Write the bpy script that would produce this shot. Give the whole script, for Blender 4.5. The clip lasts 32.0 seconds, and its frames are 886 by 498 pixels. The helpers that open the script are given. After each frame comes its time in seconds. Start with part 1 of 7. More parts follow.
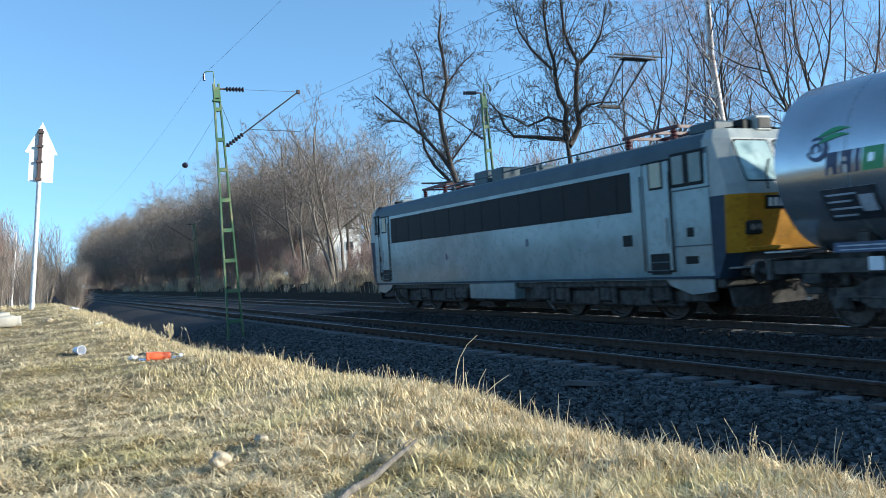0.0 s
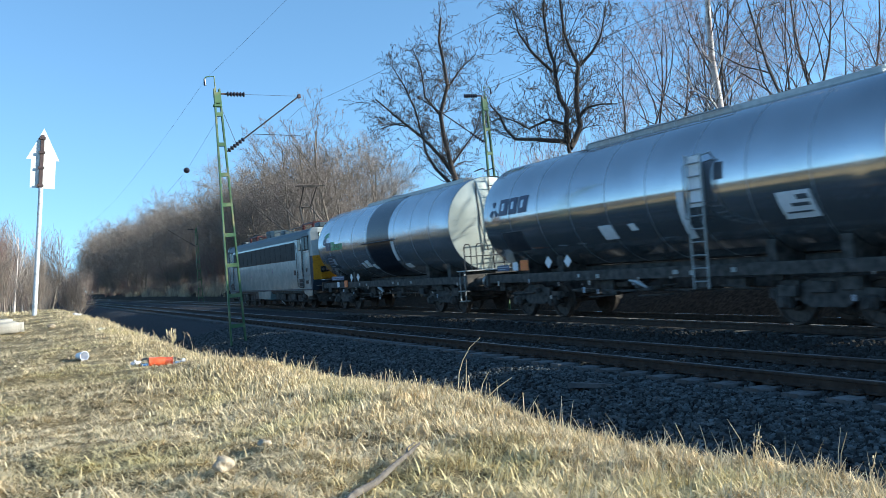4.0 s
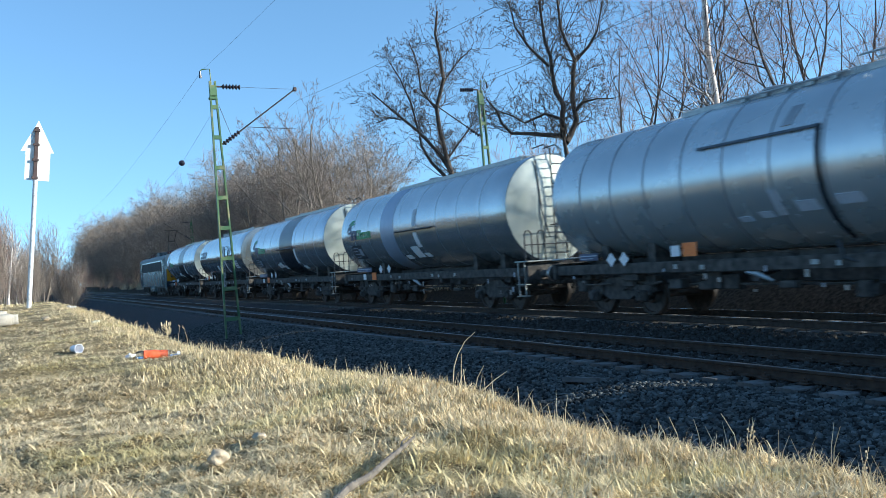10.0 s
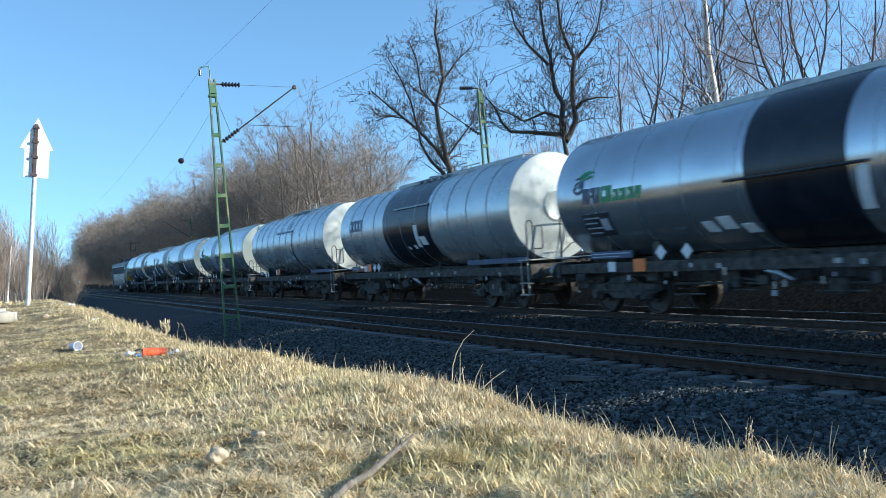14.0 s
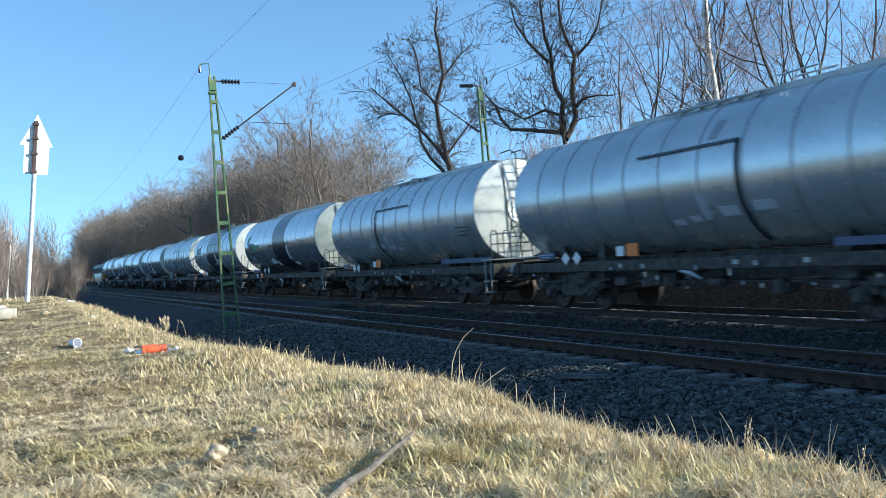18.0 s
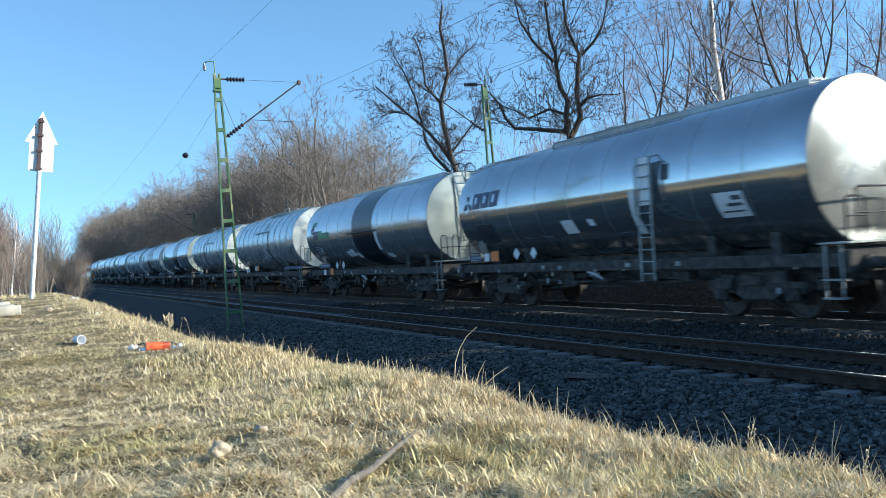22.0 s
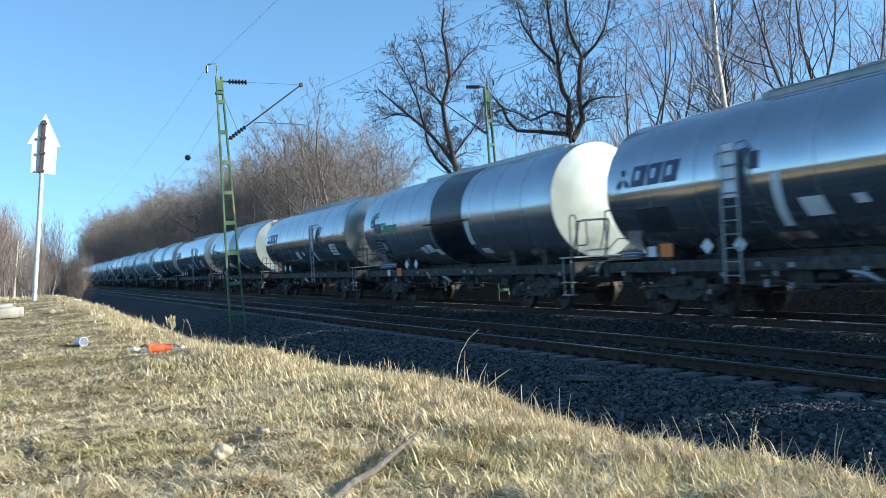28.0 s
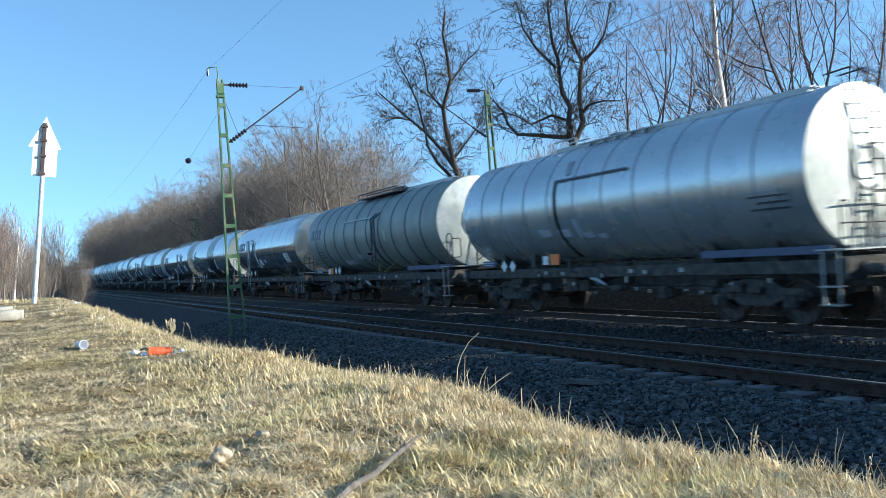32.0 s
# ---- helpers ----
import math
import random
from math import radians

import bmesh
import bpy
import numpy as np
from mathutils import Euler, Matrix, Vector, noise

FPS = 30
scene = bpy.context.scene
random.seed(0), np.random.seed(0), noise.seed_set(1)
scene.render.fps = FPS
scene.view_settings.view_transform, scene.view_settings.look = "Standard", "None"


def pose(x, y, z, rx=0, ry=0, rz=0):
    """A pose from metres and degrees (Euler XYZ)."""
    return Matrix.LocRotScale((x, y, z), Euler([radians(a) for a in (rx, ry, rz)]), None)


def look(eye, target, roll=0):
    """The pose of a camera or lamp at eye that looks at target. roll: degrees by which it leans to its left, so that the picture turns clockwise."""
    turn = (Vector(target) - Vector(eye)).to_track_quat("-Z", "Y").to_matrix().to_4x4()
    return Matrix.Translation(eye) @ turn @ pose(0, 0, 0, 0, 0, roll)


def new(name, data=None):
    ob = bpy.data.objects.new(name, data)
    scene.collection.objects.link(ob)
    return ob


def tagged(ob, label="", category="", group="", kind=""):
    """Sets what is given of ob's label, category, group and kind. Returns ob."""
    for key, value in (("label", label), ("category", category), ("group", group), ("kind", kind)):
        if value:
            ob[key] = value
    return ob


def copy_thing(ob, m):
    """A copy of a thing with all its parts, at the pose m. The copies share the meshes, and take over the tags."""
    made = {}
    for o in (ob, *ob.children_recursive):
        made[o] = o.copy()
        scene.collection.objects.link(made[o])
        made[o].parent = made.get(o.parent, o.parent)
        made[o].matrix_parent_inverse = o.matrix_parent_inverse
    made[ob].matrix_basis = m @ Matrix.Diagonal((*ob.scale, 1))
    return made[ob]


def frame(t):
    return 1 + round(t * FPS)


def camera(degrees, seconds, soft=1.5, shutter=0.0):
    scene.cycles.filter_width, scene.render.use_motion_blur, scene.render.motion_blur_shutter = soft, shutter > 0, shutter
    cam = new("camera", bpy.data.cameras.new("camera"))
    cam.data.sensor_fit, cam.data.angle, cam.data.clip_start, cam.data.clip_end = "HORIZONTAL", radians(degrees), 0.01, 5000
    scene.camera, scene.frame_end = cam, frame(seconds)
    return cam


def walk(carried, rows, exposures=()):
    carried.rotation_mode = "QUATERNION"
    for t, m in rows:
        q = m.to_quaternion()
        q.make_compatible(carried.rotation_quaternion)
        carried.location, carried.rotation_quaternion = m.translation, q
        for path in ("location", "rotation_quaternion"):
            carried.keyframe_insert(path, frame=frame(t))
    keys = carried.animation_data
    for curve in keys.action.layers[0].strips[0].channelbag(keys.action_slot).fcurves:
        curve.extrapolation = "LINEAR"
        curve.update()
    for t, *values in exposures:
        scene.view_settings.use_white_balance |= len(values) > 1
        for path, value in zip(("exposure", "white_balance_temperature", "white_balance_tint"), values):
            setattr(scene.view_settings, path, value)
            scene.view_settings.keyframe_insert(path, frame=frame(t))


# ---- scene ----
# ---- camera ----
EYE = (0.0, 0.0, 1.6)
cam = camera(55.83, 32.0, soft=0.75, shutter=0.45)
walk(cam, [
    (0.0, look(EYE, (45.167, 89.199, 3.439), -3.63)),
    (0.5, look(EYE, (45.111, 89.226, 3.546), -3.76)),
    (1.0, look(EYE, (45.057, 89.251, 3.627), -3.89)),
    (1.5, look(EYE, (45.011, 89.273, 3.693), -3.96)),
    (2.0, look(EYE, (44.988, 89.283, 3.742), -3.99)),
    (2.5, look(EYE, (44.986, 89.283, 3.780), -4.03)),
    (3.0, look(EYE, (44.985, 89.283, 3.808), -4.06)),
    (3.5, look(EYE, (44.979, 89.286, 3.816), -4.09)),
    (5.5, look(EYE, (45.076, 89.239, 3.729), -3.93)),
    (6.0, look(EYE, (45.107, 89.225, 3.648), -3.93)),
    (6.5, look(EYE, (45.138, 89.212, 3.544), -3.91)),
    (7.0, look(EYE, (45.168, 89.199, 3.452), -3.87)),
    (7.5, look(EYE, (45.214, 89.177, 3.380), -3.82)),
    (8.0, look(EYE, (45.274, 89.148, 3.323), -3.82)),
    (8.5, look(EYE, (45.331, 89.120, 3.267), -3.84)),
    (9.0, look(EYE, (45.372, 89.100, 3.200), -3.83)),
    (9.5, look(EYE, (45.402, 89.086, 3.129), -3.83)),
    (10.0, look(EYE, (45.432, 89.072, 3.059), -3.85)),
    (10.5, look(EYE, (45.446, 89.066, 2.989), -3.84)),
    (11.0, look(EYE, (45.449, 89.065, 2.938), -3.79)),
    (11.5, look(EYE, (45.464, 89.058, 2.922), -3.76)),
    (12.0, look(EYE, (45.489, 89.045, 2.924), -3.72)),
    (12.5, look(EYE, (45.517, 89.031, 2.916), -3.71)),
    (13.0, look(EYE, (45.530, 89.024, 2.899), -3.72)),
    (13.5, look(EYE, (45.515, 89.032, 2.883), -3.71)),
    (14.0, look(EYE, (45.505, 89.038, 2.861), -3.70)),
    (14.5, look(EYE, (45.513, 89.034, 2.822), -3.74)),
    (16.5, look(EYE, (45.545, 89.019, 2.698), -3.64)),
    (17.0, look(EYE, (45.532, 89.026, 2.648), -3.64)),
    (17.5, look(EYE, (45.528, 89.029, 2.605), -3.61)),
    (18.0, look(EYE, (45.524, 89.031, 2.575), -3.57)),
    (18.5, look(EYE, (45.513, 89.037, 2.539), -3.55)),
    (19.0, look(EYE, (45.492, 89.049, 2.495), -3.51)),
    (19.5, look(EYE, (45.456, 89.068, 2.456), -3.44)),
    (20.0, look(EYE, (45.397, 89.098, 2.424), -3.34)),
    (20.5, look(EYE, (45.322, 89.136, 2.416), -3.27)),
    (21.0, look(EYE, (45.257, 89.169, 2.434), -3.25)),
    (21.5, look(EYE, (45.197, 89.199, 2.450), -3.27)),
    (22.0, look(EYE, (45.116, 89.240, 2.448), -3.30)),
    (22.5, look(EYE, (45.038, 89.280, 2.441), -3.34)),
    (23.0, look(EYE, (44.993, 89.303, 2.429), -3.37)),
    (23.5, look(EYE, (44.965, 89.317, 2.410), -3.39)),
    (24.0, look(EYE, (44.944, 89.327, 2.399), -3.34)),
    (24.5, look(EYE, (44.918, 89.340, 2.402), -3.24)),
    (25.0, look(EYE, (44.899, 89.350, 2.412), -3.19)),
    (25.5, look(EYE, (44.888, 89.355, 2.425), -3.28)),
    (27.5, look(EYE, (44.908, 89.344, 2.619), -3.26)),
    (28.0, look(EYE, (44.912, 89.340, 2.733), -3.27)),
    (28.5, look(EYE, (44.917, 89.336, 2.809), -3.28)),
    (29.0, look(EYE, (44.928, 89.330, 2.863), -3.33)),
    (29.5, look(EYE, (44.939, 89.324, 2.904), -3.42)),
    (30.0, look(EYE, (44.935, 89.325, 2.946), -3.47)),
    (30.5, look(EYE, (44.920, 89.332, 2.994), -3.43)),
    (31.0, look(EYE, (44.913, 89.335, 3.050), -3.36)),
    (31.5, look(EYE, (44.911, 89.335, 3.109), -3.26)),
    (32.0, look(EYE, (44.902, 89.339, 3.148), -3.17)),
], exposures=((0.0, 0.87, 5930, 4), (32.0, 0.87, 5930, 4)))

# ---- world, sun ----
SUN_AZ, SUN_EL = 123.0, 17.5     # clockwise from the line of the track; height
world = bpy.data.worlds.new("world")
scene.world = world
world.use_nodes = True
wn = world.node_tree.nodes
wn.clear()
sky = wn.new("ShaderNodeTexSky")
sky.sky_type = "NISHITA"
sky.sun_disc = False
sky.sun_elevation, sky.sun_rotation = radians(SUN_EL), radians(SUN_AZ)
sky.altitude, sky.air_density, sky.dust_density, sky.ozone_density = 150, 1.0, 0.0, 2.5
sky_at = wn.new("ShaderNodeTexCoord")
sky_up = wn.new("ShaderNodeVectorMath")
sky_up.operation = "ADD"
sky_up.inputs[1].default_value = (0.0, 0.0, 0.14)
sky_dir = wn.new("ShaderNodeVectorMath")
sky_dir.operation = "NORMALIZE"
world.node_tree.links.new(sky_at.outputs["Generated"], sky_up.inputs[0])
world.node_tree.links.new(sky_up.outputs[0], sky_dir.inputs[0])
world.node_tree.links.new(sky_dir.outputs[0], sky.inputs[0])
wbg = wn.new("ShaderNodeBackground")
wbg.inputs["Strength"].default_value = 0.15
wout = wn.new("ShaderNodeOutputWorld")
sky_tint = wn.new("ShaderNodeMix")
sky_tint.data_type, sky_tint.blend_type = "RGBA", "MULTIPLY"
sky_tint.inputs[0].default_value = 1.0
sky_tint.inputs[7].default_value = (0.92, 1.01, 1.01, 1)
world.node_tree.links.new(sky.outputs[0], sky_tint.inputs[6])
world.node_tree.links.new(sky_tint.outputs[2], wbg.inputs[0])
world.node_tree.links.new(wbg.outputs[0], wout.inputs[0])
sun_data = bpy.data.lights.new("sun", "SUN")
sun_data.energy, sun_data.angle, sun_data.color = 5.0, radians(0.53), (1.0, 0.90, 0.76)
sun = new("sun", sun_data)
sa, se = radians(SUN_AZ), radians(SUN_EL)
SUN_DIR = Vector((math.sin(sa) * math.cos(se), math.cos(sa) * math.cos(se), math.sin(se)))
sun.matrix_world = look(SUN_DIR * 80, (0, 0, 0))

# ---- materials ----
def surface(name, c1, c2, scale=3.0, rough=0.6, metal=0.0, bump=0.0, bump_scale=40.0, c3=None, fine=60.0, spread=0.15, island=0.0, obj_random=0.0, spec=0.5):
    """A procedural surface: two colours mixed by broad and fine noise, uneven gloss, fine relief."""
    m = bpy.data.materials.new(name)
    m.use_nodes = True
    nt = m.node_tree
    n, l = nt.nodes, nt.links
    b = n["Principled BSDF"]
    co = n.new("ShaderNodeTexCoord")
    a = n.new("ShaderNodeTexNoise")
    a.inputs["Scale"].default_value, a.inputs["Detail"].default_value = scale, 6
    l.new(co.outputs["Object"], a.inputs["Vector"])
    f = n.new("ShaderNodeTexNoise")
    f.inputs["Scale"].default_value, f.inputs["Detail"].default_value = fine, 3
    l.new(co.outputs["Object"], f.inputs["Vector"])
    r = n.new("ShaderNodeValToRGB")
    r.color_ramp.elements[0].position, r.color_ramp.elements[1].position = 0.32, 0.68
    r.color_ramp.elements[0].color, r.color_ramp.elements[1].color = (*c1, 1), (*c2, 1)
    l.new(a.outputs[0], r.inputs[0])
    col = r.outputs[0]
    if c3:
        mx = n.new("ShaderNodeMix")
        mx.data_type = "RGBA"
        rr = n.new("ShaderNodeValToRGB")
        rr.color_ramp.elements[0].position, rr.color_ramp.elements[1].position = 0.5, 0.72
        l.new(f.outputs[0], rr.inputs[0])
        l.new(rr.outputs[0], mx.inputs[0])
        l.new(col, mx.inputs[6])
        mx.inputs[7].default_value = (*c3, 1)
        col = mx.outputs[2]
    if island or obj_random:
        src = n.new("ShaderNodeNewGeometry").outputs["Random Per Island"] if island else n.new("ShaderNodeObjectInfo").outputs["Random"]
        k = island or obj_random
        mr = n.new("ShaderNodeMapRange")
        mr.inputs[3].default_value, mr.inputs[4].default_value = 1 - k, 1 + k
        l.new(src, mr.inputs[0])
        hv = n.new("ShaderNodeHueSaturation")
        l.new(mr.outputs[0], hv.inputs["Value"])
        l.new(col, hv.inputs["Color"])
        col = hv.outputs[0]
    l.new(col, b.inputs["Base Color"])
    g = n.new("ShaderNodeMapRange")
    g.inputs[3].default_value, g.inputs[4].default_value = max(rough - spread, 0.03), min(rough + spread, 1)
    l.new(a.outputs[0], g.inputs[0])
    l.new(g.outputs[0], b.inputs["Roughness"])
    b.inputs["Metallic"].default_value = metal
    b.inputs["Specular IOR Level"].default_value = spec
    if bump:
        t = n.new("ShaderNodeTexNoise")
        t.inputs["Scale"].default_value, t.inputs["Detail"].default_value = bump_scale, 5
        l.new(co.outputs["Object"], t.inputs["Vector"])
        bp = n.new("ShaderNodeBump")
        bp.inputs["Strength"].default_value, bp.inputs["Distance"].default_value = bump, 0.02
        l.new(t.outputs[0], bp.inputs["Height"])
        l.new(bp.outputs[0], b.inputs["Normal"])
    return m


def glass(name, tint=(0.75, 0.85, 0.85), rough=0.05, clear=1.0):
    m = bpy.data.materials.new(name)
    m.use_nodes = True
    b = m.node_tree.nodes["Principled BSDF"]
    b.inputs["Base Color"].default_value = (*tint, 1)
    b.inputs["Roughness"].default_value = rough
    b.inputs["Transmission Weight"].default_value = clear
    b.inputs["IOR"].default_value = 1.45
    return m


M_BRIGHT = surface("bright_cladding", (0.39, 0.415, 0.445), (0.50, 0.53, 0.56), 0.8, 0.20, 0.78, 0.03, 2.2, spread=0.05)
M_BRUSHED = surface("brushed_cladding", (0.41, 0.44, 0.46), (0.52, 0.55, 0.56), 0.8, 0.20, 0.74, 0.03, 2.2, spread=0.06)
M_MIRROR = surface("mirror_cladding", (0.38, 0.40, 0.42), (0.48, 0.50, 0.52), 0.8, 0.12, 0.85, 0.05, 1.3, spread=0.04)
M_SATIN = surface("satin_cladding", (0.45, 0.49, 0.51), (0.56, 0.60, 0.61), 0.9, 0.27, 0.60, 0.03, 2.5, spread=0.07)
M_SEAM = surface("dirty_seam", (0.18, 0.21, 0.23), (0.36, 0.39, 0.41), 5, 0.5, 0.6, 0.03, 8)
M_DARKRIB = surface("dark_rib", (0.045, 0.055, 0.07), (0.10, 0.115, 0.13), 2, 0.5, 0.4, 0.03, 8)
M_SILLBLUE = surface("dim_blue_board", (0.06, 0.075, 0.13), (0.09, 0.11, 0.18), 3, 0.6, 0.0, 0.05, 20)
M_YELLOWHOSE = surface("yellow_hose", (0.42, 0.38, 0.06), (0.52, 0.48, 0.10), 9, 0.5)
M_DARKPANEL = surface("dark_writing_panel", (0.035, 0.04, 0.05), (0.07, 0.075, 0.085), 4, 0.4, 0.3)
M_RIB = surface("grimy_rib", (0.22, 0.235, 0.255), (0.36, 0.38, 0.40), 2, 0.5, 0.6, 0.03, 8)
M_DULL = surface("weathered_cladding", (0.205, 0.225, 0.205), (0.30, 0.32, 0.295), 1.2, 0.5, 0.25, 0.05, 5, spread=0.1)
M_HEAD = surface("pale_tank_end", (0.56, 0.59, 0.55), (0.72, 0.74, 0.70), 1.3, 0.42, 0.12, 0.05, 2.0, c3=(0.48, 0.51, 0.45), fine=4, spread=0.08)
M_METALHEAD = surface("bare_metal_end", (0.33, 0.34, 0.32), (0.46, 0.46, 0.43), 1.3, 0.26, 0.85, 0.07, 2.0, spread=0.08)
M_SWIRLHEAD = surface("clad_tank_end", (0.38, 0.42, 0.38), (0.52, 0.56, 0.51), 1.3, 0.40, 0.30, 0.06, 2.0, spread=0.08)
M_BLACK = surface("black_band", (0.010, 0.012, 0.018), (0.018, 0.021, 0.030), 2, 0.24, 0.0, 0.03, 6, spread=0.06, spec=0.35)
M_BLUEBAND = surface("blue_grey_band", (0.27, 0.32, 0.41), (0.34, 0.39, 0.48), 2, 0.4, 0.3, 0.02, 6)
M_FRAME = surface("dirty_underframe", (0.034, 0.032, 0.030), (0.115, 0.106, 0.096), 6, 0.75, 0.0, 0.15, 40, spec=0.2)
M_STEEL = surface("worn_steel", (0.25, 0.25, 0.25), (0.42, 0.41, 0.40), 10, 0.38, 0.9, 0.05, 60)
M_WHEEL = surface("wheel_steel", (0.052, 0.046, 0.041), (0.115, 0.10, 0.088), 8, 0.55, 0.5, 0.1, 40, spec=0.12)
M_GALV = surface("galvanised_steel", (0.26, 0.28, 0.28), (0.40, 0.42, 0.42), 8, 0.45, 0.6, 0.05, 60)
M_DARKPIPE = surface("dark_steel_ladder", (0.025, 0.028, 0.032), (0.07, 0.07, 0.072), 9, 0.5, 0.4, 0.05, 50)
M_WHITE = surface("white_marking", (0.68, 0.69, 0.70), (0.80, 0.80, 0.80), 12, 0.5)
M_FADED = surface("faded_white_marking", (0.34, 0.37, 0.42), (0.46, 0.49, 0.54), 12, 0.5)
M_ORANGE = surface("orange_plate", (0.72, 0.16, 0.02), (0.82, 0.22, 0.04), 12, 0.45)
M_NAVY = surface("navy_marking", (0.025, 0.035, 0.085), (0.04, 0.055, 0.12), 12, 0.4)
M_GREENMARK = surface("green_marking", (0.04, 0.24, 0.09), (0.06, 0.31, 0.13), 12, 0.4)
M_LOCO = surface("pale_blue_grey_paint", (0.17, 0.24, 0.255), (0.235, 0.31, 0.325), 1.4, 0.15, 0.0, 0.05, 2.2, c3=(0.17, 0.225, 0.235), fine=7, spread=0.1)
M_LOCOROOF = surface("blue_grey_roof_paint", (0.04, 0.065, 0.08), (0.07, 0.10, 0.115), 1.6, 0.5, 0.0, 0.05, 8, spec=0.3)
M_LOCOBLUE = surface("dark_blue_paint", (0.022, 0.034, 0.055), (0.035, 0.052, 0.075), 3, 0.6, spec=0.25)
M_YELLOW = surface("yellow_paint", (0.42, 0.185, 0.008), (0.52, 0.25, 0.015), 3, 0.65, c3=(0.30, 0.14, 0.012), fine=14, spec=0.2)
M_CABWHITE = surface("off_white_cab_paint", (0.26, 0.29, 0.28), (0.36, 0.38, 0.36), 3, 0.45)
M_GRILLE = surface("black_grille", (0.006, 0.007, 0.008), (0.016, 0.017, 0.018), 5, 0.6, spec=0.2)
M_RED = surface("red_oxide", (0.05, 0.012, 0.012), (0.10, 0.022, 0.02), 8, 0.5)
M_LENS = surface("lamp_lens", (0.10, 0.09, 0.08), (0.18, 0.16, 0.14), 20, 0.12)
# opaque pale and dark tints paint in the reflections and a sunlit cab
M_SCREEN = surface("pale_windscreen", (0.34, 0.47, 0.45), (0.46, 0.58, 0.56), 1.2, 0.08, 0.0, spread=0.03, c3=(0.16, 0.24, 0.24), fine=2.5)
M_CREAM = surface("cream_blind", (0.42, 0.40, 0.30), (0.52, 0.50, 0.38), 4, 0.6)
M_CABIN = surface("cab_interior", (0.20, 0.25, 0.24), (0.28, 0.33, 0.31), 3, 0.8)

M_GROUND = surface("dry_turf_thatch", (0.17, 0.13, 0.07), (0.34, 0.27, 0.15), 3.0, 0.95, 0, 0.9, 30, c3=(0.08, 0.064, 0.03), fine=22, spec=0.1)
def shaded_forest_floor(m):
    """Dark leaf litter takes over from turf on the wooded side of the line; its darkness stands in for shade."""
    n, l = m.node_tree.nodes, m.node_tree.links
    b = n["Principled BSDF"]
    old = b.inputs["Base Color"].links[0].from_socket
    g = n.new("ShaderNodeNewGeometry")
    sx = n.new("ShaderNodeSeparateXYZ")
    l.new(g.outputs["Position"], sx.inputs[0])
    mr = n.new("ShaderNodeMapRange")
    mr.inputs[1].default_value, mr.inputs[2].default_value = 3.0, 5.5
    l.new(sx.outputs[0], mr.inputs[0])
    t = n.new("ShaderNodeTexNoise")
    t.inputs["Scale"].default_value, t.inputs["Detail"].default_value = 9, 6
    l.new(g.outputs["Position"], t.inputs["Vector"])
    r = n.new("ShaderNodeValToRGB")
    r.color_ramp.elements[0].position, r.color_ramp.elements[1].position = 0.35, 0.7
    r.color_ramp.elements[0].color, r.color_ramp.elements[1].color = (0.016, 0.013, 0.010, 1), (0.062, 0.048, 0.034, 1)
    l.new(t.outputs[0], r.inputs[0])
    mx = n.new("ShaderNodeMix")
    mx.data_type = "RGBA"
    l.new(mr.outputs[0], mx.inputs[0])
    l.new(old, mx.inputs[6])
    l.new(r.outputs[0], mx.inputs[7])
    l.new(mx.outputs[2], b.inputs["Base Color"])



shaded_forest_floor(M_GROUND)
M_BALLASTBED = surface("ballast_bed", (0.022, 0.022, 0.023), (0.055, 0.055, 0.057), 14, 0.9, 0, 0.9, 22, c3=(0.085, 0.085, 0.088), fine=26, spec=0.12)
M_STONE = surface("ballast_stone", (0.047, 0.052, 0.052), (0.108, 0.118, 0.116), 6, 0.85, 0, 0.2, 60, island=0.8, spec=0.12)


def brown_beyond_rail(m):
    """Mixes dark brown into the stones from x = 8.3 m onward, with a noisy edge."""
    n, l = m.node_tree.nodes, m.node_tree.links
    b = n["Principled BSDF"]
    old = b.inputs["Base Color"].links[0].from_socket
    g = n.new("ShaderNodeNewGeometry")
    sx = n.new("ShaderNodeSeparateXYZ")
    l.new(g.outputs["Position"], sx.inputs[0])
    t = n.new("ShaderNodeTexNoise")
    t.inputs["Scale"].default_value = 2.5
    l.new(g.outputs["Position"], t.inputs["Vector"])
    ad = n.new("ShaderNodeMath")
    ad.operation = "MULTIPLY_ADD"
    ad.inputs[1].default_value = 0.7
    l.new(t.outputs[0], ad.inputs[0])
    l.new(sx.outputs[0], ad.inputs[2])
    mr = n.new("ShaderNodeMapRange")
    mr.inputs[1].default_value, mr.inputs[2].default_value = 8.3, 8.8
    mr.inputs[3].default_value, mr.inputs[4].default_value = 0.0, 0.68
    l.new(ad.outputs[0], mr.inputs[0])
    mx = n.new("ShaderNodeMix")
    mx.data_type = "RGBA"
    l.new(mr.outputs[0], mx.inputs[0])
    l.new(old, mx.inputs[6])
    mx.inputs[7].default_value = (0.028, 0.023, 0.019, 1)
    l.new(mx.outputs[2], b.inputs["Base Color"])


brown_beyond_rail(M_STONE)
M_SLEEPER = surface("concrete_sleeper", (0.085, 0.087, 0.086), (0.16, 0.16, 0.155), 5, 0.85, 0, 0.25, 50, c3=(0.06, 0.056, 0.053), fine=9, obj_random=0.2)
M_RAIL = surface("rusty_rail_side", (0.045, 0.035, 0.028), (0.085, 0.066, 0.052), 8, 0.75, 0.1, 0.2, 60, spec=0.12)
M_RAILTOP = surface("polished_rail_head", (0.42, 0.42, 0.43), (0.55, 0.55, 0.56), 3, 0.24, 1.0, 0.03, 40)
M_RAILDULL = surface("dull_rail_head", (0.10, 0.09, 0.085), (0.24, 0.23, 0.225), 1.5, 0.34, 0.7, 0.04, 40)
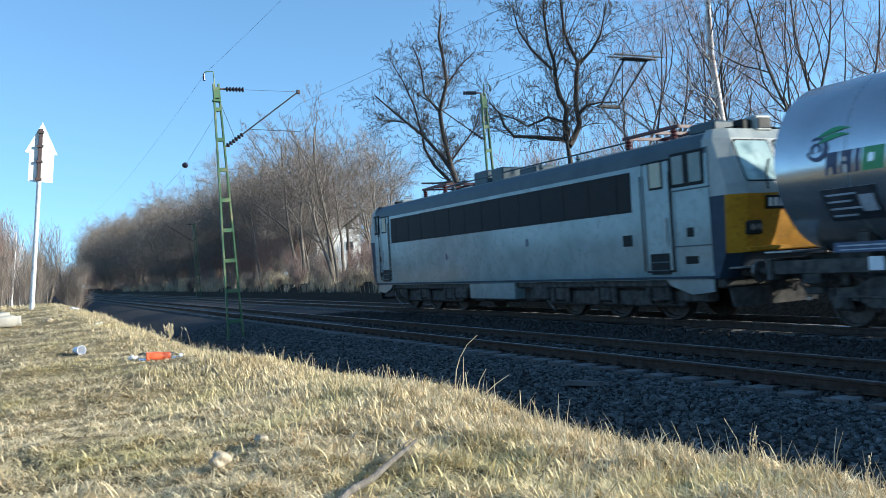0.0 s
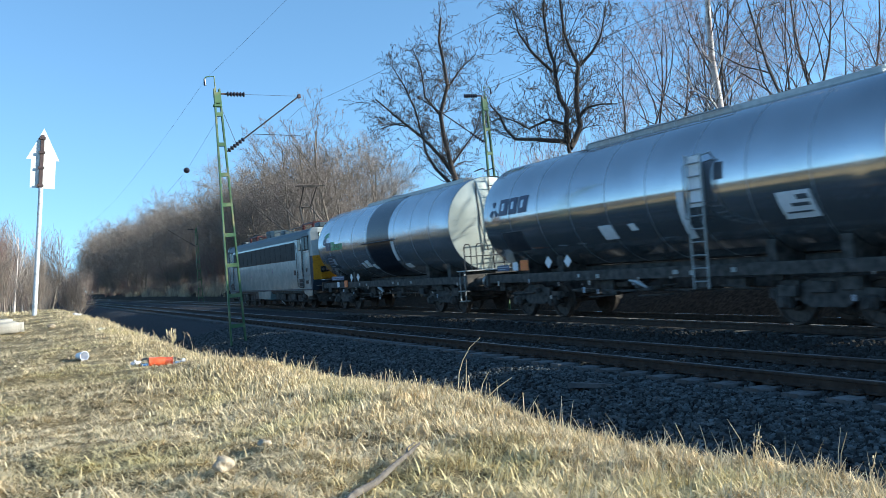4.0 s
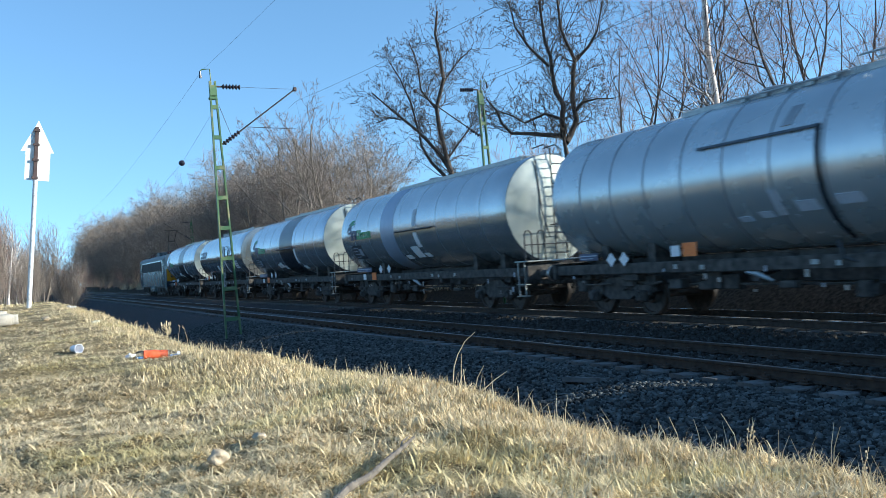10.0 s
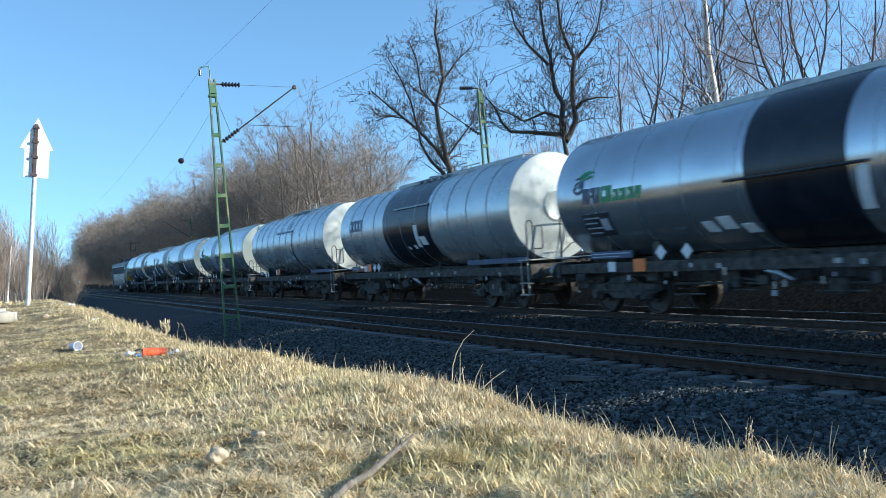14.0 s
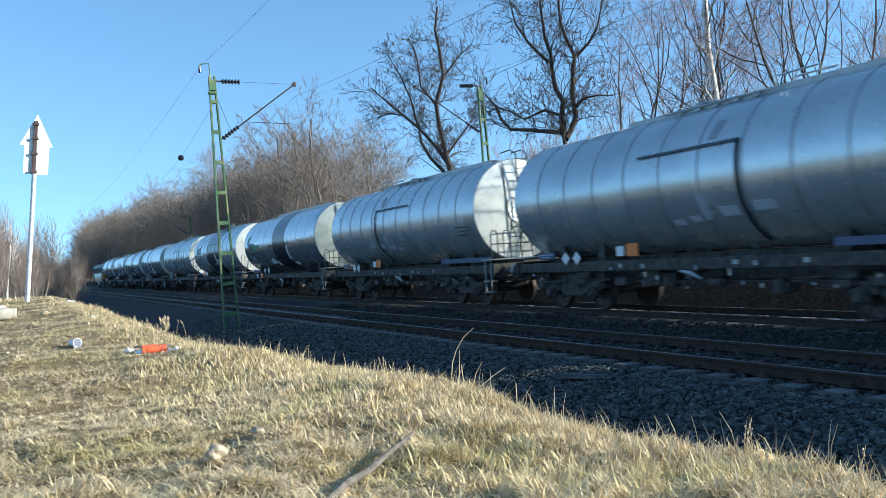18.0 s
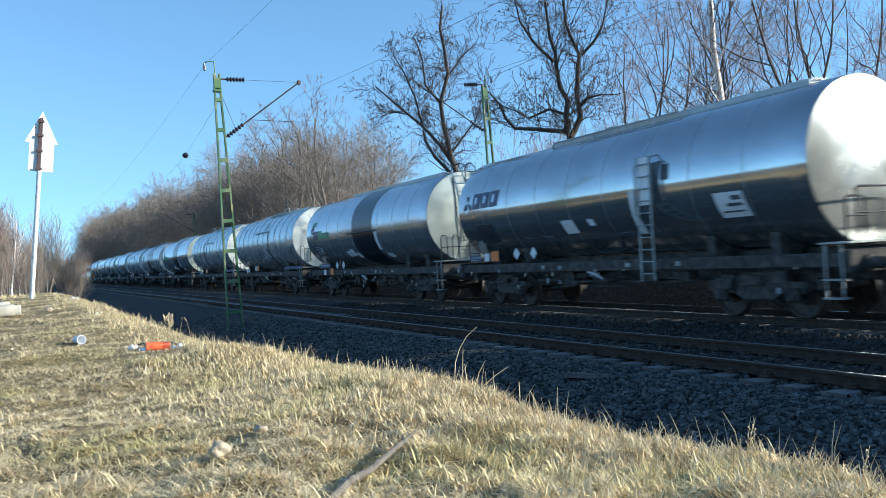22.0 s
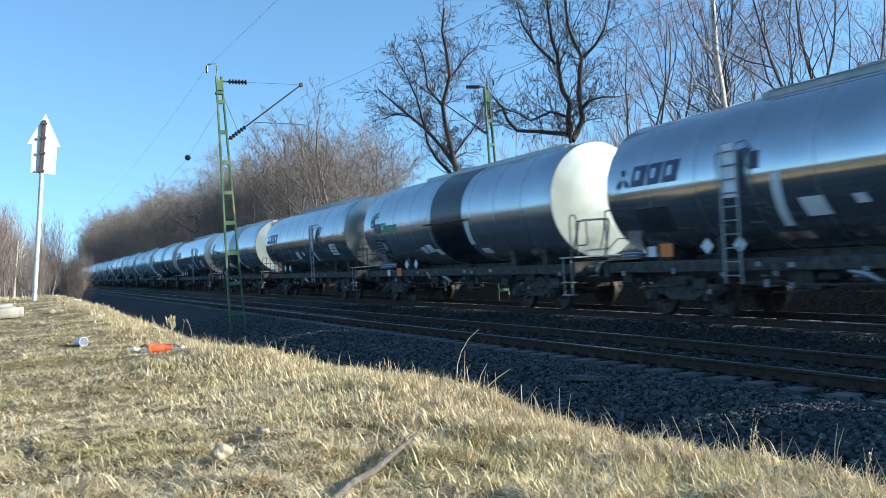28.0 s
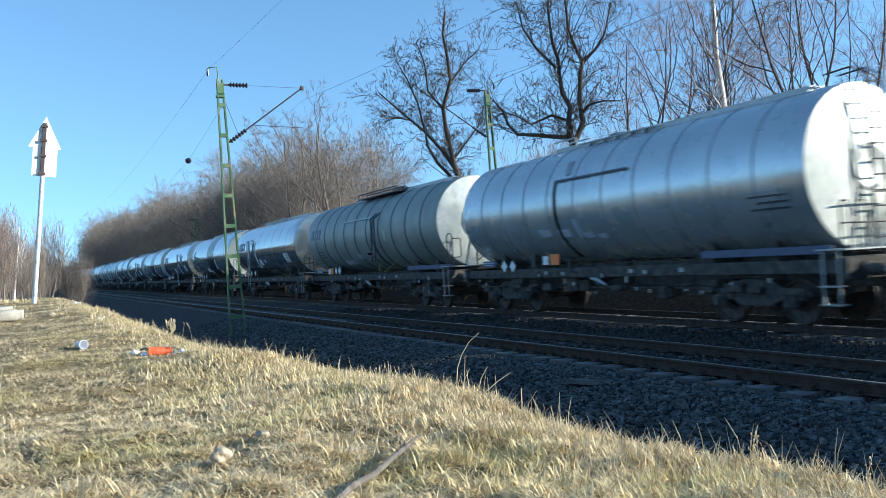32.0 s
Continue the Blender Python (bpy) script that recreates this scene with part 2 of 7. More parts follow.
M_GRASS = surface("dry_grass", (0.43, 0.335, 0.185), (0.95, 0.79, 0.51), 20.0, 0.8, 0, 0, c3=(0.64, 0.54, 0.27), fine=1.7, island=0.32, spec=0.08)


def thin_blade(m, share):
    """Dry blades let part of the sun through."""
    n, l = m.node_tree.nodes, m.node_tree.links
    b = n["Principled BSDF"]
    tr = n.new("ShaderNodeBsdfTranslucent")
    l.new(b.inputs["Base Color"].links[0].from_socket, tr.inputs["Color"])
    mx = n.new("ShaderNodeMixShader")
    mx.inputs[0].default_value = share
    l.new(b.outputs[0], mx.inputs[1])
    l.new(tr.outputs[0], mx.inputs[2])
    l.new(mx.outputs[0], n["Material Output"].inputs["Surface"])


thin_blade(M_GRASS, 0.16)
M_WEED = surface("bleached_weed", (0.36, 0.29, 0.19), (0.56, 0.47, 0.34), 0.5, 0.85, island=0.4)
M_STALK = surface("dry_stalk", (0.48, 0.38, 0.22), (0.62, 0.52, 0.34), 9, 0.7, island=0.25)
M_MASTGREEN = surface("green_mast_paint", (0.045, 0.115, 0.05), (0.09, 0.18, 0.075), 2, 0.55, 0, 0.08, 30, c3=(0.27, 0.26, 0.13), fine=2.2)
M_INSUL = surface("dark_porcelain", (0.014, 0.013, 0.022), (0.032, 0.028, 0.04), 10, 0.42)
M_WIRE = surface("weathered_wire", (0.06, 0.065, 0.07), (0.11, 0.115, 0.12), 10, 0.6, 0.5)
M_SIGNWHITE = surface("faded_white_sheet", (0.66, 0.70, 0.70), (0.80, 0.82, 0.80), 4, 0.5, c3=(0.60, 0.62, 0.60), fine=11)
M_POLE = surface("white_grey_pole_paint", (0.55, 0.57, 0.58), (0.72, 0.73, 0.73), 6, 0.5, c3=(0.4, 0.38, 0.36), fine=20)
M_BRACKET = surface("rusted_bracket", (0.05, 0.035, 0.035), (0.10, 0.065, 0.06), 10, 0.7)
M_BARK = surface("dark_bark", (0.045, 0.036, 0.03), (0.10, 0.08, 0.066), 5, 0.9, 0, 0.5, 30)
M_WOODBARK = surface("grey_brown_bark", (0.11, 0.09, 0.07), (0.24, 0.20, 0.16), 4, 0.9, 0, 0.4, 30)
M_TWIG = surface("brown_twig", (0.19, 0.156, 0.127), (0.315, 0.265, 0.222), 0.6, 0.85, island=0.3)
M_GREYTWIG = surface("grey_brown_twig", (0.13, 0.105, 0.085), (0.23, 0.19, 0.16), 0.6, 0.85, island=0.3)
M_REDTWIG = surface("reddish_twig", (0.17, 0.11, 0.095), (0.30, 0.205, 0.18), 0.6, 0.85, island=0.3)
M_BIRCH = surface("birch_bark", (0.50, 0.42, 0.38), (0.82, 0.76, 0.70), 3, 0.7, 0, 0.3, 30, c3=(0.13, 0.075, 0.065), fine=2.5)
M_ROCK = surface("pale_stone", (0.36, 0.29, 0.20), (0.52, 0.43, 0.31), 20, 0.95, 0, 0.4, 60)
M_BLOCK = surface("weathered_concrete", (0.26, 0.24, 0.20), (0.40, 0.38, 0.33), 6, 0.85, 0, 0.4, 40)
M_BOTTLE = glass("clear_plastic", (0.92, 0.93, 0.95), 0.12)
M_LABEL = surface("orange_red_label", (0.78, 0.10, 0.03), (0.90, 0.20, 0.08), 18, 0.4)
M_CUP = surface("white_plastic", (0.60, 0.62, 0.68), (0.74, 0.75, 0.79), 18, 0.35)
M_HOSE = surface("grey_weathered_stick", (0.10, 0.085, 0.07), (0.20, 0.175, 0.145), 26, 0.85, 0, 0.5, 60)
M_WALL = surface("white_render_wall", (0.68, 0.68, 0.66), (0.80, 0.80, 0.78), 1.2, 0.8)
M_WINDOW = surface("dark_window", (0.03, 0.04, 0.05), (0.05, 0.06, 0.07), 2, 0.1)
M_ROOFTILE = surface("brown_roof", (0.16, 0.09, 0.07), (0.22, 0.13, 0.10), 3, 0.8)


# ---- mesh tools ----
class Mesh:
    """Collects vertices and faces of one part."""
    def __init__(self):
        self.v, self.f = [], []

    def add(self, verts, faces):
        k = len(self.v)
        self.v += [tuple(p) for p in verts]
        self.f += [tuple(i + k for i in q) for q in faces]
        return self

    def box(self, c, s, rot=None, cut=0.0):
        """A box with its edges cut off by a small chamfer."""
        hx, hy, hz = s[0] / 2, s[1] / 2, s[2] / 2
        b = min(cut, hx * 0.8, hy * 0.8, hz * 0.8)
        vs, fs = [], []
        if b <= 0:
            for z in (-hz, hz):
                vs += [(-hx, -hy, z), (hx, -hy, z), (hx, hy, z), (-hx, hy, z)]
            fs = [(3, 2, 1, 0), (4, 5, 6, 7), (0, 1, 5, 4), (1, 2, 6, 5), (2, 3, 7, 6), (3, 0, 4, 7)]
        else:
            for z, d in ((-hz, b), (-hz + b, 0), (hz - b, 0), (hz, b)):
                x, y = hx - d, hy - d
                e = b if not d else b * 0.6
                vs += [(-x + e, -y, z), (x - e, -y, z), (x, -y + e, z), (x, y - e, z), (x - e, y, z), (-x + e, y, z), (-x, y - e, z), (-x, -y + e, z)]
            fs = [tuple(range(7, -1, -1)), tuple(range(24, 32))]
            for k in range(3):
                fs += [(k * 8 + i, k * 8 + (i + 1) % 8, k * 8 + 8 + (i + 1) % 8, k * 8 + 8 + i) for i in range(8)]
        c = Vector(c)
        if rot is not None:
            vs = [rot @ Vector(p) + c for p in vs]
        else:
            vs = [Vector(p) + c for p in vs]
        return self.add(vs, fs)

    def tube(self, path, radii, n=8, caps=True):
        """A tube along a path, with a radius at each point."""
        path = [Vector(p) for p in path]
        if not hasattr(radii, "__len__"):
            radii = [radii] * len(path)
        vs, fs = [], []
        ref = None
        for i, p in enumerate(path):
            d = (path[min(i + 1, len(path) - 1)] - path[max(i - 1, 0)]).normalized()
            if ref is None:
                ref = Vector((0, 0, 1)) if abs(d.z) < 0.9 else Vector((1, 0, 0))
            a = d.cross(ref)
            if a.length < 1e-4:
                a = d.orthogonal()
            a.normalize()
            b = d.cross(a)
            ref = -b if ref.dot(b) < 0 else b
            for k in range(n):
                t = 2 * math.pi * k / n
                vs.append(p + radii[i] * (a * math.cos(t) + b * math.sin(t)))
        for i in range(len(path) - 1):
            for k in range(n):
                fs.append((i * n + k, i * n + (k + 1) % n, (i + 1) * n + (k + 1) % n, (i + 1) * n + k))
        if caps:
            fs.append(tuple(range(n - 1, -1, -1)))
            fs.append(tuple(range((len(path) - 1) * n, len(path) * n)))
        return self.add(vs, fs)

    def turned(self, prof, n=48, axis="y", at=(0, 0, 0), caps=True):
        """A turned form: prof is rows of (place along the axis, radius)."""
        vs, fs = [], []
        at = Vector(at)
        for u, r in prof:
            for k in range(n):
                t = 2 * math.pi * k / n
                c, s = r * math.cos(t), r * math.sin(t)
                vs.append(at + Vector({"y": (c, u, s), "x": (u, c, s), "z": (c, s, u)}[axis]))
        for i in range(len(prof) - 1):
            for k in range(n):
                fs.append((i * n + k, i * n + (k + 1) % n, (i + 1) * n + (k + 1) % n, (i + 1) * n + k))
        if caps:
            fs.append(tuple(range(n - 1, -1, -1)))
            fs.append(tuple(range((len(prof) - 1) * n, len(prof) * n)))
        return self.add(vs, fs)

    def plate(self, outline, axis, a, b):
        """A flat outline (two coordinates) pushed through from a to b along an axis."""
        n = len(outline)
        put = {"x": lambda p, u: (u, p[0], p[1]), "y": lambda p, u: (p[0], u, p[1]), "z": lambda p, u: (p[0], p[1], u)}[axis]
        vs = [put(p, a) for p in outline] + [put(p, b) for p in outline]
        fs = [tuple(range(n)), tuple(range(2 * n - 1, n - 1, -1))]
        fs += [(i, i + n, (i + 1) % n + n, (i + 1) % n) for i in range(n)]
        return self.add(vs, fs)

    def wrap(self, y0, y1, a0, a1, r, thick=0.012, zc=2.97, skew=0.0, ny=1):
        """A sheet bent round a tank: from y0 to y1, from angle a0 to a1 in degrees (180 faces -x, 90 is the top)."""
        na = max(1, int(abs(a1 - a0) / 5))
        vs, fs = [], []
        for rr in (r + thick, r - 0.01):
            for j in range(2):
                for i in range(na + 1):
                    t = radians(a0 + (a1 - a0) * i / na)
                    y = (y0, y1)[j] + skew * i / na
                    vs.append((rr * math.cos(t), y, zc + rr * math.sin(t)))
        w = na + 1
        for i in range(na):
            fs.append((i, i + 1, w + i + 1, w + i))
            fs += [(i, 2 * w + i, 2 * w + i + 1, i + 1), (w + i, w + i + 1, 3 * w + i + 1, 3 * w + i)]
        fs += [(0, w, 3 * w, 2 * w), (na, 2 * w + na, 3 * w + na, w + na)]
        return self.add(vs, fs)

    def data(self, name, mat, smooth=35):
        me = bpy.data.meshes.new(name)
        me.from_pydata(self.v, [], self.f)
        if mat:
            me.materials.append(mat)
        bm = bmesh.new()
        bm.from_mesh(me)
        bmesh.ops.recalc_face_normals(bm, faces=bm.faces)
        bm.to_mesh(me)
        bm.free()
        if smooth:
            me.shade_smooth()
            me.set_sharp_from_angle(angle=radians(smooth))
        return me


def part(name, mesh, material, parent, label="", smooth=35, at=None):
    """Links a mesh as ONE object under a thing or under a part."""
    me = mesh if isinstance(mesh, bpy.types.Mesh) else mesh.data(name, material, smooth)
    ob = new(name, me)
    if parent is not None:
        ob.parent = parent
    if at is not None:
        ob.location = at
    if label:
        ob["label"] = label
    return ob


def thing(name, label, category, m=None, group="", kind=""):
    ob = new(name)
    ob.empty_display_size = 0.2
    if m is not None:
        ob.matrix_basis = m
    return tagged(ob, label, category, group, kind)


def fast_mesh(name, verts, faces, material):
    """A large mesh of triangles or quads from arrays."""
    me = bpy.data.meshes.new(name)
    verts, faces = np.asarray(verts, np.float32), np.asarray(faces, np.int32)
    k = faces.shape[1]
    me.vertices.add(len(verts))
    me.vertices.foreach_set("co", verts.ravel())
    me.loops.add(faces.size)
    me.loops.foreach_set("vertex_index", faces.ravel())
    me.polygons.add(len(faces))
    me.polygons.foreach_set("loop_start", np.arange(len(faces), dtype=np.int32) * k)
    me.materials.append(material)
    me.update(calc_edges=True)
    return me


# ---- the ground ----
NEAR_X, FAR_X = 9.15, 14.15      # middles of the two tracks; rail heads are at z = 0


def lerp(x, xs, ys):
    return float(np.interp(x, xs, ys))


EDGE_Y = (-40, 0, 3, 4.2, 5.8, 7, 8.6, 10.9, 13.2, 20, 45, 300)
EDGE_X = (2.2, 1.58, 1.53, 1.46, 1.24, 1.06, 1.03, 0.97, 0.82, 0.8, 1.2, 2.5)


def edge(y):
    """Where the grassy bank breaks off towards the track."""
    return lerp(y, EDGE_Y, EDGE_X)


def bank(y):
    return lerp(y, (-60, 0, 4, 9, 15, 24, 60, 300), (1.0, 1.1, 1.085, 1.16, 1.30, 1.22, 0.6, 0.0))


def ground_z(x, y):
    e, b = edge(y), bank(y)
    z = lerp(x, (-1500, -60, e - 0.3, e, e + 0.5, e + 1.7, 5.2, 17.3, 18.2, 19.6, 21, 30, 1500), (0.2, b - 0.2, b, b - 0.035, b - 0.40, -0.55, -0.64, -0.64, 0.0, 0.75, 0.95, 1.2, 0.5))
    if abs(x) < 60 and -60 < y < 200:
        z += 0.05 * noise.noise((x * 0.9, y * 0.9, 3.1)) + 0.025 * noise.noise((x * 3.1, y * 3.1, 7.7))
        if x < 2.5:
            z += (0.026 if y < 2 else max(0.008, 0.026 - 0.004 * (y - 2))) * noise.noise((x * 10.0, y * 10.0, 1.3))
    return z


def ground_sheet():
    xs = [-1500, -600, -250, -120, -60, -35, -22, -15, -11, -8, -6, -4.5, -3.5, -2.8] + [-2.3 + 0.08 * i for i in range(72)] + [3.6, 4.2, 5.2, 8, 12, 16, 17.3, 17.8, 18.2, 18.7, 19.1, 19.6, 20.2, 21, 22, 23, 26, 30, 40, 60, 120, 250, 600, 1500]
    ys = [-1500, -600, -250, -120, -60, -30, -16, -9, -5, -3, -2, -1.2, -0.6] + [0.07 * i for i in range(72)] + [5.1 + 0.16 * i for i in range(19)] + [8.2 + 0.35 * i for i in range(36)] + [22, 25, 30, 36, 44, 55, 70, 90, 120, 160, 220, 320, 500, 900, 1800]
    vs = [(x, y, ground_z(x, y)) for y in ys for x in xs]
    w = len(xs)
    fs = [(j * w + i, j * w + i + 1, (j + 1) * w + i + 1, (j + 1) * w + i) for j in range(len(ys) - 1) for i in range(w - 1)]
    me = fast_mesh("ground", vs, fs, M_GROUND)
    me.shade_smooth()
    return tagged(new("ground", me), "dry winter turf and bare soil on a low railway bank", "ground", kind="structure")


ground_sheet()


def ballast_bed():
    prof = [(4.8, -0.66), (5.65, -0.52), (6.35, -0.36), (7.25, -0.22), (7.5, -0.25), (8.15, -0.25), (8.35, -0.215), (10.65, -0.215), (11.6, -0.23), (12.6, -0.215), (15.6, -0.215), (16.0, -0.24), (17.1, -0.55), (17.6, -0.68)]
    ys = [-220, -100, -50, -20] + [-10 + 0.4 * i for i in range(130)] + [45, 55, 70, 100, 150, 220, 320, 520]
    vs, fs = [], []
    for y in ys:
        for x, z in prof:
            w = 0.03 if -10 < y < 45 else 0
            vs.append((x, y, z + w * noise.noise((x * 1.7, y * 1.7, 0.4))))
    w = len(prof)
    for j in range(len(ys) - 1):
        fs += [(j * w + i, j * w + i + 1, (j + 1) * w + i + 1, (j + 1) * w + i) for i in range(w - 1)]
    me = fast_mesh("ballast_bed", vs, fs, M_BALLASTBED)
    me.shade_smooth()
    return tagged(new("ballast_bed", me), "dark grey crushed stone bed under two railway tracks", "ballast", kind="structure")


ballast_bed()


def bed_z(x):
    return np.interp(x, (4.8, 5.65, 6.35, 7.25, 7.5, 8.15, 8.35, 10.65, 11.6, 12.6, 15.6, 16, 17.1), (-0.66, -0.52, -0.36, -0.22, -0.25, -0.25, -0.215, -0.215, -0.23, -0.215, -0.215, -0.24, -0.55))


def stones(count, x0, x1, y0, y1, size, seed, power=1.6):
    """Loose crushed stones: each a small crooked block; thinner with distance along the track."""
    rg = np.random.RandomState(seed)
    u = rg.rand(count)
    y = y0 + (y1 - y0) * u ** power
    x = x0 + (x1 - x0) * rg.rand(count)
    s = size * (0.55 + 0.9 * rg.rand(count))
    cube = np.array([(i, j, k) for k in (-1, 1) for j in (-1, 1) for i in (-1, 1)], float) * 0.5
    pts = cube[None] * (0.65 + 0.7 * rg.rand(count, 8, 1)) * (0.6 + 0.6 * rg.rand(count, 1, 3))
    a, b = rg.rand(count) * 6.28, rg.rand(count) * 6.28
    ca, sa_, cb, sb = np.cos(a), np.sin(a), np.cos(b), np.sin(b)
    rx = np.zeros((count, 3, 3))
    rx[:, 0, 0], rx[:, 0, 1], rx[:, 1, 0], rx[:, 1, 1], rx[:, 2, 2] = ca, -sa_, sa_, ca, 1
    ry = np.zeros((count, 3, 3))
    ry[:, 0, 0], ry[:, 1, 1], ry[:, 1, 2], ry[:, 2, 1], ry[:, 2, 2] = 1, cb, -sb, sb, cb
    pts = np.einsum("nij,nkj->nki", rx @ ry, pts) * s[:, None, None]
    pts += np.stack([x, y, bed_z(x) + 0.012 + 0.02 * rg.rand(count)], 1)[:, None, :]
    quad = np.array([(0, 2, 3, 1), (4, 5, 7, 6), (0, 1, 5, 4), (1, 3, 7, 5), (3, 2, 6, 7), (2, 0, 4, 6)])
    return pts.reshape(-1, 3), (quad[None] + 8 * np.arange(count)[:, None, None]).reshape(-1, 4)


def loose_stones():
    sets = [stones(60000, 4.9, 7.6, 3.0, 34, 0.038, 1), stones(12500, 7.6, 8.15, 3.0, 34, 0.042, 7), stones(10000, 8.15, 10.45, 3.0, 26, 0.055, 2), stones(14000, 10.45, 13.0, 4.0, 34, 0.06, 3), stones(3000, 15.4, 16.8, 6, 30, 0.065, 4)]
    vs, fs, k = [], [], 0
    for v, f in sets:
        vs.append(v)
        fs.append(f + k)
        k += len(v)
    tagged(new("ballast_stones", fast_mesh("ballast_stones", np.concatenate(vs), np.concatenate(fs), M_STONE)), "loose grey crushed ballast stones along the rails", "ballast stones", kind="stuff")


loose_stones()


# ---- the tracks ----
RAIL = [(-0.062, -0.148), (0.062, -0.148), (0.062, -0.138), (0.012, -0.122), (0.009, -0.045), (0.034, -0.036), (0.035, -0.008), (0.027, -0.001), (-0.027, -0.001), (-0.035, -0.008), (-0.034, -0.036), (-0.009, -0.045), (-0.012, -0.122), (-0.062, -0.138)]


def sleeper_mesh():
    m = Mesh()
    prof = [(-0.15, -0.36), (0.15, -0.36), (0.13, -0.165), (0.10, -0.152), (-0.10, -0.152), (-0.13, -0.165)]
    n = len(prof)
    vs = []
    for x, dz, k in ((-1.25, 0.02, 0.9), (-1.22, 0.0, 1.0), (-0.45, -0.025, 0.85), (0.45, -0.025, 0.85), (1.22, 0.0, 1.0), (1.25, 0.02, 0.9)):
        vs += [(x, p[0] * k, min(p[1] + (dz if p[1] > -0.3 else 0), -0.15)) for p in prof]
    fs = [(i * n + j, i * n + (j + 1) % n, (i + 1) * n + (j + 1) % n, (i + 1) * n + j) for i in range(5) for j in range(n)]
    fs += [tuple(range(n)), tuple(range(5 * n, 6 * n))]
    return m.add(vs, fs).data("sleeper", M_SLEEPER, 30)


def track(name, x0, label, head):
    base = thing(name, label, "railway track", pose(x0, 0, 0), kind="structure")
    for sx in (-0.755, 0.755):
        rail = part("rail", Mesh().plate([(p[0], p[1]) for p in RAIL], "y", -200, 500), M_RAIL, base, "rusty steel rail", smooth=0, at=(sx, 0, 0))
        part("rail_head", Mesh().plate([(-0.026, -0.001), (0.026, -0.001), (0.022, 0.003), (-0.022, 0.003)], "y", -200, 500), head, rail, "worn running surface", smooth=0)
    return base


near_track = track("track_1", NEAR_X, "rusty steel rails on pale concrete sleepers in ballast", M_RAILDULL)
far_track = track("track_2", FAR_X, "steel rails with polished heads under the train", M_RAILTOP)


# ---- grass ----
def blades(x, y, rg, length, width, rise=(55, 85), bend=(30, 110), rows=3):
    """Tapering blades rooted at x, y: each rises at an angle and bends over towards its tip (degrees)."""
    n = len(x)
    a = rg.rand(n) * 2 * math.pi
    size = length * (0.5 + 0.8 * rg.rand(n))
    w = width * (0.6 + 0.8 * rg.rand(n))
    up = np.radians(rise[0] + (rise[1] - rise[0]) * rg.rand(n))
    fall = np.radians(bend[0] + (bend[1] - bend[0]) * rg.rand(n)) / rows
    dx, dy = np.cos(a), np.sin(a)
    px, py = x.copy(), y.copy()
    pz = np.array([ground_z(p, q) for p, q in zip(x, y)]) - 0.006
    floor = pz + 0.010
    vs = np.zeros((n, 2 * rows + 1, 3))
    for i in range(rows + 1):
        q = 0.5 * w * (1.0, 0.85, 0.6, 0.35)[i if rows == 3 else min(i * 2, 3)]
        if i < rows:
            for j, sg in enumerate((-1, 1)):
                vs[:, 2 * i + j, 0], vs[:, 2 * i + j, 1], vs[:, 2 * i + j, 2] = px - dy * q * sg, py + dx * q * sg, pz
        else:
            vs[:, 2 * rows, 0], vs[:, 2 * rows, 1], vs[:, 2 * rows, 2] = px, py, pz
        px, py = px + dx * np.cos(up) * size / rows, py + dy * np.cos(up) * size / rows
        pz = np.maximum(pz + np.sin(up) * size / rows, floor)
        up = up - fall
    tri = []
    for i in range(rows - 1):
        tri += [(2 * i, 2 * i + 1, 2 * i + 3), (2 * i, 2 * i + 3, 2 * i + 2)]
    tri.append((2 * rows - 2, 2 * rows - 1, 2 * rows))
    k = 2 * rows + 1
    return vs.reshape(-1, 3), (np.array(tri)[None] + k * np.arange(n)[:, None, None]).reshape(-1, 3)


def brink_x(y):
    return np.interp(y, EDGE_Y, EDGE_X)


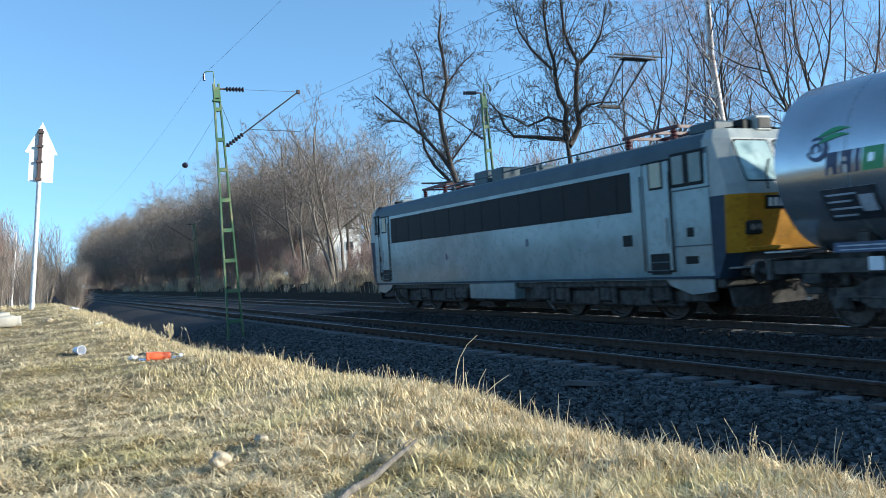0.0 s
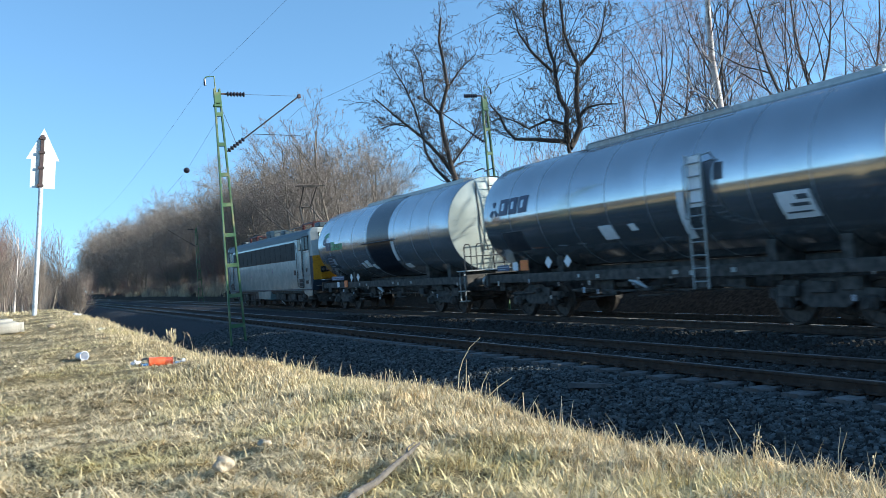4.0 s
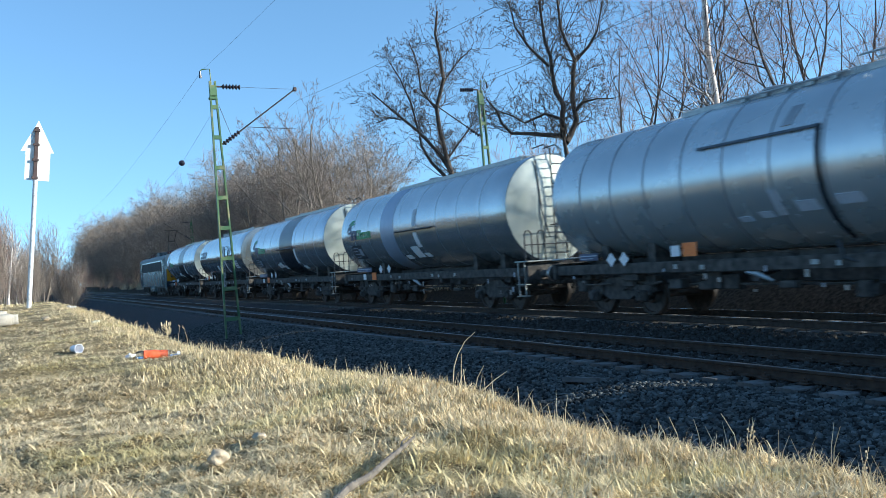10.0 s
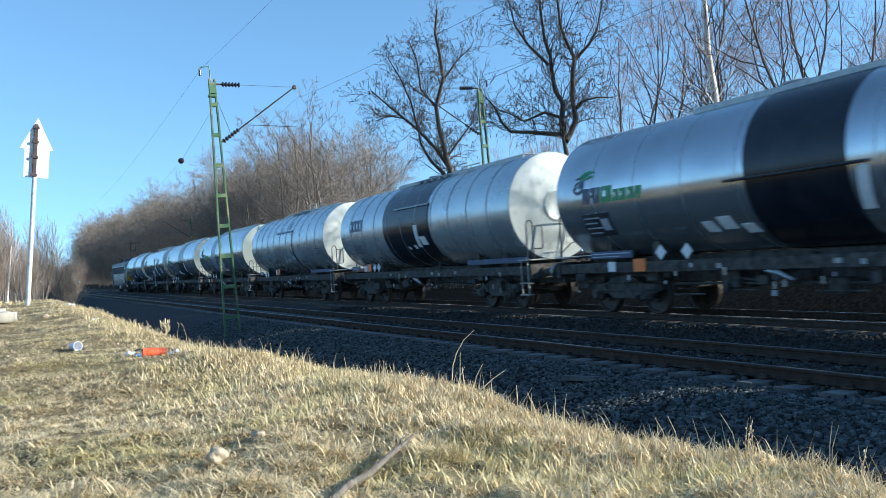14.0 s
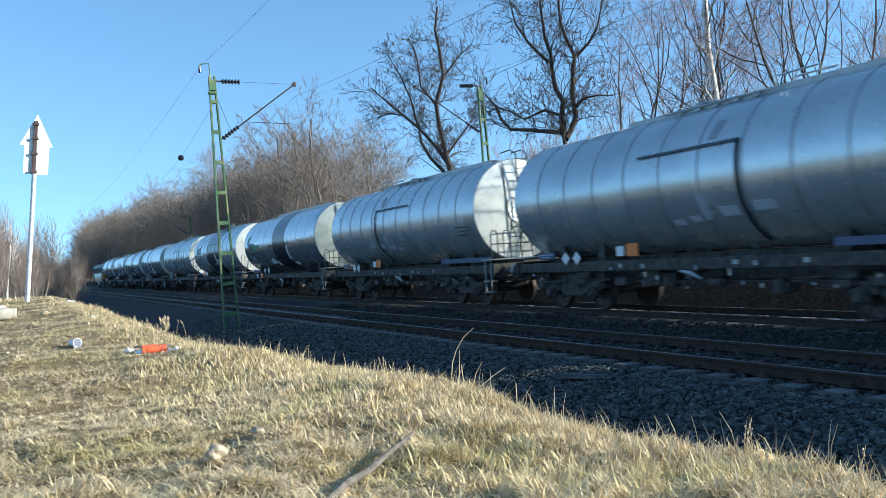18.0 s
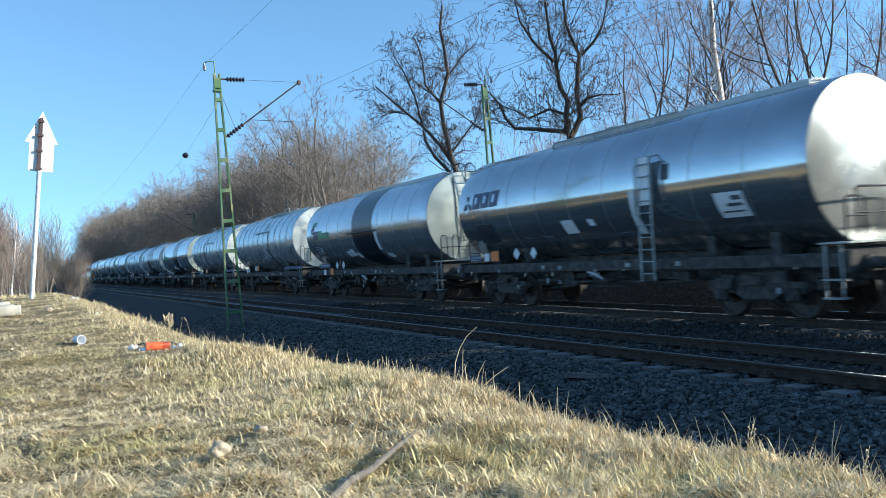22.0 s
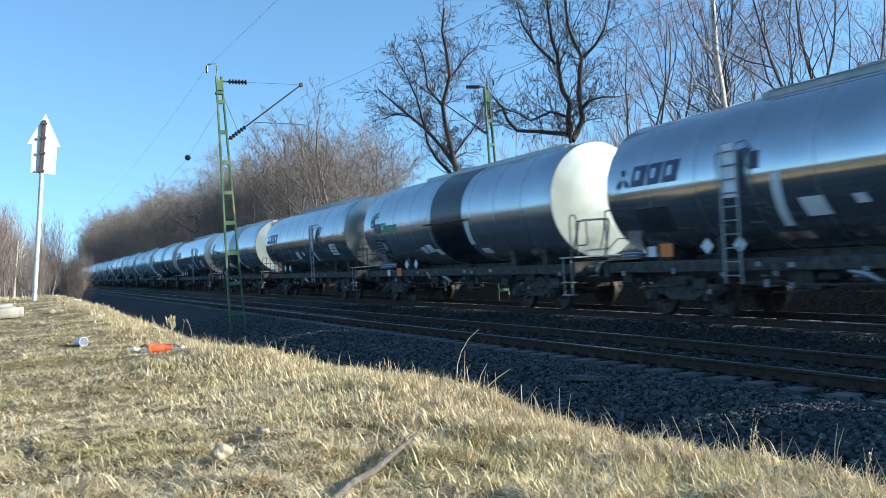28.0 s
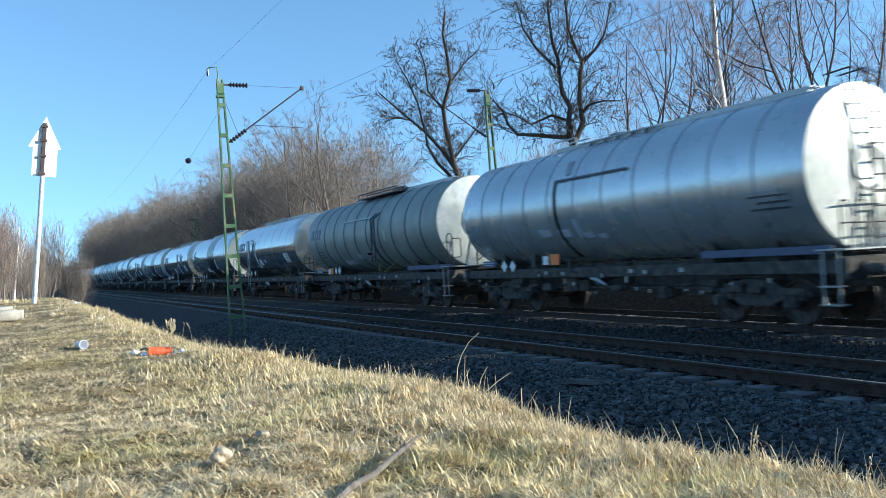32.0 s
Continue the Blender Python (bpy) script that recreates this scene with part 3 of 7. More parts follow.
def grass():
    rg = np.random.RandomState(5)
    vs, fs, k = [], [], 0

    def put(x, y, *shape, **more):
        nonlocal k
        v, f = blades(x, y, rg, *shape, **more)
        vs.append(v)
        fs.append(f + k)
        k += len(v)

    def wedge(n, near, ratio):
        d = near * ratio ** rg.rand(n)
        a = np.radians(-9 + 72 * rg.rand(n))
        return d * np.sin(a), d * np.cos(a), d
    # tufts of bent blades with bare thatch between them
    cx, cy, d = wedge(27000, 1.0, 22)
    patch = np.array([noise.noise((p * 3.1, q * 3.1, 1.0)) + 0.6 * noise.noise((p * 8.0, q * 8.0, 5.0)) for p, q in zip(cx, cy)])
    ok = (cx < brink_x(cy) + 0.1) & (patch > -0.75 + 0.5 * rg.rand(len(cx)))
    cx, cy, d, patch = cx[ok], cy[ok], d[ok], patch[ok]
    each = 16
    vigour = np.repeat(np.clip(0.85 + 0.5 * patch, 0.5, 1.4), each)
    cx, cy, d = np.repeat(cx, each), np.repeat(cy, each), np.repeat(d, each)
    sp = 0.009 + 0.0045 * d
    put(cx + rg.normal(0, 1, len(d)) * sp, cy + rg.normal(0, 1, len(d)) * sp, (0.060 + 0.0004 * d) * vigour, 0.0021 + 0.0005 * d, (8, 60), (40, 150))
    # fuller upright grass near the brink
    n = 26000
    y = 0.5 + 4.5 * rg.rand(n) ** 1.2
    x = brink_x(y) - np.abs(rg.normal(0, 0.38, n))
    put(x, y, 0.052, 0.0036 + 0.0004 * y, (45, 88), (10, 140))
    # flattened straw
    x, y, d = wedge(190000, 1.0, 22)
    ok = x < brink_x(y) + 0.2
    x, y, d = x[ok], y[ok], d[ok]
    put(x, y, 0.042 + 0.0008 * d, 0.0017 + 0.0006 * d, (0, 30), (10, 60), rows=2)
    # crowded upright blades along the brink of the bank
    n = 24000
    y = 0.6 + 14 * rg.rand(n) ** 1.8
    x = brink_x(y) + rg.normal(-0.12, 0.15, n)
    put(x, y, 0.046 + 0.055 * rg.rand(n) ** 3, 0.0016 + 0.0003 * y, (38, 90), (20, 160))
    # the same turf all round the lookout and down the slope, coarser with distance
    n = 150000
    d = 0.10 * 360 ** rg.rand(n)
    a = 2 * math.pi * rg.rand(n)
    x, y = d * np.sin(a), d * np.cos(a)
    thick = (a > math.radians(-8) % 6.283) | (a < math.radians(62))
    ok = (x < brink_x(y) + 1.3) & ((~thick) | (d < 1.1) | (x > brink_x(y) + 0.1) | (d > 16)) & (y < 40)
    x, y, d = x[ok], y[ok], d[ok]
    put(x, y, 0.04 + 0.002 * d, 0.0035 + 0.002 * d, (25, 70), (30, 90), rows=2)
    me = fast_mesh("grass", np.concatenate(vs), np.concatenate(fs), M_GRASS)
    tagged(new("grass", me), "matted dry straw-coloured winter grass on the bank", "grass", kind="stuff")


grass()


def dry_reeds():
    """Tall bleached weeds along the far side of the line, below the wood."""
    rg = np.random.RandomState(6)
    n = 34000
    y = 33 + 150 * rg.rand(n) ** 1.4
    x = 18.5 + 3.6 * rg.rand(n)
    clump = np.array([noise.noise((p * 0.6, q * 0.25, 4.0)) for p, q in zip(x, y)])
    ok = clump > -0.25 + 0.3 * rg.rand(n)
    x, y, clump = x[ok], y[ok], clump[ok]
    v, f = blades(x, y, rg, 0.85 + 1.0 * np.clip(clump, 0, 1), 0.010 + 0.00025 * y, (68, 88), (0, 45), rows=2)
    tagged(new("dry_weeds", fast_mesh("dry_weeds", v, f, M_WEED)), "tall bleached weeds below the wood", "weeds", kind="stuff")


dry_reeds()


# ---- trees ----
def grow(seed, height, spread, stems, crook, depth, twig, trunk_r, first=0.25, upright=0.5, kids=(9, 8, 7), guides=None, pods=0):
    """A bare tree as two lists of tubes: stout wood and fine twigs. Each tube is (points, radii)."""
    rg = random.Random(seed)
    stout, fine = [], []

    def branch(p, d, length, r, level):
        n = (10, 7, 4, 3, 3)[min(level, 4)]
        pts, rad = [p.copy()], [r]
        q, dd = p.copy(), d.copy()
        for i in range(n):
            dd = dd + Vector((rg.uniform(-1, 1), rg.uniform(-1, 1), rg.uniform(-0.7, 0.9))) * crook * (0.35 if level == 0 else 0.8 if level < 2 else 1.15)
            dd.z += upright * 0.12
            dd.normalize()
            q = q + dd * length / n
            pts.append(q.copy())
            rad.append(max(r * (1 - 0.78 * (i + 1) / n), twig * 0.6))
        (stout if r > twig * 2.5 else fine).append((pts, rad, level))
        if level >= depth:
            return
        c = kids[min(level, len(kids) - 1)]
        for j in range(c):
            t = (first if level == 0 else 0.15) + (0.98 - (first if level == 0 else 0.15)) * (j + rg.random()) / c
            i = min(int(t * n), n - 1)
            f = t * n - i
            a = pts[i].lerp(pts[i + 1], f)
            axis = (pts[i + 1] - pts[i]).normalized()
            side = axis.orthogonal().normalized()
            side.rotate(Matrix.Rotation(rg.uniform(0, 6.283), 3, axis))
            tilt = rg.uniform(0.55, 1.15) * spread
            nd = (axis * math.cos(tilt) + side * math.sin(tilt)).normalized()
            ln = length * (0.62 if level == 0 else 0.55) * (1.05 - 0.55 * t) * rg.uniform(0.7, 1.25)
            branch(a, nd, ln, max(rad[i] * rg.uniform(0.45, 0.65), twig), level + 1)
    for r0, pts in guides or ():
        p3 = []
        dep = 0.0
        for i, (u, z) in enumerate(pts):
            dep += rg.uniform(-0.35, 0.35) if i else 0.0
            p3.append(Vector((u, dep, z)))
        rad = [0.66 * r0 * (1 - 0.7 * i / (len(pts) - 1)) for i in range(len(pts))]
        stout.append((p3, rad, 0))
        for i in range(len(p3) - 1):
            seg = p3[i + 1] - p3[i]
            if p3[i].z < 4.5:
                continue
            for j in range(max(1, round(seg.length * kids[0]))):
                f = rg.random()
                axis = seg.normalized()
                side = axis.orthogonal().normalized()
                side.rotate(Matrix.Rotation(rg.uniform(0, 6.283), 3, axis))
                tilt = rg.uniform(0.5, 1.2)
                nd = (axis * math.cos(tilt) + side * math.sin(tilt) + Vector((0, 0, 0.2))).normalized()
                branch(p3[i] + seg * f, nd, rg.uniform(0.7, 2.7), max(rad[i] * rg.uniform(0.18, 0.32), twig * 1.3), 2)
    if guides and pods:
        ends = [t for t in fine if t[2] >= depth]
        for pts, rad, lv in rg.sample(ends, min(pods, len(ends))):
            q = pts[-1]
            fine.append(([q, q + Vector((rg.uniform(-0.03, 0.03), rg.uniform(-0.03, 0.03), -0.06)), q + Vector((rg.uniform(-0.04, 0.04), 0, -0.14))], [0.006, 0.018, 0.005], 3))
    for s in range(0 if guides else stems):
        a = rg.uniform(0, 6.283)
        lean = 0.08 if stems == 1 else rg.uniform(0.08, 0.38)
        d = Vector((math.cos(a) * lean, math.sin(a) * lean, 1)).normalized()
        o = Vector((0, 0, -0.1)) if stems == 1 else Vector((math.cos(a) * 0.25, math.sin(a) * 0.25, -0.1))
        branch(o, d, height * (0.8 if stems == 1 else rg.uniform(0.55, 0.85)), trunk_r * (1 if stems == 1 else rg.uniform(0.6, 1)), 0)
    return stout, fine


def tubes_mesh(name, tubes, material, sides):
    vs, fs = [], []
    k = 0
    for pts, rad, level in tubes:
        n = sides if level < 2 else 3
        m = Mesh()
        m.tube(pts, rad, n, caps=False)
        vs += m.v
        fs += [tuple(i + k for i in f) for f in m.f]
        k += len(m.v)
    me = fast_mesh(name, np.array([tuple(v) for v in vs]), np.array(fs), material)
    me.shade_smooth()
    return me


def tree(name, label, at, turn, stout, fine, group="", mats=None):
    base = thing(name, label, "tree", pose(*at, 0, 0, turn), group)
    part("trunk", stout, None, base)
    part("crown", fine, None, base)
    return base


def tree_kind(seed, bark, twig_mat, sides=6, **kw):
    stout, fine = grow(seed, **kw)
    return tubes_mesh("trunk", stout, bark, sides), tubes_mesh("crown", fine, twig_mat, 3)


def woods():
    rg = random.Random(11)
    wood = [tree_kind(20 + i, M_WOODBARK, M_TWIG, 5, height=15.5 + i, spread=1.05, stems=1 if i % 2 else 2, crook=0.28, depth=3, twig=0.014, trunk_r=0.15, first=0.2, upright=0.30, kids=(15, 11, 9)) for i in range(4)]
    bushes = [tree_kind(40 + i, M_TWIG, (M_TWIG, M_REDTWIG, M_TWIG)[i], 4, height=6.5, spread=0.6, stems=8, crook=0.16, depth=2, twig=0.012, trunk_r=0.05, first=0.1, upright=0.8, kids=(11, 8)) for i in range(3)]
    slim = [tree_kind(50 + i, M_REDTWIG, M_REDTWIG, 5, height=14, spread=0.62, stems=2, crook=0.32, depth=3, twig=0.006, trunk_r=0.06, first=0.3, upright=1.0, kids=(10, 7, 5)) for i in range(3)]
    # the wood along the far side of the line
    y = 46.0
    while y < 330:
        for row, x0 in enumerate((24.0, 29.5, 37.0, 26.5) if y > 84 else (24.0, 29.5, 37.0)):
            x = x0 + rg.uniform(-1.8, 1.8) - (2.5 if y > 110 else 0)
            if x / y > 0.43 or (0.32 < x / y < 0.40 and y < 106) or (x > 31 and 99 < y < 124):
                continue
            yy = y + rg.uniform(-1.5, 1.5)
            s, f = wood[rg.randrange(4)]
            k = rg.uniform(0.8, 1.08) * (0.85 if row == 0 else 1.0) * (0.95 if y < 80 else 1.02 if y < 190 else 1.12 if y < 240 else 1.24)
            t = tree("bare_tree", "bare brown deciduous tree in the lineside wood", (x, yy, ground_z(x, yy)), rg.uniform(0, 360), s, f, "lineside wood")
            t.scale = (k, k, k * rg.uniform(0.92, 1.08))
        y += 4.4 if y < 110 else 6.0
    # taller trees with open crowns at the near end of the wood
    open_crown = [tree_kind(70 + i, M_WOODBARK, M_GREYTWIG, 6, height=16, spread=0.85, stems=1 + i, crook=0.34, depth=4, twig=0.013, trunk_r=0.19, first=0.3, upright=0.35, kids=(9, 6, 5, 3)) for i in range(2)]
    for x, yy, k in ((19.8, 56.0, 0.84), (21.2, 60.5, 0.92), (20.6, 66.0, 0.90), (21.8, 72.0, 0.97), (20.8, 80.0, 0.92), (23.0, 64.0, 0.98), (22.6, 76.0, 1.0), (24.5, 88.0, 1.1), (26.0, 96.0, 1.12), (24.0, 104.0, 1.05), (26.0, 74.0, 0.95), (29.0, 78.0, 1.0), (31.5, 80.0, 0.98), (27.6, 68.0, 0.9)):
        s, f = open_crown[rg.randrange(2)]
        t = tree("bare_tree", "bare tree with an open crown at the wood edge", (x, yy, ground_z(x, yy)), rg.uniform(0, 360), s, f, "lineside wood")
        t.scale = (k, k, k)
    # undergrowth at the foot of the wood, begun out of view to block sun
    y = -26.0
    while y < 330:
        x = 21.2 + rg.uniform(-0.9, 1.8)
        s, f = bushes[rg.randrange(3)]
        t = tree("bare_shrub", "leafless brown shrub of the undergrowth, added ones screen the sun", (x, y, ground_z(x, y)), rg.uniform(0, 360), s, f, "undergrowth")
        # below y = 22 the shrubs are unseen, added tall to stop low sun
        k = rg.uniform(0.5, 0.65) if y < 22 else rg.uniform(0.22, 0.42) if y < 32 else rg.uniform(0.3, 0.5) if y < 74 else rg.uniform(0.45, 0.95)
        t.scale = (k, k, k)
        y += rg.uniform(1.3, 2.2) * (1 if y < 140 else 1.8)
    # brush deeper in the wood
    y = 84.0
    while y < 330:
        x = 26.0 + rg.uniform(-1.5, 1.5)
        s, f = bushes[rg.randrange(3)]
        t = tree("bare_shrub", "leafless brush among the trunks of the wood", (x, y, ground_z(x, y)), rg.uniform(0, 360), s, f, "undergrowth")
        k = rg.uniform(0.7, 1.15)
        t.scale = (k * 1.2, k * 1.2, k)
        y += rg.uniform(3.0, 4.4) * (1 if y < 140 else 1.7)
    # brush that closes the back of the wood
    y = 70.0
    while y < 330:
        x = 46 + rg.uniform(-3, 3)
        s, f = bushes[rg.randrange(3)]
        t = tree("tall_brush", "tall leafless brush at the back of the wood", (x, y, ground_z(x, y) - 0.2), rg.uniform(0, 360), s, f, "undergrowth")
        k = rg.uniform(0.8, 1.2)
        t.scale = (k * 1.5, k * 1.5, k)
        y += rg.uniform(3.2, 5.0)
    # low scrub on the far slope beside the rails
    y = 30.0
    while y < 240:
        x = 19.2 + rg.uniform(-0.7, 0.9)
        s, f = bushes[rg.randrange(3)]
        t = tree("low_scrub", "low leafless scrub on the slope beside the rails", (x, y, ground_z(x, y)), rg.uniform(0, 360), s, f, "undergrowth")
        k = rg.uniform(0.13, 0.30)
        t.scale = (k * 1.6, k * 1.6, k)
        y += rg.uniform(1.2, 2.4) * (1 if y < 110 else 1.8)
    # brush beyond the last bend of the line
    for i in range(16):
        x, yy = -6 + 3.2 * i + rg.uniform(-1, 1), 508 + rg.uniform(0, 14)
        s, f = bushes[rg.randrange(3)]
        t = tree("tall_brush", "tall leafless brush beyond the end of the straight line", (x, yy, ground_z(x, yy) - 0.2), rg.uniform(0, 360), s, f, "undergrowth")
        k = rg.uniform(1.5, 2.2)
        t.scale = (k * 1.6, k * 1.6, k)
    # bushes whose tops show over the train
    for x, yy, k in ((25.5, 31.5, 1.0), (26.5, 35.0, 1.1), (24.5, 37.0, 1.0), (27.5, 28.0, 1.0), (26.0, 39.5, 1.1), (28.0, 25.0, 0.95), (29.0, 33.0, 1.15)):
        s, f = bushes[rg.randrange(3)]
        t = tree("bare_shrub", "leafless bush showing above the tank wagons", (x, yy, ground_z(x, yy)), rg.uniform(0, 360), s, f, "undergrowth")
        t.scale = (k, k, k)
    # scrub that closes the view beside the far end of the near track
    for x, yy, k in ((4.3, 86, 0.5), (4.9, 97, 0.55), (5.1, 104, 0.6), (5.6, 112, 0.6), (5.3, 124, 0.7), (6.0, 126, 0.6), (5.6, 142, 0.8), (6.2, 150, 0.8), (5.8, 168, 0.9), (6.2, 190, 1.0), (6.0, 225, 1.15)):
        s, f = bushes[rg.randrange(3)]
        t = tree("bare_shrub", "leafless scrub beside the far end of the track", (x, yy, ground_z(x, yy)), rg.uniform(0, 360), s, f, "near-bank thicket")
        t.scale = (k, k, k)
    # forked trees with sinuous dark limbs behind the train
    forked = [tree_kind(80 + i, M_BARK, M_REDTWIG, 6, height=16, spread=0.85, stems=2, crook=0.42, depth=4, twig=0.0065, trunk_r=0.11, first=0.34, upright=0.45, kids=(8, 6, 5, 3)) for i in range(2)]
    for i, (x, yy, k) in enumerate(((23.0, 27.7, 0.85), (24.0, 25.4, 0.9), (22.8, 20.4, 0.8), (24.5, 19.4, 0.85), (23.0, 16.7, 0.78), (27.0, 31.5, 0.95), (26.5, 20.5, 0.9))):
        s, f = forked[i % 2]
        t = tree("bare_tree", "forked bare tree with dark winding limbs", (x, yy, ground_z(x, yy)), rg.uniform(0, 360), s, f, "trees behind the line")
        t.scale = (k, k, k)
    # slim young trees behind the train
    for i in range(9):
        x, yy = rg.uniform(22.0, 31), rg.uniform(3, 27)
        if x / yy < 0.76:
            yy = x / rg.uniform(0.8, 1.6)
        s, f = slim[rg.randrange(3)]
        t = tree("young_tree", "slim bare young tree with reddish twigs", (x, yy, ground_z(x, yy)), rg.uniform(0, 360), s, f, "young trees")
        k = rg.uniform(0.55, 0.85)
        t.scale = (k, k, k)
    # pale young birches behind the sign
    pale = [tree_kind(60 + i, M_BIRCH, M_TWIG, 5, height=15, spread=0.5, stems=1, crook=0.24, depth=3, twig=0.012, trunk_r=0.20, first=0.2, upright=0.8, kids=(10, 6, 4)) for i in range(2)]
    for x, yy, k in ((-5.2, 48, 0.42), (-3.9, 52, 0.46), (-2.6, 50, 0.38), (-4.6, 60, 0.52), (-1.6, 58, 0.42), (-6.8, 66, 0.55), (-0.6, 66, 0.42), (0.9, 76, 0.42), (-0.50, 48, 0.33), (-0.10, 50, 0.28)):
        s, f = pale[rg.randrange(2)]
        t = tree("young_birch", "slender young birch with pale stems on the near bank", (x, yy, ground_z(x, yy)), rg.uniform(0, 360), s, f, "near-bank thicket")
        t.scale = (k, k, k)
    # thicket on the near side of the line, beyond the sign
    for i in range(74):
        yy = 46 + 190 * rg.random() ** 1.3 if i > 8 else 26 + 2.0 * i
        x = rg.uniform(-0.09, 0.054) * yy
        if i <= 8:
            x = rg.uniform(-0.6, 0.9)
        if x > 4.2:
            x = rg.uniform(1, 4.0)
        s, f = bushes[rg.randrange(3)]
        t = tree("bare_shrub", "leafless reddish-brown shrub on the near bank", (x, yy, ground_z(x, yy)), rg.uniform(0, 360), s, f, "near-bank thicket")
        k = rg.uniform(0.5, 0.85) if i > 8 else rg.uniform(0.2, 0.32)
        t.scale = (k, k, k)
    for x, yy, k in ((-5.5, 62, 0.45), (-2.2, 70, 0.42), (1.0, 120, 0.5), (3.0, 150, 0.55), (-9, 95, 1.25), (-1.0, 260, 0.9), (4.5, 300, 0.8), (9, 380, 1.0), (18, 420, 1.1), (1, 350, 1.0), (12, 350, 0.9), (6, 390, 1.0), (14, 405, 1.1), (-6, 330, 0.8), (-12, 300, 0.7), (22, 390, 1.2), (26, 410, 1.2), (2.5, 110, 0.45), (1.0, 135, 0.5), (3.5, 180, 0.6), (4.2, 220, 0.65), (2.0, 200, 0.7), (3.0, 260, 0.8), (5.2, 330, 0.9)):
        s, f = slim[rg.randrange(3)]
        t = tree("young_tree", "slim bare tree with pale stems on the near bank", (x, yy, ground_z(x, yy)), rg.uniform(0, 360), s, f, "near-bank thicket")
        t.scale = (k, k, k)


woods()


GNARLED = (
    (0.30, ((0.3, 0.5), (0.2, 3.5), (0.1, 5.8), (0.0, 6.5))), (0.20, ((0.0, 6.5), (0.0, 7.3), (0.1, 7.9), (-0.2, 8.5), (-0.3, 9.4), (-0.3, 9.9), (-0.5, 10.6), (-0.6, 12.0), (-0.4, 13.5))),
    (0.11, ((-0.4, 9.6), (-1.2, 10.5), (-1.7, 11.3), (-1.9, 12.4))), (0.22, ((0.1, 6.3), (0.3, 6.6), (0.6, 7.2), (0.5, 8.1), (0.6, 9.3), (0.7, 9.7), (0.4, 10.5), (0.2, 11.1), (0.1, 13.0))),
    (0.12, ((0.7, 9.7), (1.3, 10.2), (1.7, 10.8), (2.0, 12.0))), (0.16, ((-0.1, 6.6), (-0.9, 6.7), (-1.4, 6.8), (-2.2, 6.9), (-2.6, 7.4), (-2.8, 8.0), (-3.2, 8.5))),
    (0.11, ((0.0, 7.3), (-0.7, 7.6), (-1.6, 7.3), (-2.1, 7.6), (-2.6, 7.8))), (0.11, ((0.6, 7.6), (0.9, 7.9), (1.5, 8.0), (2.2, 8.0))))
FORKED = (
    (0.30, ((1.6, 0.5), (1.2, 4.0), (0.9, 5.8), (0.7, 6.5), (0.5, 7.3), (0.2, 9.0), (0.1, 10.2), (0.6, 11.7), (0.5, 13.0), (0.3, 14.3), (0.5, 15.5))), (0.18, ((0.6, 6.8), (-0.1, 7.9), (-1.0, 9.0), (-2.4, 10.3), (-3.5, 11.4))),
    (0.20, ((1.2, 4.6), (0.5, 6.2), (-0.4, 7.2), (-0.9, 8.2), (-1.0, 9.3))), (0.10, ((0.5, 7.3), (1.3, 8.3), (2.0, 9.1), (2.4, 10.3))), (0.09, ((0.6, 11.7), (1.4, 12.7), (2.3, 13.4))),
    (0.10, ((-1.0, 9.0), (-1.3, 10.6), (-1.8, 11.9), (-2.5, 13.2))), (0.11, ((0.1, 10.2), (-0.7, 11.3), (-0.8, 12.8), (-1.2, 14.1))), (0.08, ((-1.7, 9.7), (-2.6, 9.9), (-3.4, 9.6))))
PALE_TRUNK = ((0.25, ((0.9, 0.5), (0.6, 3.0), (0.4, 4.7), (0.3, 5.8), (0.2, 7.1), (0.1, 8.1), (0.1, 9.5), (0.1, 11.0), (0.1, 14.0), (0.2, 17.0))), (0.06, ((0.2, 7.8), (0.9, 9.0), (1.6, 9.6), (2.4, 9.8))), (0.05, ((0.3, 5.6), (-0.6, 6.2), (-1.4, 6.6))), (0.05, ((0.2, 6.4), (0.9, 7.6), (1.3, 8.8))))


def big_trees():
    for seed, at, guides, bark, dens, pods, label in ((3, (21.5, 42.0), FORKED, M_BARK, 6.0, 900, "large forked bare tree with dark limbs and seed pods"), (8, (21.0, 29.2), GNARLED, M_BARK, 6.0, 600, "large gnarled bare tree with spreading dark limbs"),
                                                      (31, (22.0, 21.8), PALE_TRUNK, M_BIRCH, 2.4, 0, "tall bare birch with a pale peeling trunk")):
        s, f = tree_kind(seed, bark, M_BARK, 8, height=10, spread=0.9, stems=1, crook=0.60, depth=4, twig=0.011, trunk_r=0.30, upright=0.15, kids=(dens, 5, 5, 3), guides=guides, pods=pods)
        tree("birch_tree" if bark is M_BIRCH else "bare_tree", label, (*at, 0), -math.degrees(math.atan2(at[0], at[1])), s, f, "trees behind the line")


big_trees()


# ---- the train ----
RIM_GAP = 2.4                     # from tank end to tank end across a coupling
AXIS_Z, TANK_R = 2.97, 1.60
SPEED_T = (0, 2, 4, 8, 12, 16, 20, 24, 28, 32)
SPEED_V = (6.30, 6.79, 7.11, 7.31, 7.87, 8.36, 8.73, 9.17, 9.65, 9.97)


def run_distance(t):
    """How far the train has gone at t seconds."""
    total, step = 0.0, 0.05
    n = int(round(t / step))
    v = np.interp(np.arange(n + 1) * step, SPEED_T, SPEED_V)
    return float(((v[1:] + v[:-1]) / 2 * step).sum()) if n else 0.0


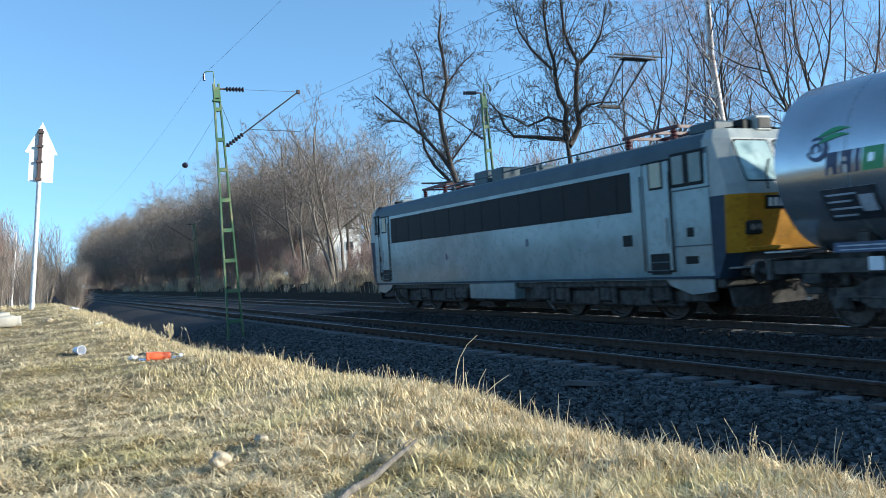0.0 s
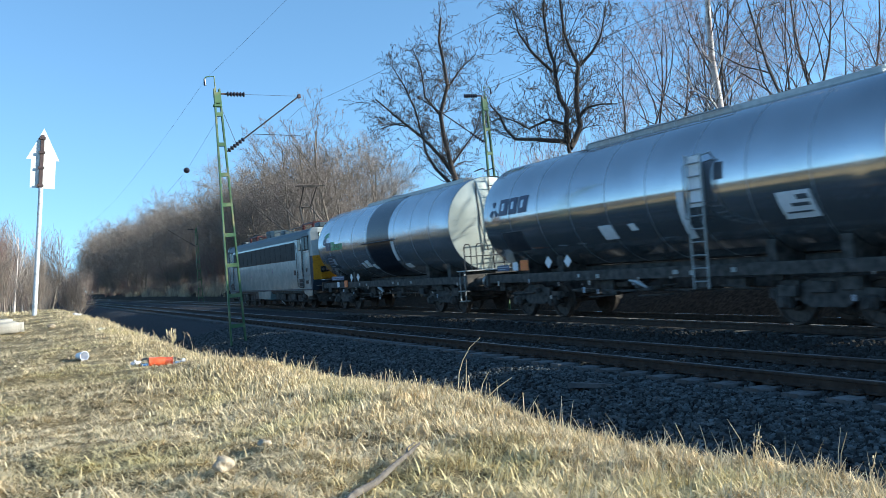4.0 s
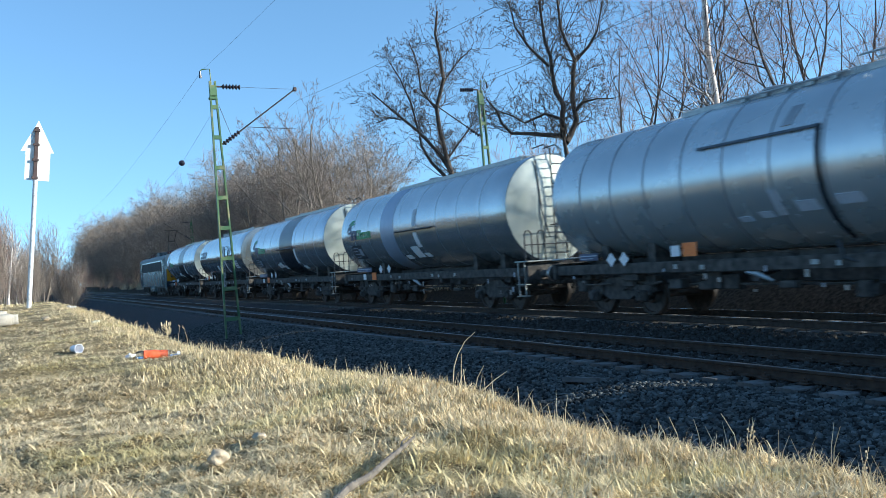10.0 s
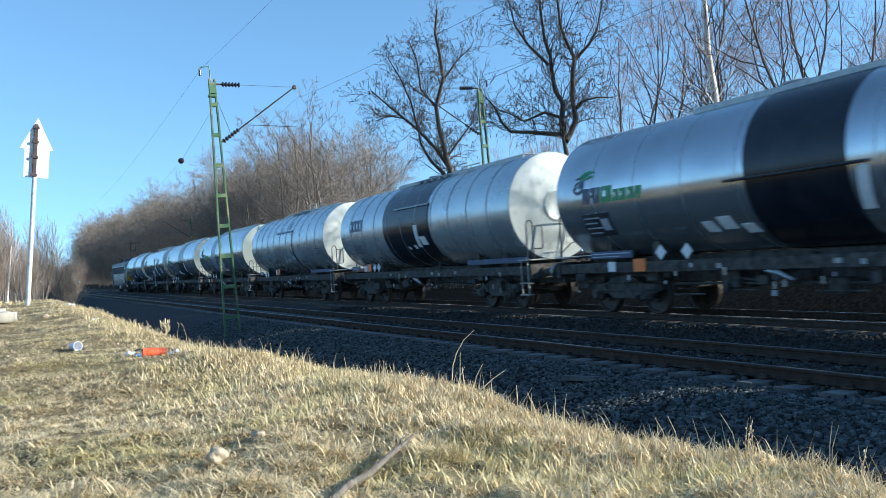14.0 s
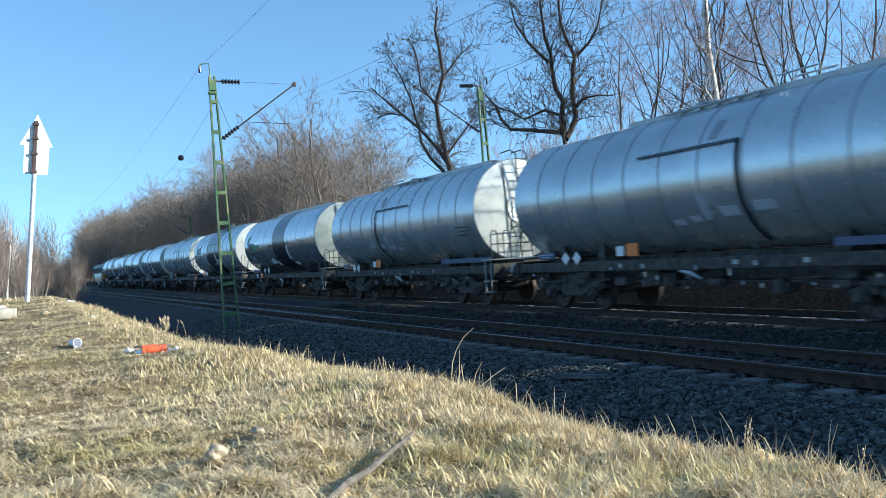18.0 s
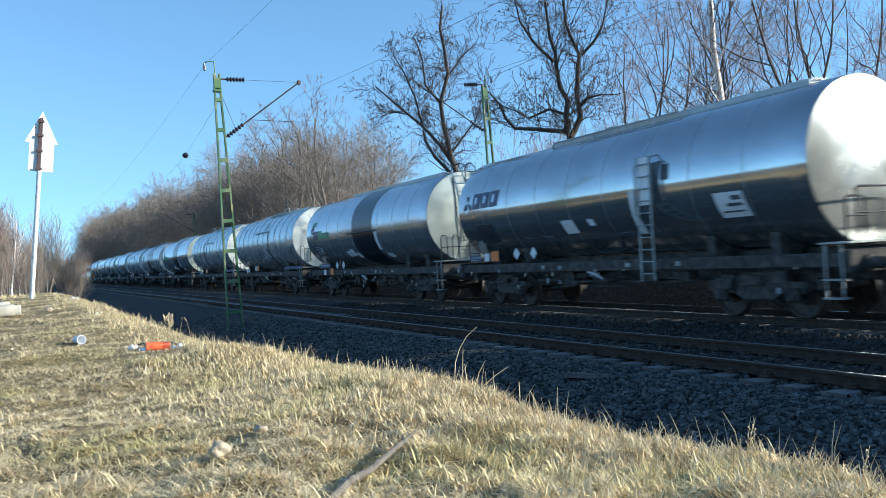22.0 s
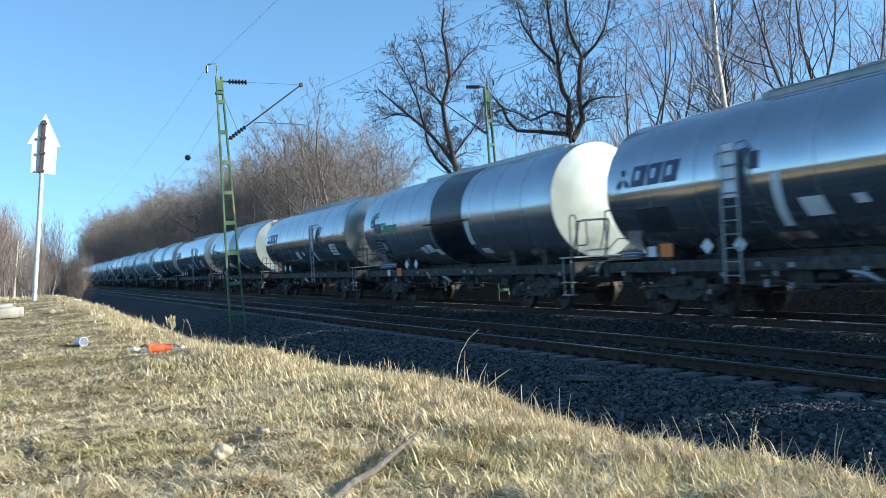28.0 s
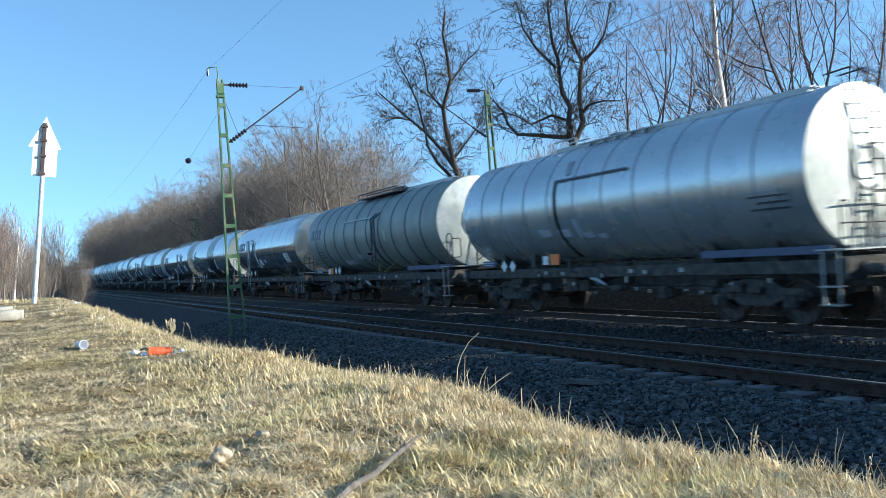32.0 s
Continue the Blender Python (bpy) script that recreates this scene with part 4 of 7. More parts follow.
def wheel_profile():
    out = []
    for s in (-1, 1):
        m = Mesh()
        prof = [(s * 0.68, 0.49), (s * 0.70, 0.49), (s * 0.715, 0.46), (s * 0.82, 0.452), (s * 0.82, 0.40), (s * 0.775, 0.385), (s * 0.765, 0.20), (s * 0.80, 0.16), (s * 0.80, 0.10), (s * 0.66, 0.10), (s * 0.70, 0.20), (s * 0.70, 0.38), (s * 0.68, 0.40), (s * 0.68, 0.49)]
        m.turned(prof, 28, "x", caps=False)
        out.append(m.data("wheel", M_WHEEL, 40))
    return out


WHEEL = wheel_profile()
AXLE = Mesh().turned([(-1.0, 0.07), (-0.7, 0.085), (-0.4, 0.08), (0.4, 0.08), (0.7, 0.085), (1.0, 0.07)], 12, "x").data("axle", M_WHEEL)


def wheelset(parent, y, r=0.46):
    w = part("wheelset", AXLE, None, parent, at=(0, y, r))
    k = r / 0.46
    for me in WHEEL:
        part("wheel", me, None, w)
    w.scale = (1, k, k)
    return w


def bogie_mesh(base):
    m = Mesh()
    for s in (-1, 1):
        x = s * 1.0
        out = [(-base / 2 - 0.35, 0.55), (-base / 2 - 0.3, 0.72), (-base / 2 + 0.25, 0.74), (-0.35, 0.92), (0.35, 0.92), (base / 2 - 0.25, 0.74), (base / 2 + 0.3, 0.72), (base / 2 + 0.35, 0.55), (base / 2 - 0.3, 0.5), (0.4, 0.38), (-0.4, 0.38), (-base / 2 + 0.3, 0.5)]
        m.plate(out, "x", x - 0.05, x + 0.05)
        for q in (-1, 1):
            m.box((x + s * 0.08, q * base / 2, 0.47), (0.2, 0.3, 0.28), cut=0.04)
            m.tube([(x + s * 0.19, q * base / 2, 0.47), (x + s * 0.23, q * base / 2, 0.47)], 0.1, 12)
            for e in (-0.24, 0.24):
                m.tube([(x + s * 0.05, q * base / 2 + e, 0.50), (x + s * 0.05, q * base / 2 + e, 0.72)], 0.06, 8)
            m.box((x - s * 0.16, q * (base / 2 - 0.52), 0.46), (0.09, 0.08, 0.36), cut=0.02)
    m.box((0, 0, 0.72), (2.1, 0.5, 0.22), cut=0.03)
    for q in (-1, 1):
        m.box((0, q * (base / 2 + 0.32), 0.62), (2.0, 0.1, 0.12), cut=0.02)
    return m.data("bogie", M_FRAME, 30)


BOGIE = bogie_mesh(1.8)
LOCO_BOGIE = bogie_mesh(3.9)


def buffer_mesh(s):
    m = Mesh()
    m.turned([(0.0, 0.16), (0.08, 0.16), (0.10, 0.11), (0.38, 0.105), (0.38, 0.075), (0.54, 0.075), (0.54, 0.20), (0.56, 0.215), (0.575, 0.0)], 18, "y", caps=False)
    return m.data("buffer", M_FRAME, 40)


BUFFER = buffer_mesh(1)
BUFFER_HEAD = Mesh().turned([(0.556, 0.21), (0.57, 0.225), (0.60, 0.225), (0.618, 0.19), (0.625, 0.002)], 18, "y", caps=False).data("buffer_head", M_STEEL, 40)


def add_buffers(parent, half):
    for s in (-1, 1):
        for x in (-0.875, 0.875):
            b = part("buffer", BUFFER, None, parent, at=(x, s * half, 1.06))
            part("buffer_head", BUFFER_HEAD, None, b, "worn bright buffer head")
            if s < 0:
                b.rotation_euler = (0, 0, math.pi)
        m = Mesh()
        m.tube([(0, s * half, 1.02), (0, s * (half + 0.3), 1.0)], 0.05, 8)
        m.tube([(0, s * (half + 0.3), 1.0), (0.0, s * (half + 0.34), 0.75), (0, s * (half + 0.25), 0.62)], 0.03, 6)
        m.tube([(0.25, s * half, 0.9), (0.27, s * (half + 0.2), 0.75), (0.25, s * (half + 0.45), 0.6), (0.2, s * (half + 0.55), 0.75)], 0.025, 6)
        part("coupling", m, M_FRAME, parent)


def ladder(m, p, w, z0, z1, step=0.28, r=0.022, along="x"):
    """Two stiles with rungs, standing at p."""
    u = Vector((1, 0, 0)) if along == "x" else Vector((0, 1, 0))
    a, b = Vector(p) - u * w / 2, Vector(p) + u * w / 2
    for q in (a, b):
        m.tube([(q.x, q.y, z0), (q.x, q.y, z1)], r, 6)
    z = z0 + step * 0.6
    while z < z1 - 0.03:
        m.tube([(a.x, a.y, z), (b.x, b.y, z)], r * 0.8, 6)
        z += step


def tank_wagon(label, length, shell_mat, ribs, band=None, logo="", rear_ladder=True, ladder_y=None, drip=None, gap=RIM_GAP):
    """A bogie tank wagon, forward along +y; returns the thing."""
    W = thing("tank_wagon", label, "tank wagon", group="freight train")
    lc = length - gap             # cylinder, rim to rim
    h, r, zc = lc / 2, TANK_R, AXIS_Z
    head = (length - 1.25) / 2    # headstock
    shell = part("tank_shell", Mesh().turned([(-h + 0.02, r - 0.03), (-h, r - 0.008), (-h + 0.03, r)] + [(-h + 0.03 + (lc - 0.06) * i / 12, r) for i in range(1, 13)] + [(h, r - 0.008), (h - 0.02, r - 0.03)], 72, "y", (0, 0, zc), caps=False), shell_mat, W, smooth=50)
    for s in (-1, 1):
        prof = [(s * (h - 0.02), r - 0.02), (s * (h + 0.004), r - 0.028)] + [(s * (h + 0.004 + 0.13 * (1 - u * u)), max((r - 0.03) * u, 0.002)) for u in [1 - 0.1 * i for i in range(1, 11)]]
        part("tank_end", Mesh().turned(prof, 64, "y", (0, 0, zc), caps=False), M_METALHEAD if shell_mat is M_MIRROR else M_HEAD if ribs else M_SWIRLHEAD, W, "domed pale metal tank end", smooth=50)
    if ribs:
        b = 0.6 if shell_mat is M_DULL else 0.42
        part("end_boss", Mesh().turned([(-h - 0.09, b + 0.04), (-h - 0.145, b + 0.04), (-h - 0.155, b), (-h - 0.135, b - 0.03), (-h - 0.15, 0.002)], 40, "y", (0, 0, zc), caps=False), M_HEAD, W, "round boss in the middle of the tank end", smooth=40)
    # seams or ribs round the cladding
    n = 11 if ribs else 9
    for i in range(1, n):
        y = -h + lc * i / n
        t = 0.016 if ribs else 0.005
        w = 0.008
        if ribs:
            w = 0.045 if shell_mat is M_DULL else 0.018
        part("rib" if ribs else "seam", Mesh().turned([(y - w, r - 0.01), (y - w, r + t * 0.6), (y - w * 0.6, r + t), (y + w * 0.6, r + t), (y + w, r + t * 0.6), (y + w, r - 0.01)], 60, "y", (0, 0, zc), caps=False), (M_DARKRIB if shell_mat is M_DULL else M_RIB) if ribs else M_SEAM, shell, smooth=50)
    if band:
        y0, y1, bm_ = band
        part("band", Mesh().turned([(y0, r), (y0, r + 0.008), (y1, r + 0.008), (y1, r)], 64, "y", (0, 0, zc), caps=False), bm_, W, "painted band round the tank", smooth=50)
    # markings on the flank that faces the bank
    for flank in (180, 0):
        sgn = 1 if flank == 180 else -1

        def sheet(name, y0, y1, z0, z1, mat, skew=0.0, lab="", up=0.0, parent=W):
            a0 = math.degrees(math.asin(max(-1, min(1, (z0 - zc) / r))))
            a1 = math.degrees(math.asin(max(-1, min(1, (z1 - zc) / r))))
            A, B = (180 - a0, 180 - a1) if flank == 180 else (a0, a1)
            return part(name, Mesh().wrap(y0, y1, A, B, r + 0.009 + up, 0.006, zc, skew), mat, parent, lab, smooth=0)
        def strip(name, path, widths, mat, lab="", parent=W):
            """A painted stroke along a path of (y, z), bent round the tank."""
            q = Mesh()
            vs = []
            for i, (y, z) in enumerate(path):
                a, b = path[max(i - 1, 0)], path[min(i + 1, len(path) - 1)]
                d = Vector((b[0] - a[0], b[1] - a[1])).normalized()
                for e in (-0.5, 0.5):
                    py, pz = y - d.y * widths[i] * e, z + d.x * widths[i] * e
                    t = math.asin(max(-1, min(1, (pz - zc) / r)))
                    for rr in (r + 0.004, r + 0.015):
                        vs.append((-sgn * rr * math.cos(t), py, zc + rr * math.sin(t)))
            fs = []
            for i in range(len(path) - 1):
                a, b = 4 * i, 4 * i + 4
                fs += [(a + 1, a + 3, b + 3, b + 1), (a, b, b + 2, a + 2), (a, a + 1, b + 1, b), (a + 2, b + 2, b + 3, a + 3)]
            fs += [(0, 2, 3, 1), (4 * len(path) - 4, 4 * len(path) - 3, 4 * len(path) - 1, 4 * len(path) - 2)]
            return part(name, q.add(vs, fs), mat, parent, lab, smooth=0)
        f = h - 0.70              # forward end of the writing
        if logo == "swirl":
            arc = [(f - 0.24 + 0.19 * math.cos(radians(a)), 3.20 + 0.19 * math.sin(radians(a))) for a in range(60, 351, 24)]
            mark = strip("emblem", arc, [0.03 + 0.06 * math.sin(math.pi * i / (len(arc) - 1)) for i in range(len(arc))], M_NAVY, "navy emblem of plain curved strokes")
            arc = [(f - 0.22 + 0.09 * math.cos(radians(a)), 3.19 + 0.09 * math.sin(radians(a))) for a in range(-40, 221, 32)]
            strip("emblem_core", arc, [0.045] * len(arc), M_NAVY, parent=mark)
            for k in range(2):
                path = [(f - 0.26 - 0.62 * u, 3.29 + 0.11 * k + 0.10 * math.sin(2.2 * u)) for u in (0, 0.2, 0.4, 0.6, 0.8, 1.0)]
                strip("emblem_stroke", path, [0.02, 0.07, 0.09, 0.08, 0.05, 0.01], M_GREENMARK, "green leaf-shaped stroke", parent=mark)
            y = f - 0.38
            for k, (w, mt) in enumerate(((0.23, M_NAVY), (0.22, M_NAVY), (0.09, M_NAVY), (0.40, M_GREENMARK), (0.20, M_GREENMARK), (0.22, M_GREENMARK), (0.21, M_GREENMARK), (0.20, M_GREENMARK))):
                hh = 0.38 if k < 4 else 0.27
                g = sheet("letter_block", y - w, y, 2.72, 2.72 + hh, mt, -0.07, "plain block in place of a letter")
                if k not in (2,):
                    sheet("letter_gap", y - w * 0.62, y - w * 0.36, 2.72 + hh * (0.0 if k in (0, 1, 7) else 0.35), 2.72 + hh * (0.34 if k in (0, 7) else 0.72), shell_mat, -0.02, up=0.004, parent=g)
                y -= w + 0.055
        elif logo == "star":
            for k, (dy, dz) in enumerate(((0.0, 0.30), (-0.13, 0.0), (0.13, 0.0))):
                strip("emblem", [(f + 0.08 + dy * 0.4, 3.16 + dz * 0.3), (f + 0.08 + dy, 3.06 + dz), (f + 0.08 + dy * 1.5, 3.0 + dz * 1.35)], [0.05, 0.14, 0.09], M_NAVY, "navy emblem of plain shapes")
            y = f - 0.20
            for w in (0.46, 0.42, 0.46):
                g = sheet("letter_block", y - w, y, 2.98, 3.44, M_NAVY, -0.10, "plain block in place of a letter")
                sheet("letter_gap", y - w * 0.64, y - w * 0.36, 3.12, 3.33, shell_mat, -0.04, up=0.004, parent=g)
                y -= w + 0.08
        elif logo == "blocks":
            y = f + 0.10 if shell_mat is M_DULL else f - 0.44
            for w in (0.34, 0.30, 0.30, 0.32):
                g = sheet("letter_block", y - w, y, 2.96, 3.42, M_NAVY, 0, "plain block in place of a letter")
                sheet("letter_gap", y - w * 0.62, y - w * 0.36, 3.08, 3.29, shell_mat, 0, up=0.004, parent=g)
                y -= w + 0.035
        # data panel with lines of writing
        if logo == "blocks":
            for k in range(3):
                sheet("writing_line", f - 1.5 + 0.2 * (k % 2), f - 0.55, 2.1 + 0.13 * k, 2.13 + 0.13 * k, M_DARKRIB, 0, "line of small grey writing")
        elif logo:
            panel = sheet("data_panel", f - 1.26, f - 0.2, 1.93, 2.48, M_DARKPANEL, 0, "dark panel with lines of small writing")
            for k in range(4 if logo == "swirl" else 0):
                sheet("writing_line", f - (0.75 + 0.12 * (k % 2)), f - 0.28, 2.00 + 0.12 * k, 2.03 + 0.12 * k, M_FADED, 0, up=0.007, parent=panel)
            if logo == "swirl":
                sheet("writing_block", f - 1.18, f - 0.90, 2.06, 2.34, M_FADED, 0, up=0.007, parent=panel)
        else:
            panel = sheet("data_panel", -h + 0.35, -h + 1.5, 2.15, 2.62, M_SATIN, 0, "panel with grey lines of writing")
            for k in range(3):
                sheet("writing_line", -h + 0.45, -h + 1.4 - 0.2 * (k % 2), 2.25 + 0.12 * k, 2.29 + 0.12 * k, M_DARKRIB, 0, up=0.007, parent=panel)
        turned = -1 if drip is not None and drip > 0 else 1
        for y0, z0, w, hh in {"swirl": ((1.05, 1.78, 0.45, 0.12), (0.16, 1.80, 0.56, 0.40), (-0.6, 1.80, 0.36, 0.13)) if shell_mat is M_BRUSHED else ((1.95, 1.82, 0.3, 0.22), (1.5, 1.85, 0.36, 0.26), (0.95, 1.75, 0.3, 0.18), (-2.2, 1.7, 0.45, 0.14)), "star": ((1.15, 2.0, 0.5, 0.34), (0.05, 2.15, 0.22, 0.16), (-4.35, 2.05, 0.75, 0.5)), "blocks": ((1.04, 1.95, 0.55, 0.2), (3.1, 1.72, 1.4, 0.18)) if shell_mat is M_DULL else ((-0.82, 2.16, 0.45, 0.3), (0.42, 2.05, 0.16, 0.1), (-0.1, 2.06, 0.2, 0.14))}.get(logo, ((0.42, 1.98, 0.3, 0.1), (-0.12, 2.02, 0.3, 0.12), (-1.02, 2.08, 0.45, 0.19), (-1.88, 2.13, 0.5, 0.18))):
            lo, hi = sorted((turned * y0, turned * (y0 - w)))
            notice = sheet("notice_plate", lo, hi, z0, z0 + hh, M_WHITE if logo and shell_mat is not M_DULL else M_FADED, 0.06, "pale notice with small writing")
            if w > 0.7 and hh > 0.4:
                for k in range(3):
                    sheet("writing_line", lo + 0.1, hi - 0.1 - 0.15 * k, z0 + 0.1 + 0.12 * k, z0 + 0.13 + 0.15 * k, M_DARKRIB, 0.03, up=0.007, parent=notice)
        if not logo:
            lo, hi = sorted((turned * -0.52, turned * -0.70))
            sheet("pale_smear", lo, hi, 2.04, 2.52, M_FADED, 0.05, "pale smear below a valve")
            lo, hi = sorted((turned * -0.80, turned * -1.02))
            sheet("dark_stain", lo, hi, 3.66, 4.02, M_RIB, turned * -0.12, "dark patch below the manhole")
        if logo == "blocks" and shell_mat is M_DULL:
            sheet("notice_plate", -2.66, -2.48, 2.55, 2.92, M_CREAM, 0, "small cream notice")
            sheet("valve_plate", -0.55, -0.15, 2.06, 2.14, M_BLACK, 0, "small dark fitting")
            part("yellow_hose", Mesh().tube([(-sgn * 1.12, -1.26, 1.74), (-sgn * 1.30, -1.22, 1.58), (-sgn * 1.36, -1.32, 1.42), (-sgn * 1.36, -1.45, 1.36)], 0.013, 6), M_YELLOWHOSE, W, "thin yellow hose")
            part("yellow_hose", Mesh().tube([(-sgn * 1.36, -1.8, 1.34), (-sgn * 1.36, -2.1, 1.37), (-sgn * 1.34, -2.45, 1.52), (-sgn * 1.15, -2.78, 1.78)], 0.013, 6), M_YELLOWHOSE, W, "thin yellow hose")
            m = Mesh()
            ladder(m, (-sgn * (r + 0.12), -1.71, 0), 0.36, 1.75, 3.45, 0.3, 0.026, "y")
            for dy in (-0.18, 0.18):
                m.tube([(-sgn * (r + 0.12), -1.71 + dy, 3.45), (-sgn * 1.1, -1.71 + dy, 3.95), (-sgn * 0.6, -1.71 + dy, 4.26)], 0.026, 6)
            part("side_ladder", m, M_DARKPIPE, W, "dark steel ladder up the flank")
        if band and logo == "swirl":
            if shell_mat is M_BRUSHED:
                sheet("pale_stripe", -0.72, -0.46, 2.16, 2.69, M_WHITE, 0.06, "pale curved paint stripe")
                sheet("pale_smear", -0.68, -0.42, 2.9, 3.5, M_FADED, -0.06, "pale smear below the manhole")
            else:
                sheet("pale_stripe", -2.0, -1.78, 2.0, 2.74, M_WHITE, -0.12, "pale curved paint stripe")
            x_ = r + 0.07
            part("grab_rail", Mesh().tube([(-sgn * x_, 0.97, 2.78), (-sgn * x_, -2.11, 2.78)], 0.03, 8), M_DARKPIPE, W)
        if band and logo == "blocks":
            sheet("pale_stripe", -0.70, -0.42, 2.10, 2.88, M_WHITE, -0.06, "pale curved paint stripe")
        if logo == "star":
            sheet("pale_stripe", ladder_y + (0.62 if ladder_y < 0 else -1.0), ladder_y + (0.82 if ladder_y < 0 else -0.8), 1.85, 2.85, M_WHITE, -0.1, "pale curved paint stripe")
        if drip is not None:
            d = 1 if drip < 0 else -1
            lo, hi = sorted((drip, drip + d * (3.4 if shell_mat is M_DULL else 2.95)))
            sheet("walk_strip", lo, hi, 3.51, 3.56, M_GALV if shell_mat is M_DULL or band else M_DARKRIB, 0, "narrow rail along the flank", up=0.03)
            sheet("drip_band", drip - (0.14 if shell_mat is M_DULL else 0.04), drip + 0.04, 1.55, 3.57, M_DARKRIB if shell_mat is M_DULL else M_BLACK, 0, "dark band down the flank", up=0.02)
            part("hose_pipe", Mesh().tube([(-sgn * 1.2, drip, 1.5), (-sgn * 1.30, drip - 0.15, 1.2), (-sgn * 1.27, drip - 0.4, 1.12), (-sgn * 1.1, drip - 0.55, 1.3)], 0.04, 8), M_DARKPIPE, W)
            # the board's blue-grey colour stands in for sky reflected in the sill
            part("side_board", Mesh().box((-sgn * 1.22, -h * 0.78, 1.44), (0.05, h * 0.5, 0.16), cut=0.01), M_SILLBLUE, W, "board under the tank, coloured blue for reflected sky", smooth=0)
        if ladder_y is not None:
            m = Mesh()
            xl = -sgn * (r + 0.16)
            ladder(m, (xl, ladder_y, 0), 0.42, 0.78, 3.56, 0.27, 0.022, "y")
            for q in (-1, 1):
                m.tube([(xl, ladder_y + q * 0.21, 3.5), (-sgn * 1.44, ladder_y + q * 0.21, 3.58)], 0.018, 6)
            part("side_ladder", m, M_GALV, W, "steel ladder up the flank")
            m = Mesh()
            for q in (-1, 1):
                m.tube([(-sgn * (r + 0.01), ladder_y + q * 0.30, 2.2), (xl, ladder_y + q * 0.30, 2.25), (xl, ladder_y + q * 0.30, 3.35), (-sgn * 1.5, ladder_y + q * 0.30, 3.42)], 0.014, 6)
            part("ladder_rail", m, M_DARKPIPE, W, "thin rails beside the ladder")
            part("ladder_backing", Mesh().box((xl + sgn * 0.05, ladder_y, 3.0), (0.015, 0.40, 1.06), cut=0.004), M_WHITE, W, "pale sheet behind the ladder", smooth=0)
            sheet("small_dark_panel", ladder_y - 0.62 * turned, ladder_y - 0.40 * turned, 2.98, 3.32, M_DARKPANEL, 0, "small dark panel beside the ladder")
        # plates on the sill
        xs = -sgn * 1.335
        ribbed = drip is not None and not logo
        oy, wy, dy0, dd, oz = (1.9, 2.34, 4.57, 0.48, 1.50) if ribbed else (4.49, 4.89, 3.94, 0.44, 1.45) if logo == "blocks" else (h - 1.68, h - 1.2, 3.7, 0.9, 1.50) if logo == "star" else (h - 2.76, h - 1.75, h - 3.5, 0.82, 1.18)
        part("warning_plate", Mesh().box((xs, oy, oz), (0.02, 0.42, 0.30), cut=0.006), M_ORANGE, W, "orange hazard plate", smooth=0)
        part("number_panel", Mesh().box((xs, wy, oz - 0.02), (0.02, 0.28, 0.24), cut=0.006), M_WHITE, W, "white plate", smooth=0)
        for k in (0, 1):
            part("hazard_diamond", Mesh().box((xs, dy0 - dd * k, 1.36 if ribbed else 1.54 if logo == "star" else 1.45), (0.02, 0.25, 0.25), Matrix.Rotation(radians(45), 3, "X"), cut=0.006), M_WHITE, W, "white hazard diamond", smooth=0)
        sy, sl = (5.45, 0.75) if ribbed else (h - 0.95, 0.95) if logo == "blocks" else (h - 0.5, 0.7) if logo == "star" else (h - 1.75, 1.6)
        strip = part("writing_strip", Mesh().box((xs, sy, 1.45), (0.02, sl, 0.18), cut=0.006), M_SILLBLUE, W, "strip with lines of small writing", smooth=0)
        part("writing_line", Mesh().box((xs - sgn * 0.012, sy, 1.48), (0.006, sl * 0.88, 0.025)).box((xs - sgn * 0.012, sy + sl * 0.1, 1.41), (0.006, sl * 0.65, 0.02)), M_FADED, strip, smooth=0)
        # cross-shaped brake lever, valve and small plates hanging from the sill
        part("brake_lever", Mesh().tube([(-sgn * 1.3, 0.4, 0.98), (-sgn * 1.32, 0.1, 0.94), (-sgn * 1.31, -0.25, 0.80)], [0.03, 0.06, 0.03], 8), M_GALV, W, "pale brake lever")
        for k, y in enumerate((2.4, 1.6, -1.2, -1.7, -2.9)):
            part("tally_plate", Mesh().box((-sgn * 1.31, y, 1.14 - 0.03 * (k % 2)), (0.02, 0.10 + 0.03 * (k % 3), 0.10), cut=0.005), M_GALV, W, smooth=0)
        # pipes, rods and levers hung along the sill
        rg = random.Random(int(length * 100))
        for k in range(20 if sgn > 0 else 0):
            y = rg.uniform(-head + 0.6, head - 0.6)
            part("brake_box", Mesh().box((-rg.uniform(0.8, 1.18), y, rg.uniform(0.62, 0.98)), (rg.uniform(0.1, 0.35), rg.uniform(0.1, 0.55), rg.uniform(0.08, 0.32)), cut=0.02), M_FRAME, W, smooth=0)
        for k in range(10 if sgn > 0 else 0):
            y = rg.uniform(-head + 0.8, head - 1.4)
            z = rg.uniform(0.5, 0.95)
            part("brake_rod", Mesh().tube([(-rg.uniform(0.9, 1.2), y, z), (-rg.uniform(0.9, 1.2), y + rg.uniform(0.4, 1.4), z + rg.uniform(-0.12, 0.12))], 0.025, 6), M_FRAME, W, smooth=0)
        for k in range(14 if sgn > 0 else 0):
            y = rg.uniform(-head + 0.6, head - 0.6)
            z = rg.uniform(0.55, 1.1)
            part("worn_fitting", Mesh().box((-1.30, y, z), (0.015, rg.uniform(0.04, 0.10), rg.uniform(0.04, 0.16)), cut=0.004), M_STEEL if k % 3 else M_FADED, W, "small worn pale fitting", smooth=0)
    # underframe
    m = Mesh()
    for x in (-1.2, 1.2):
        m.box((x, 0, 1.13), (0.18, 2 * head, 0.26), cut=0.02)
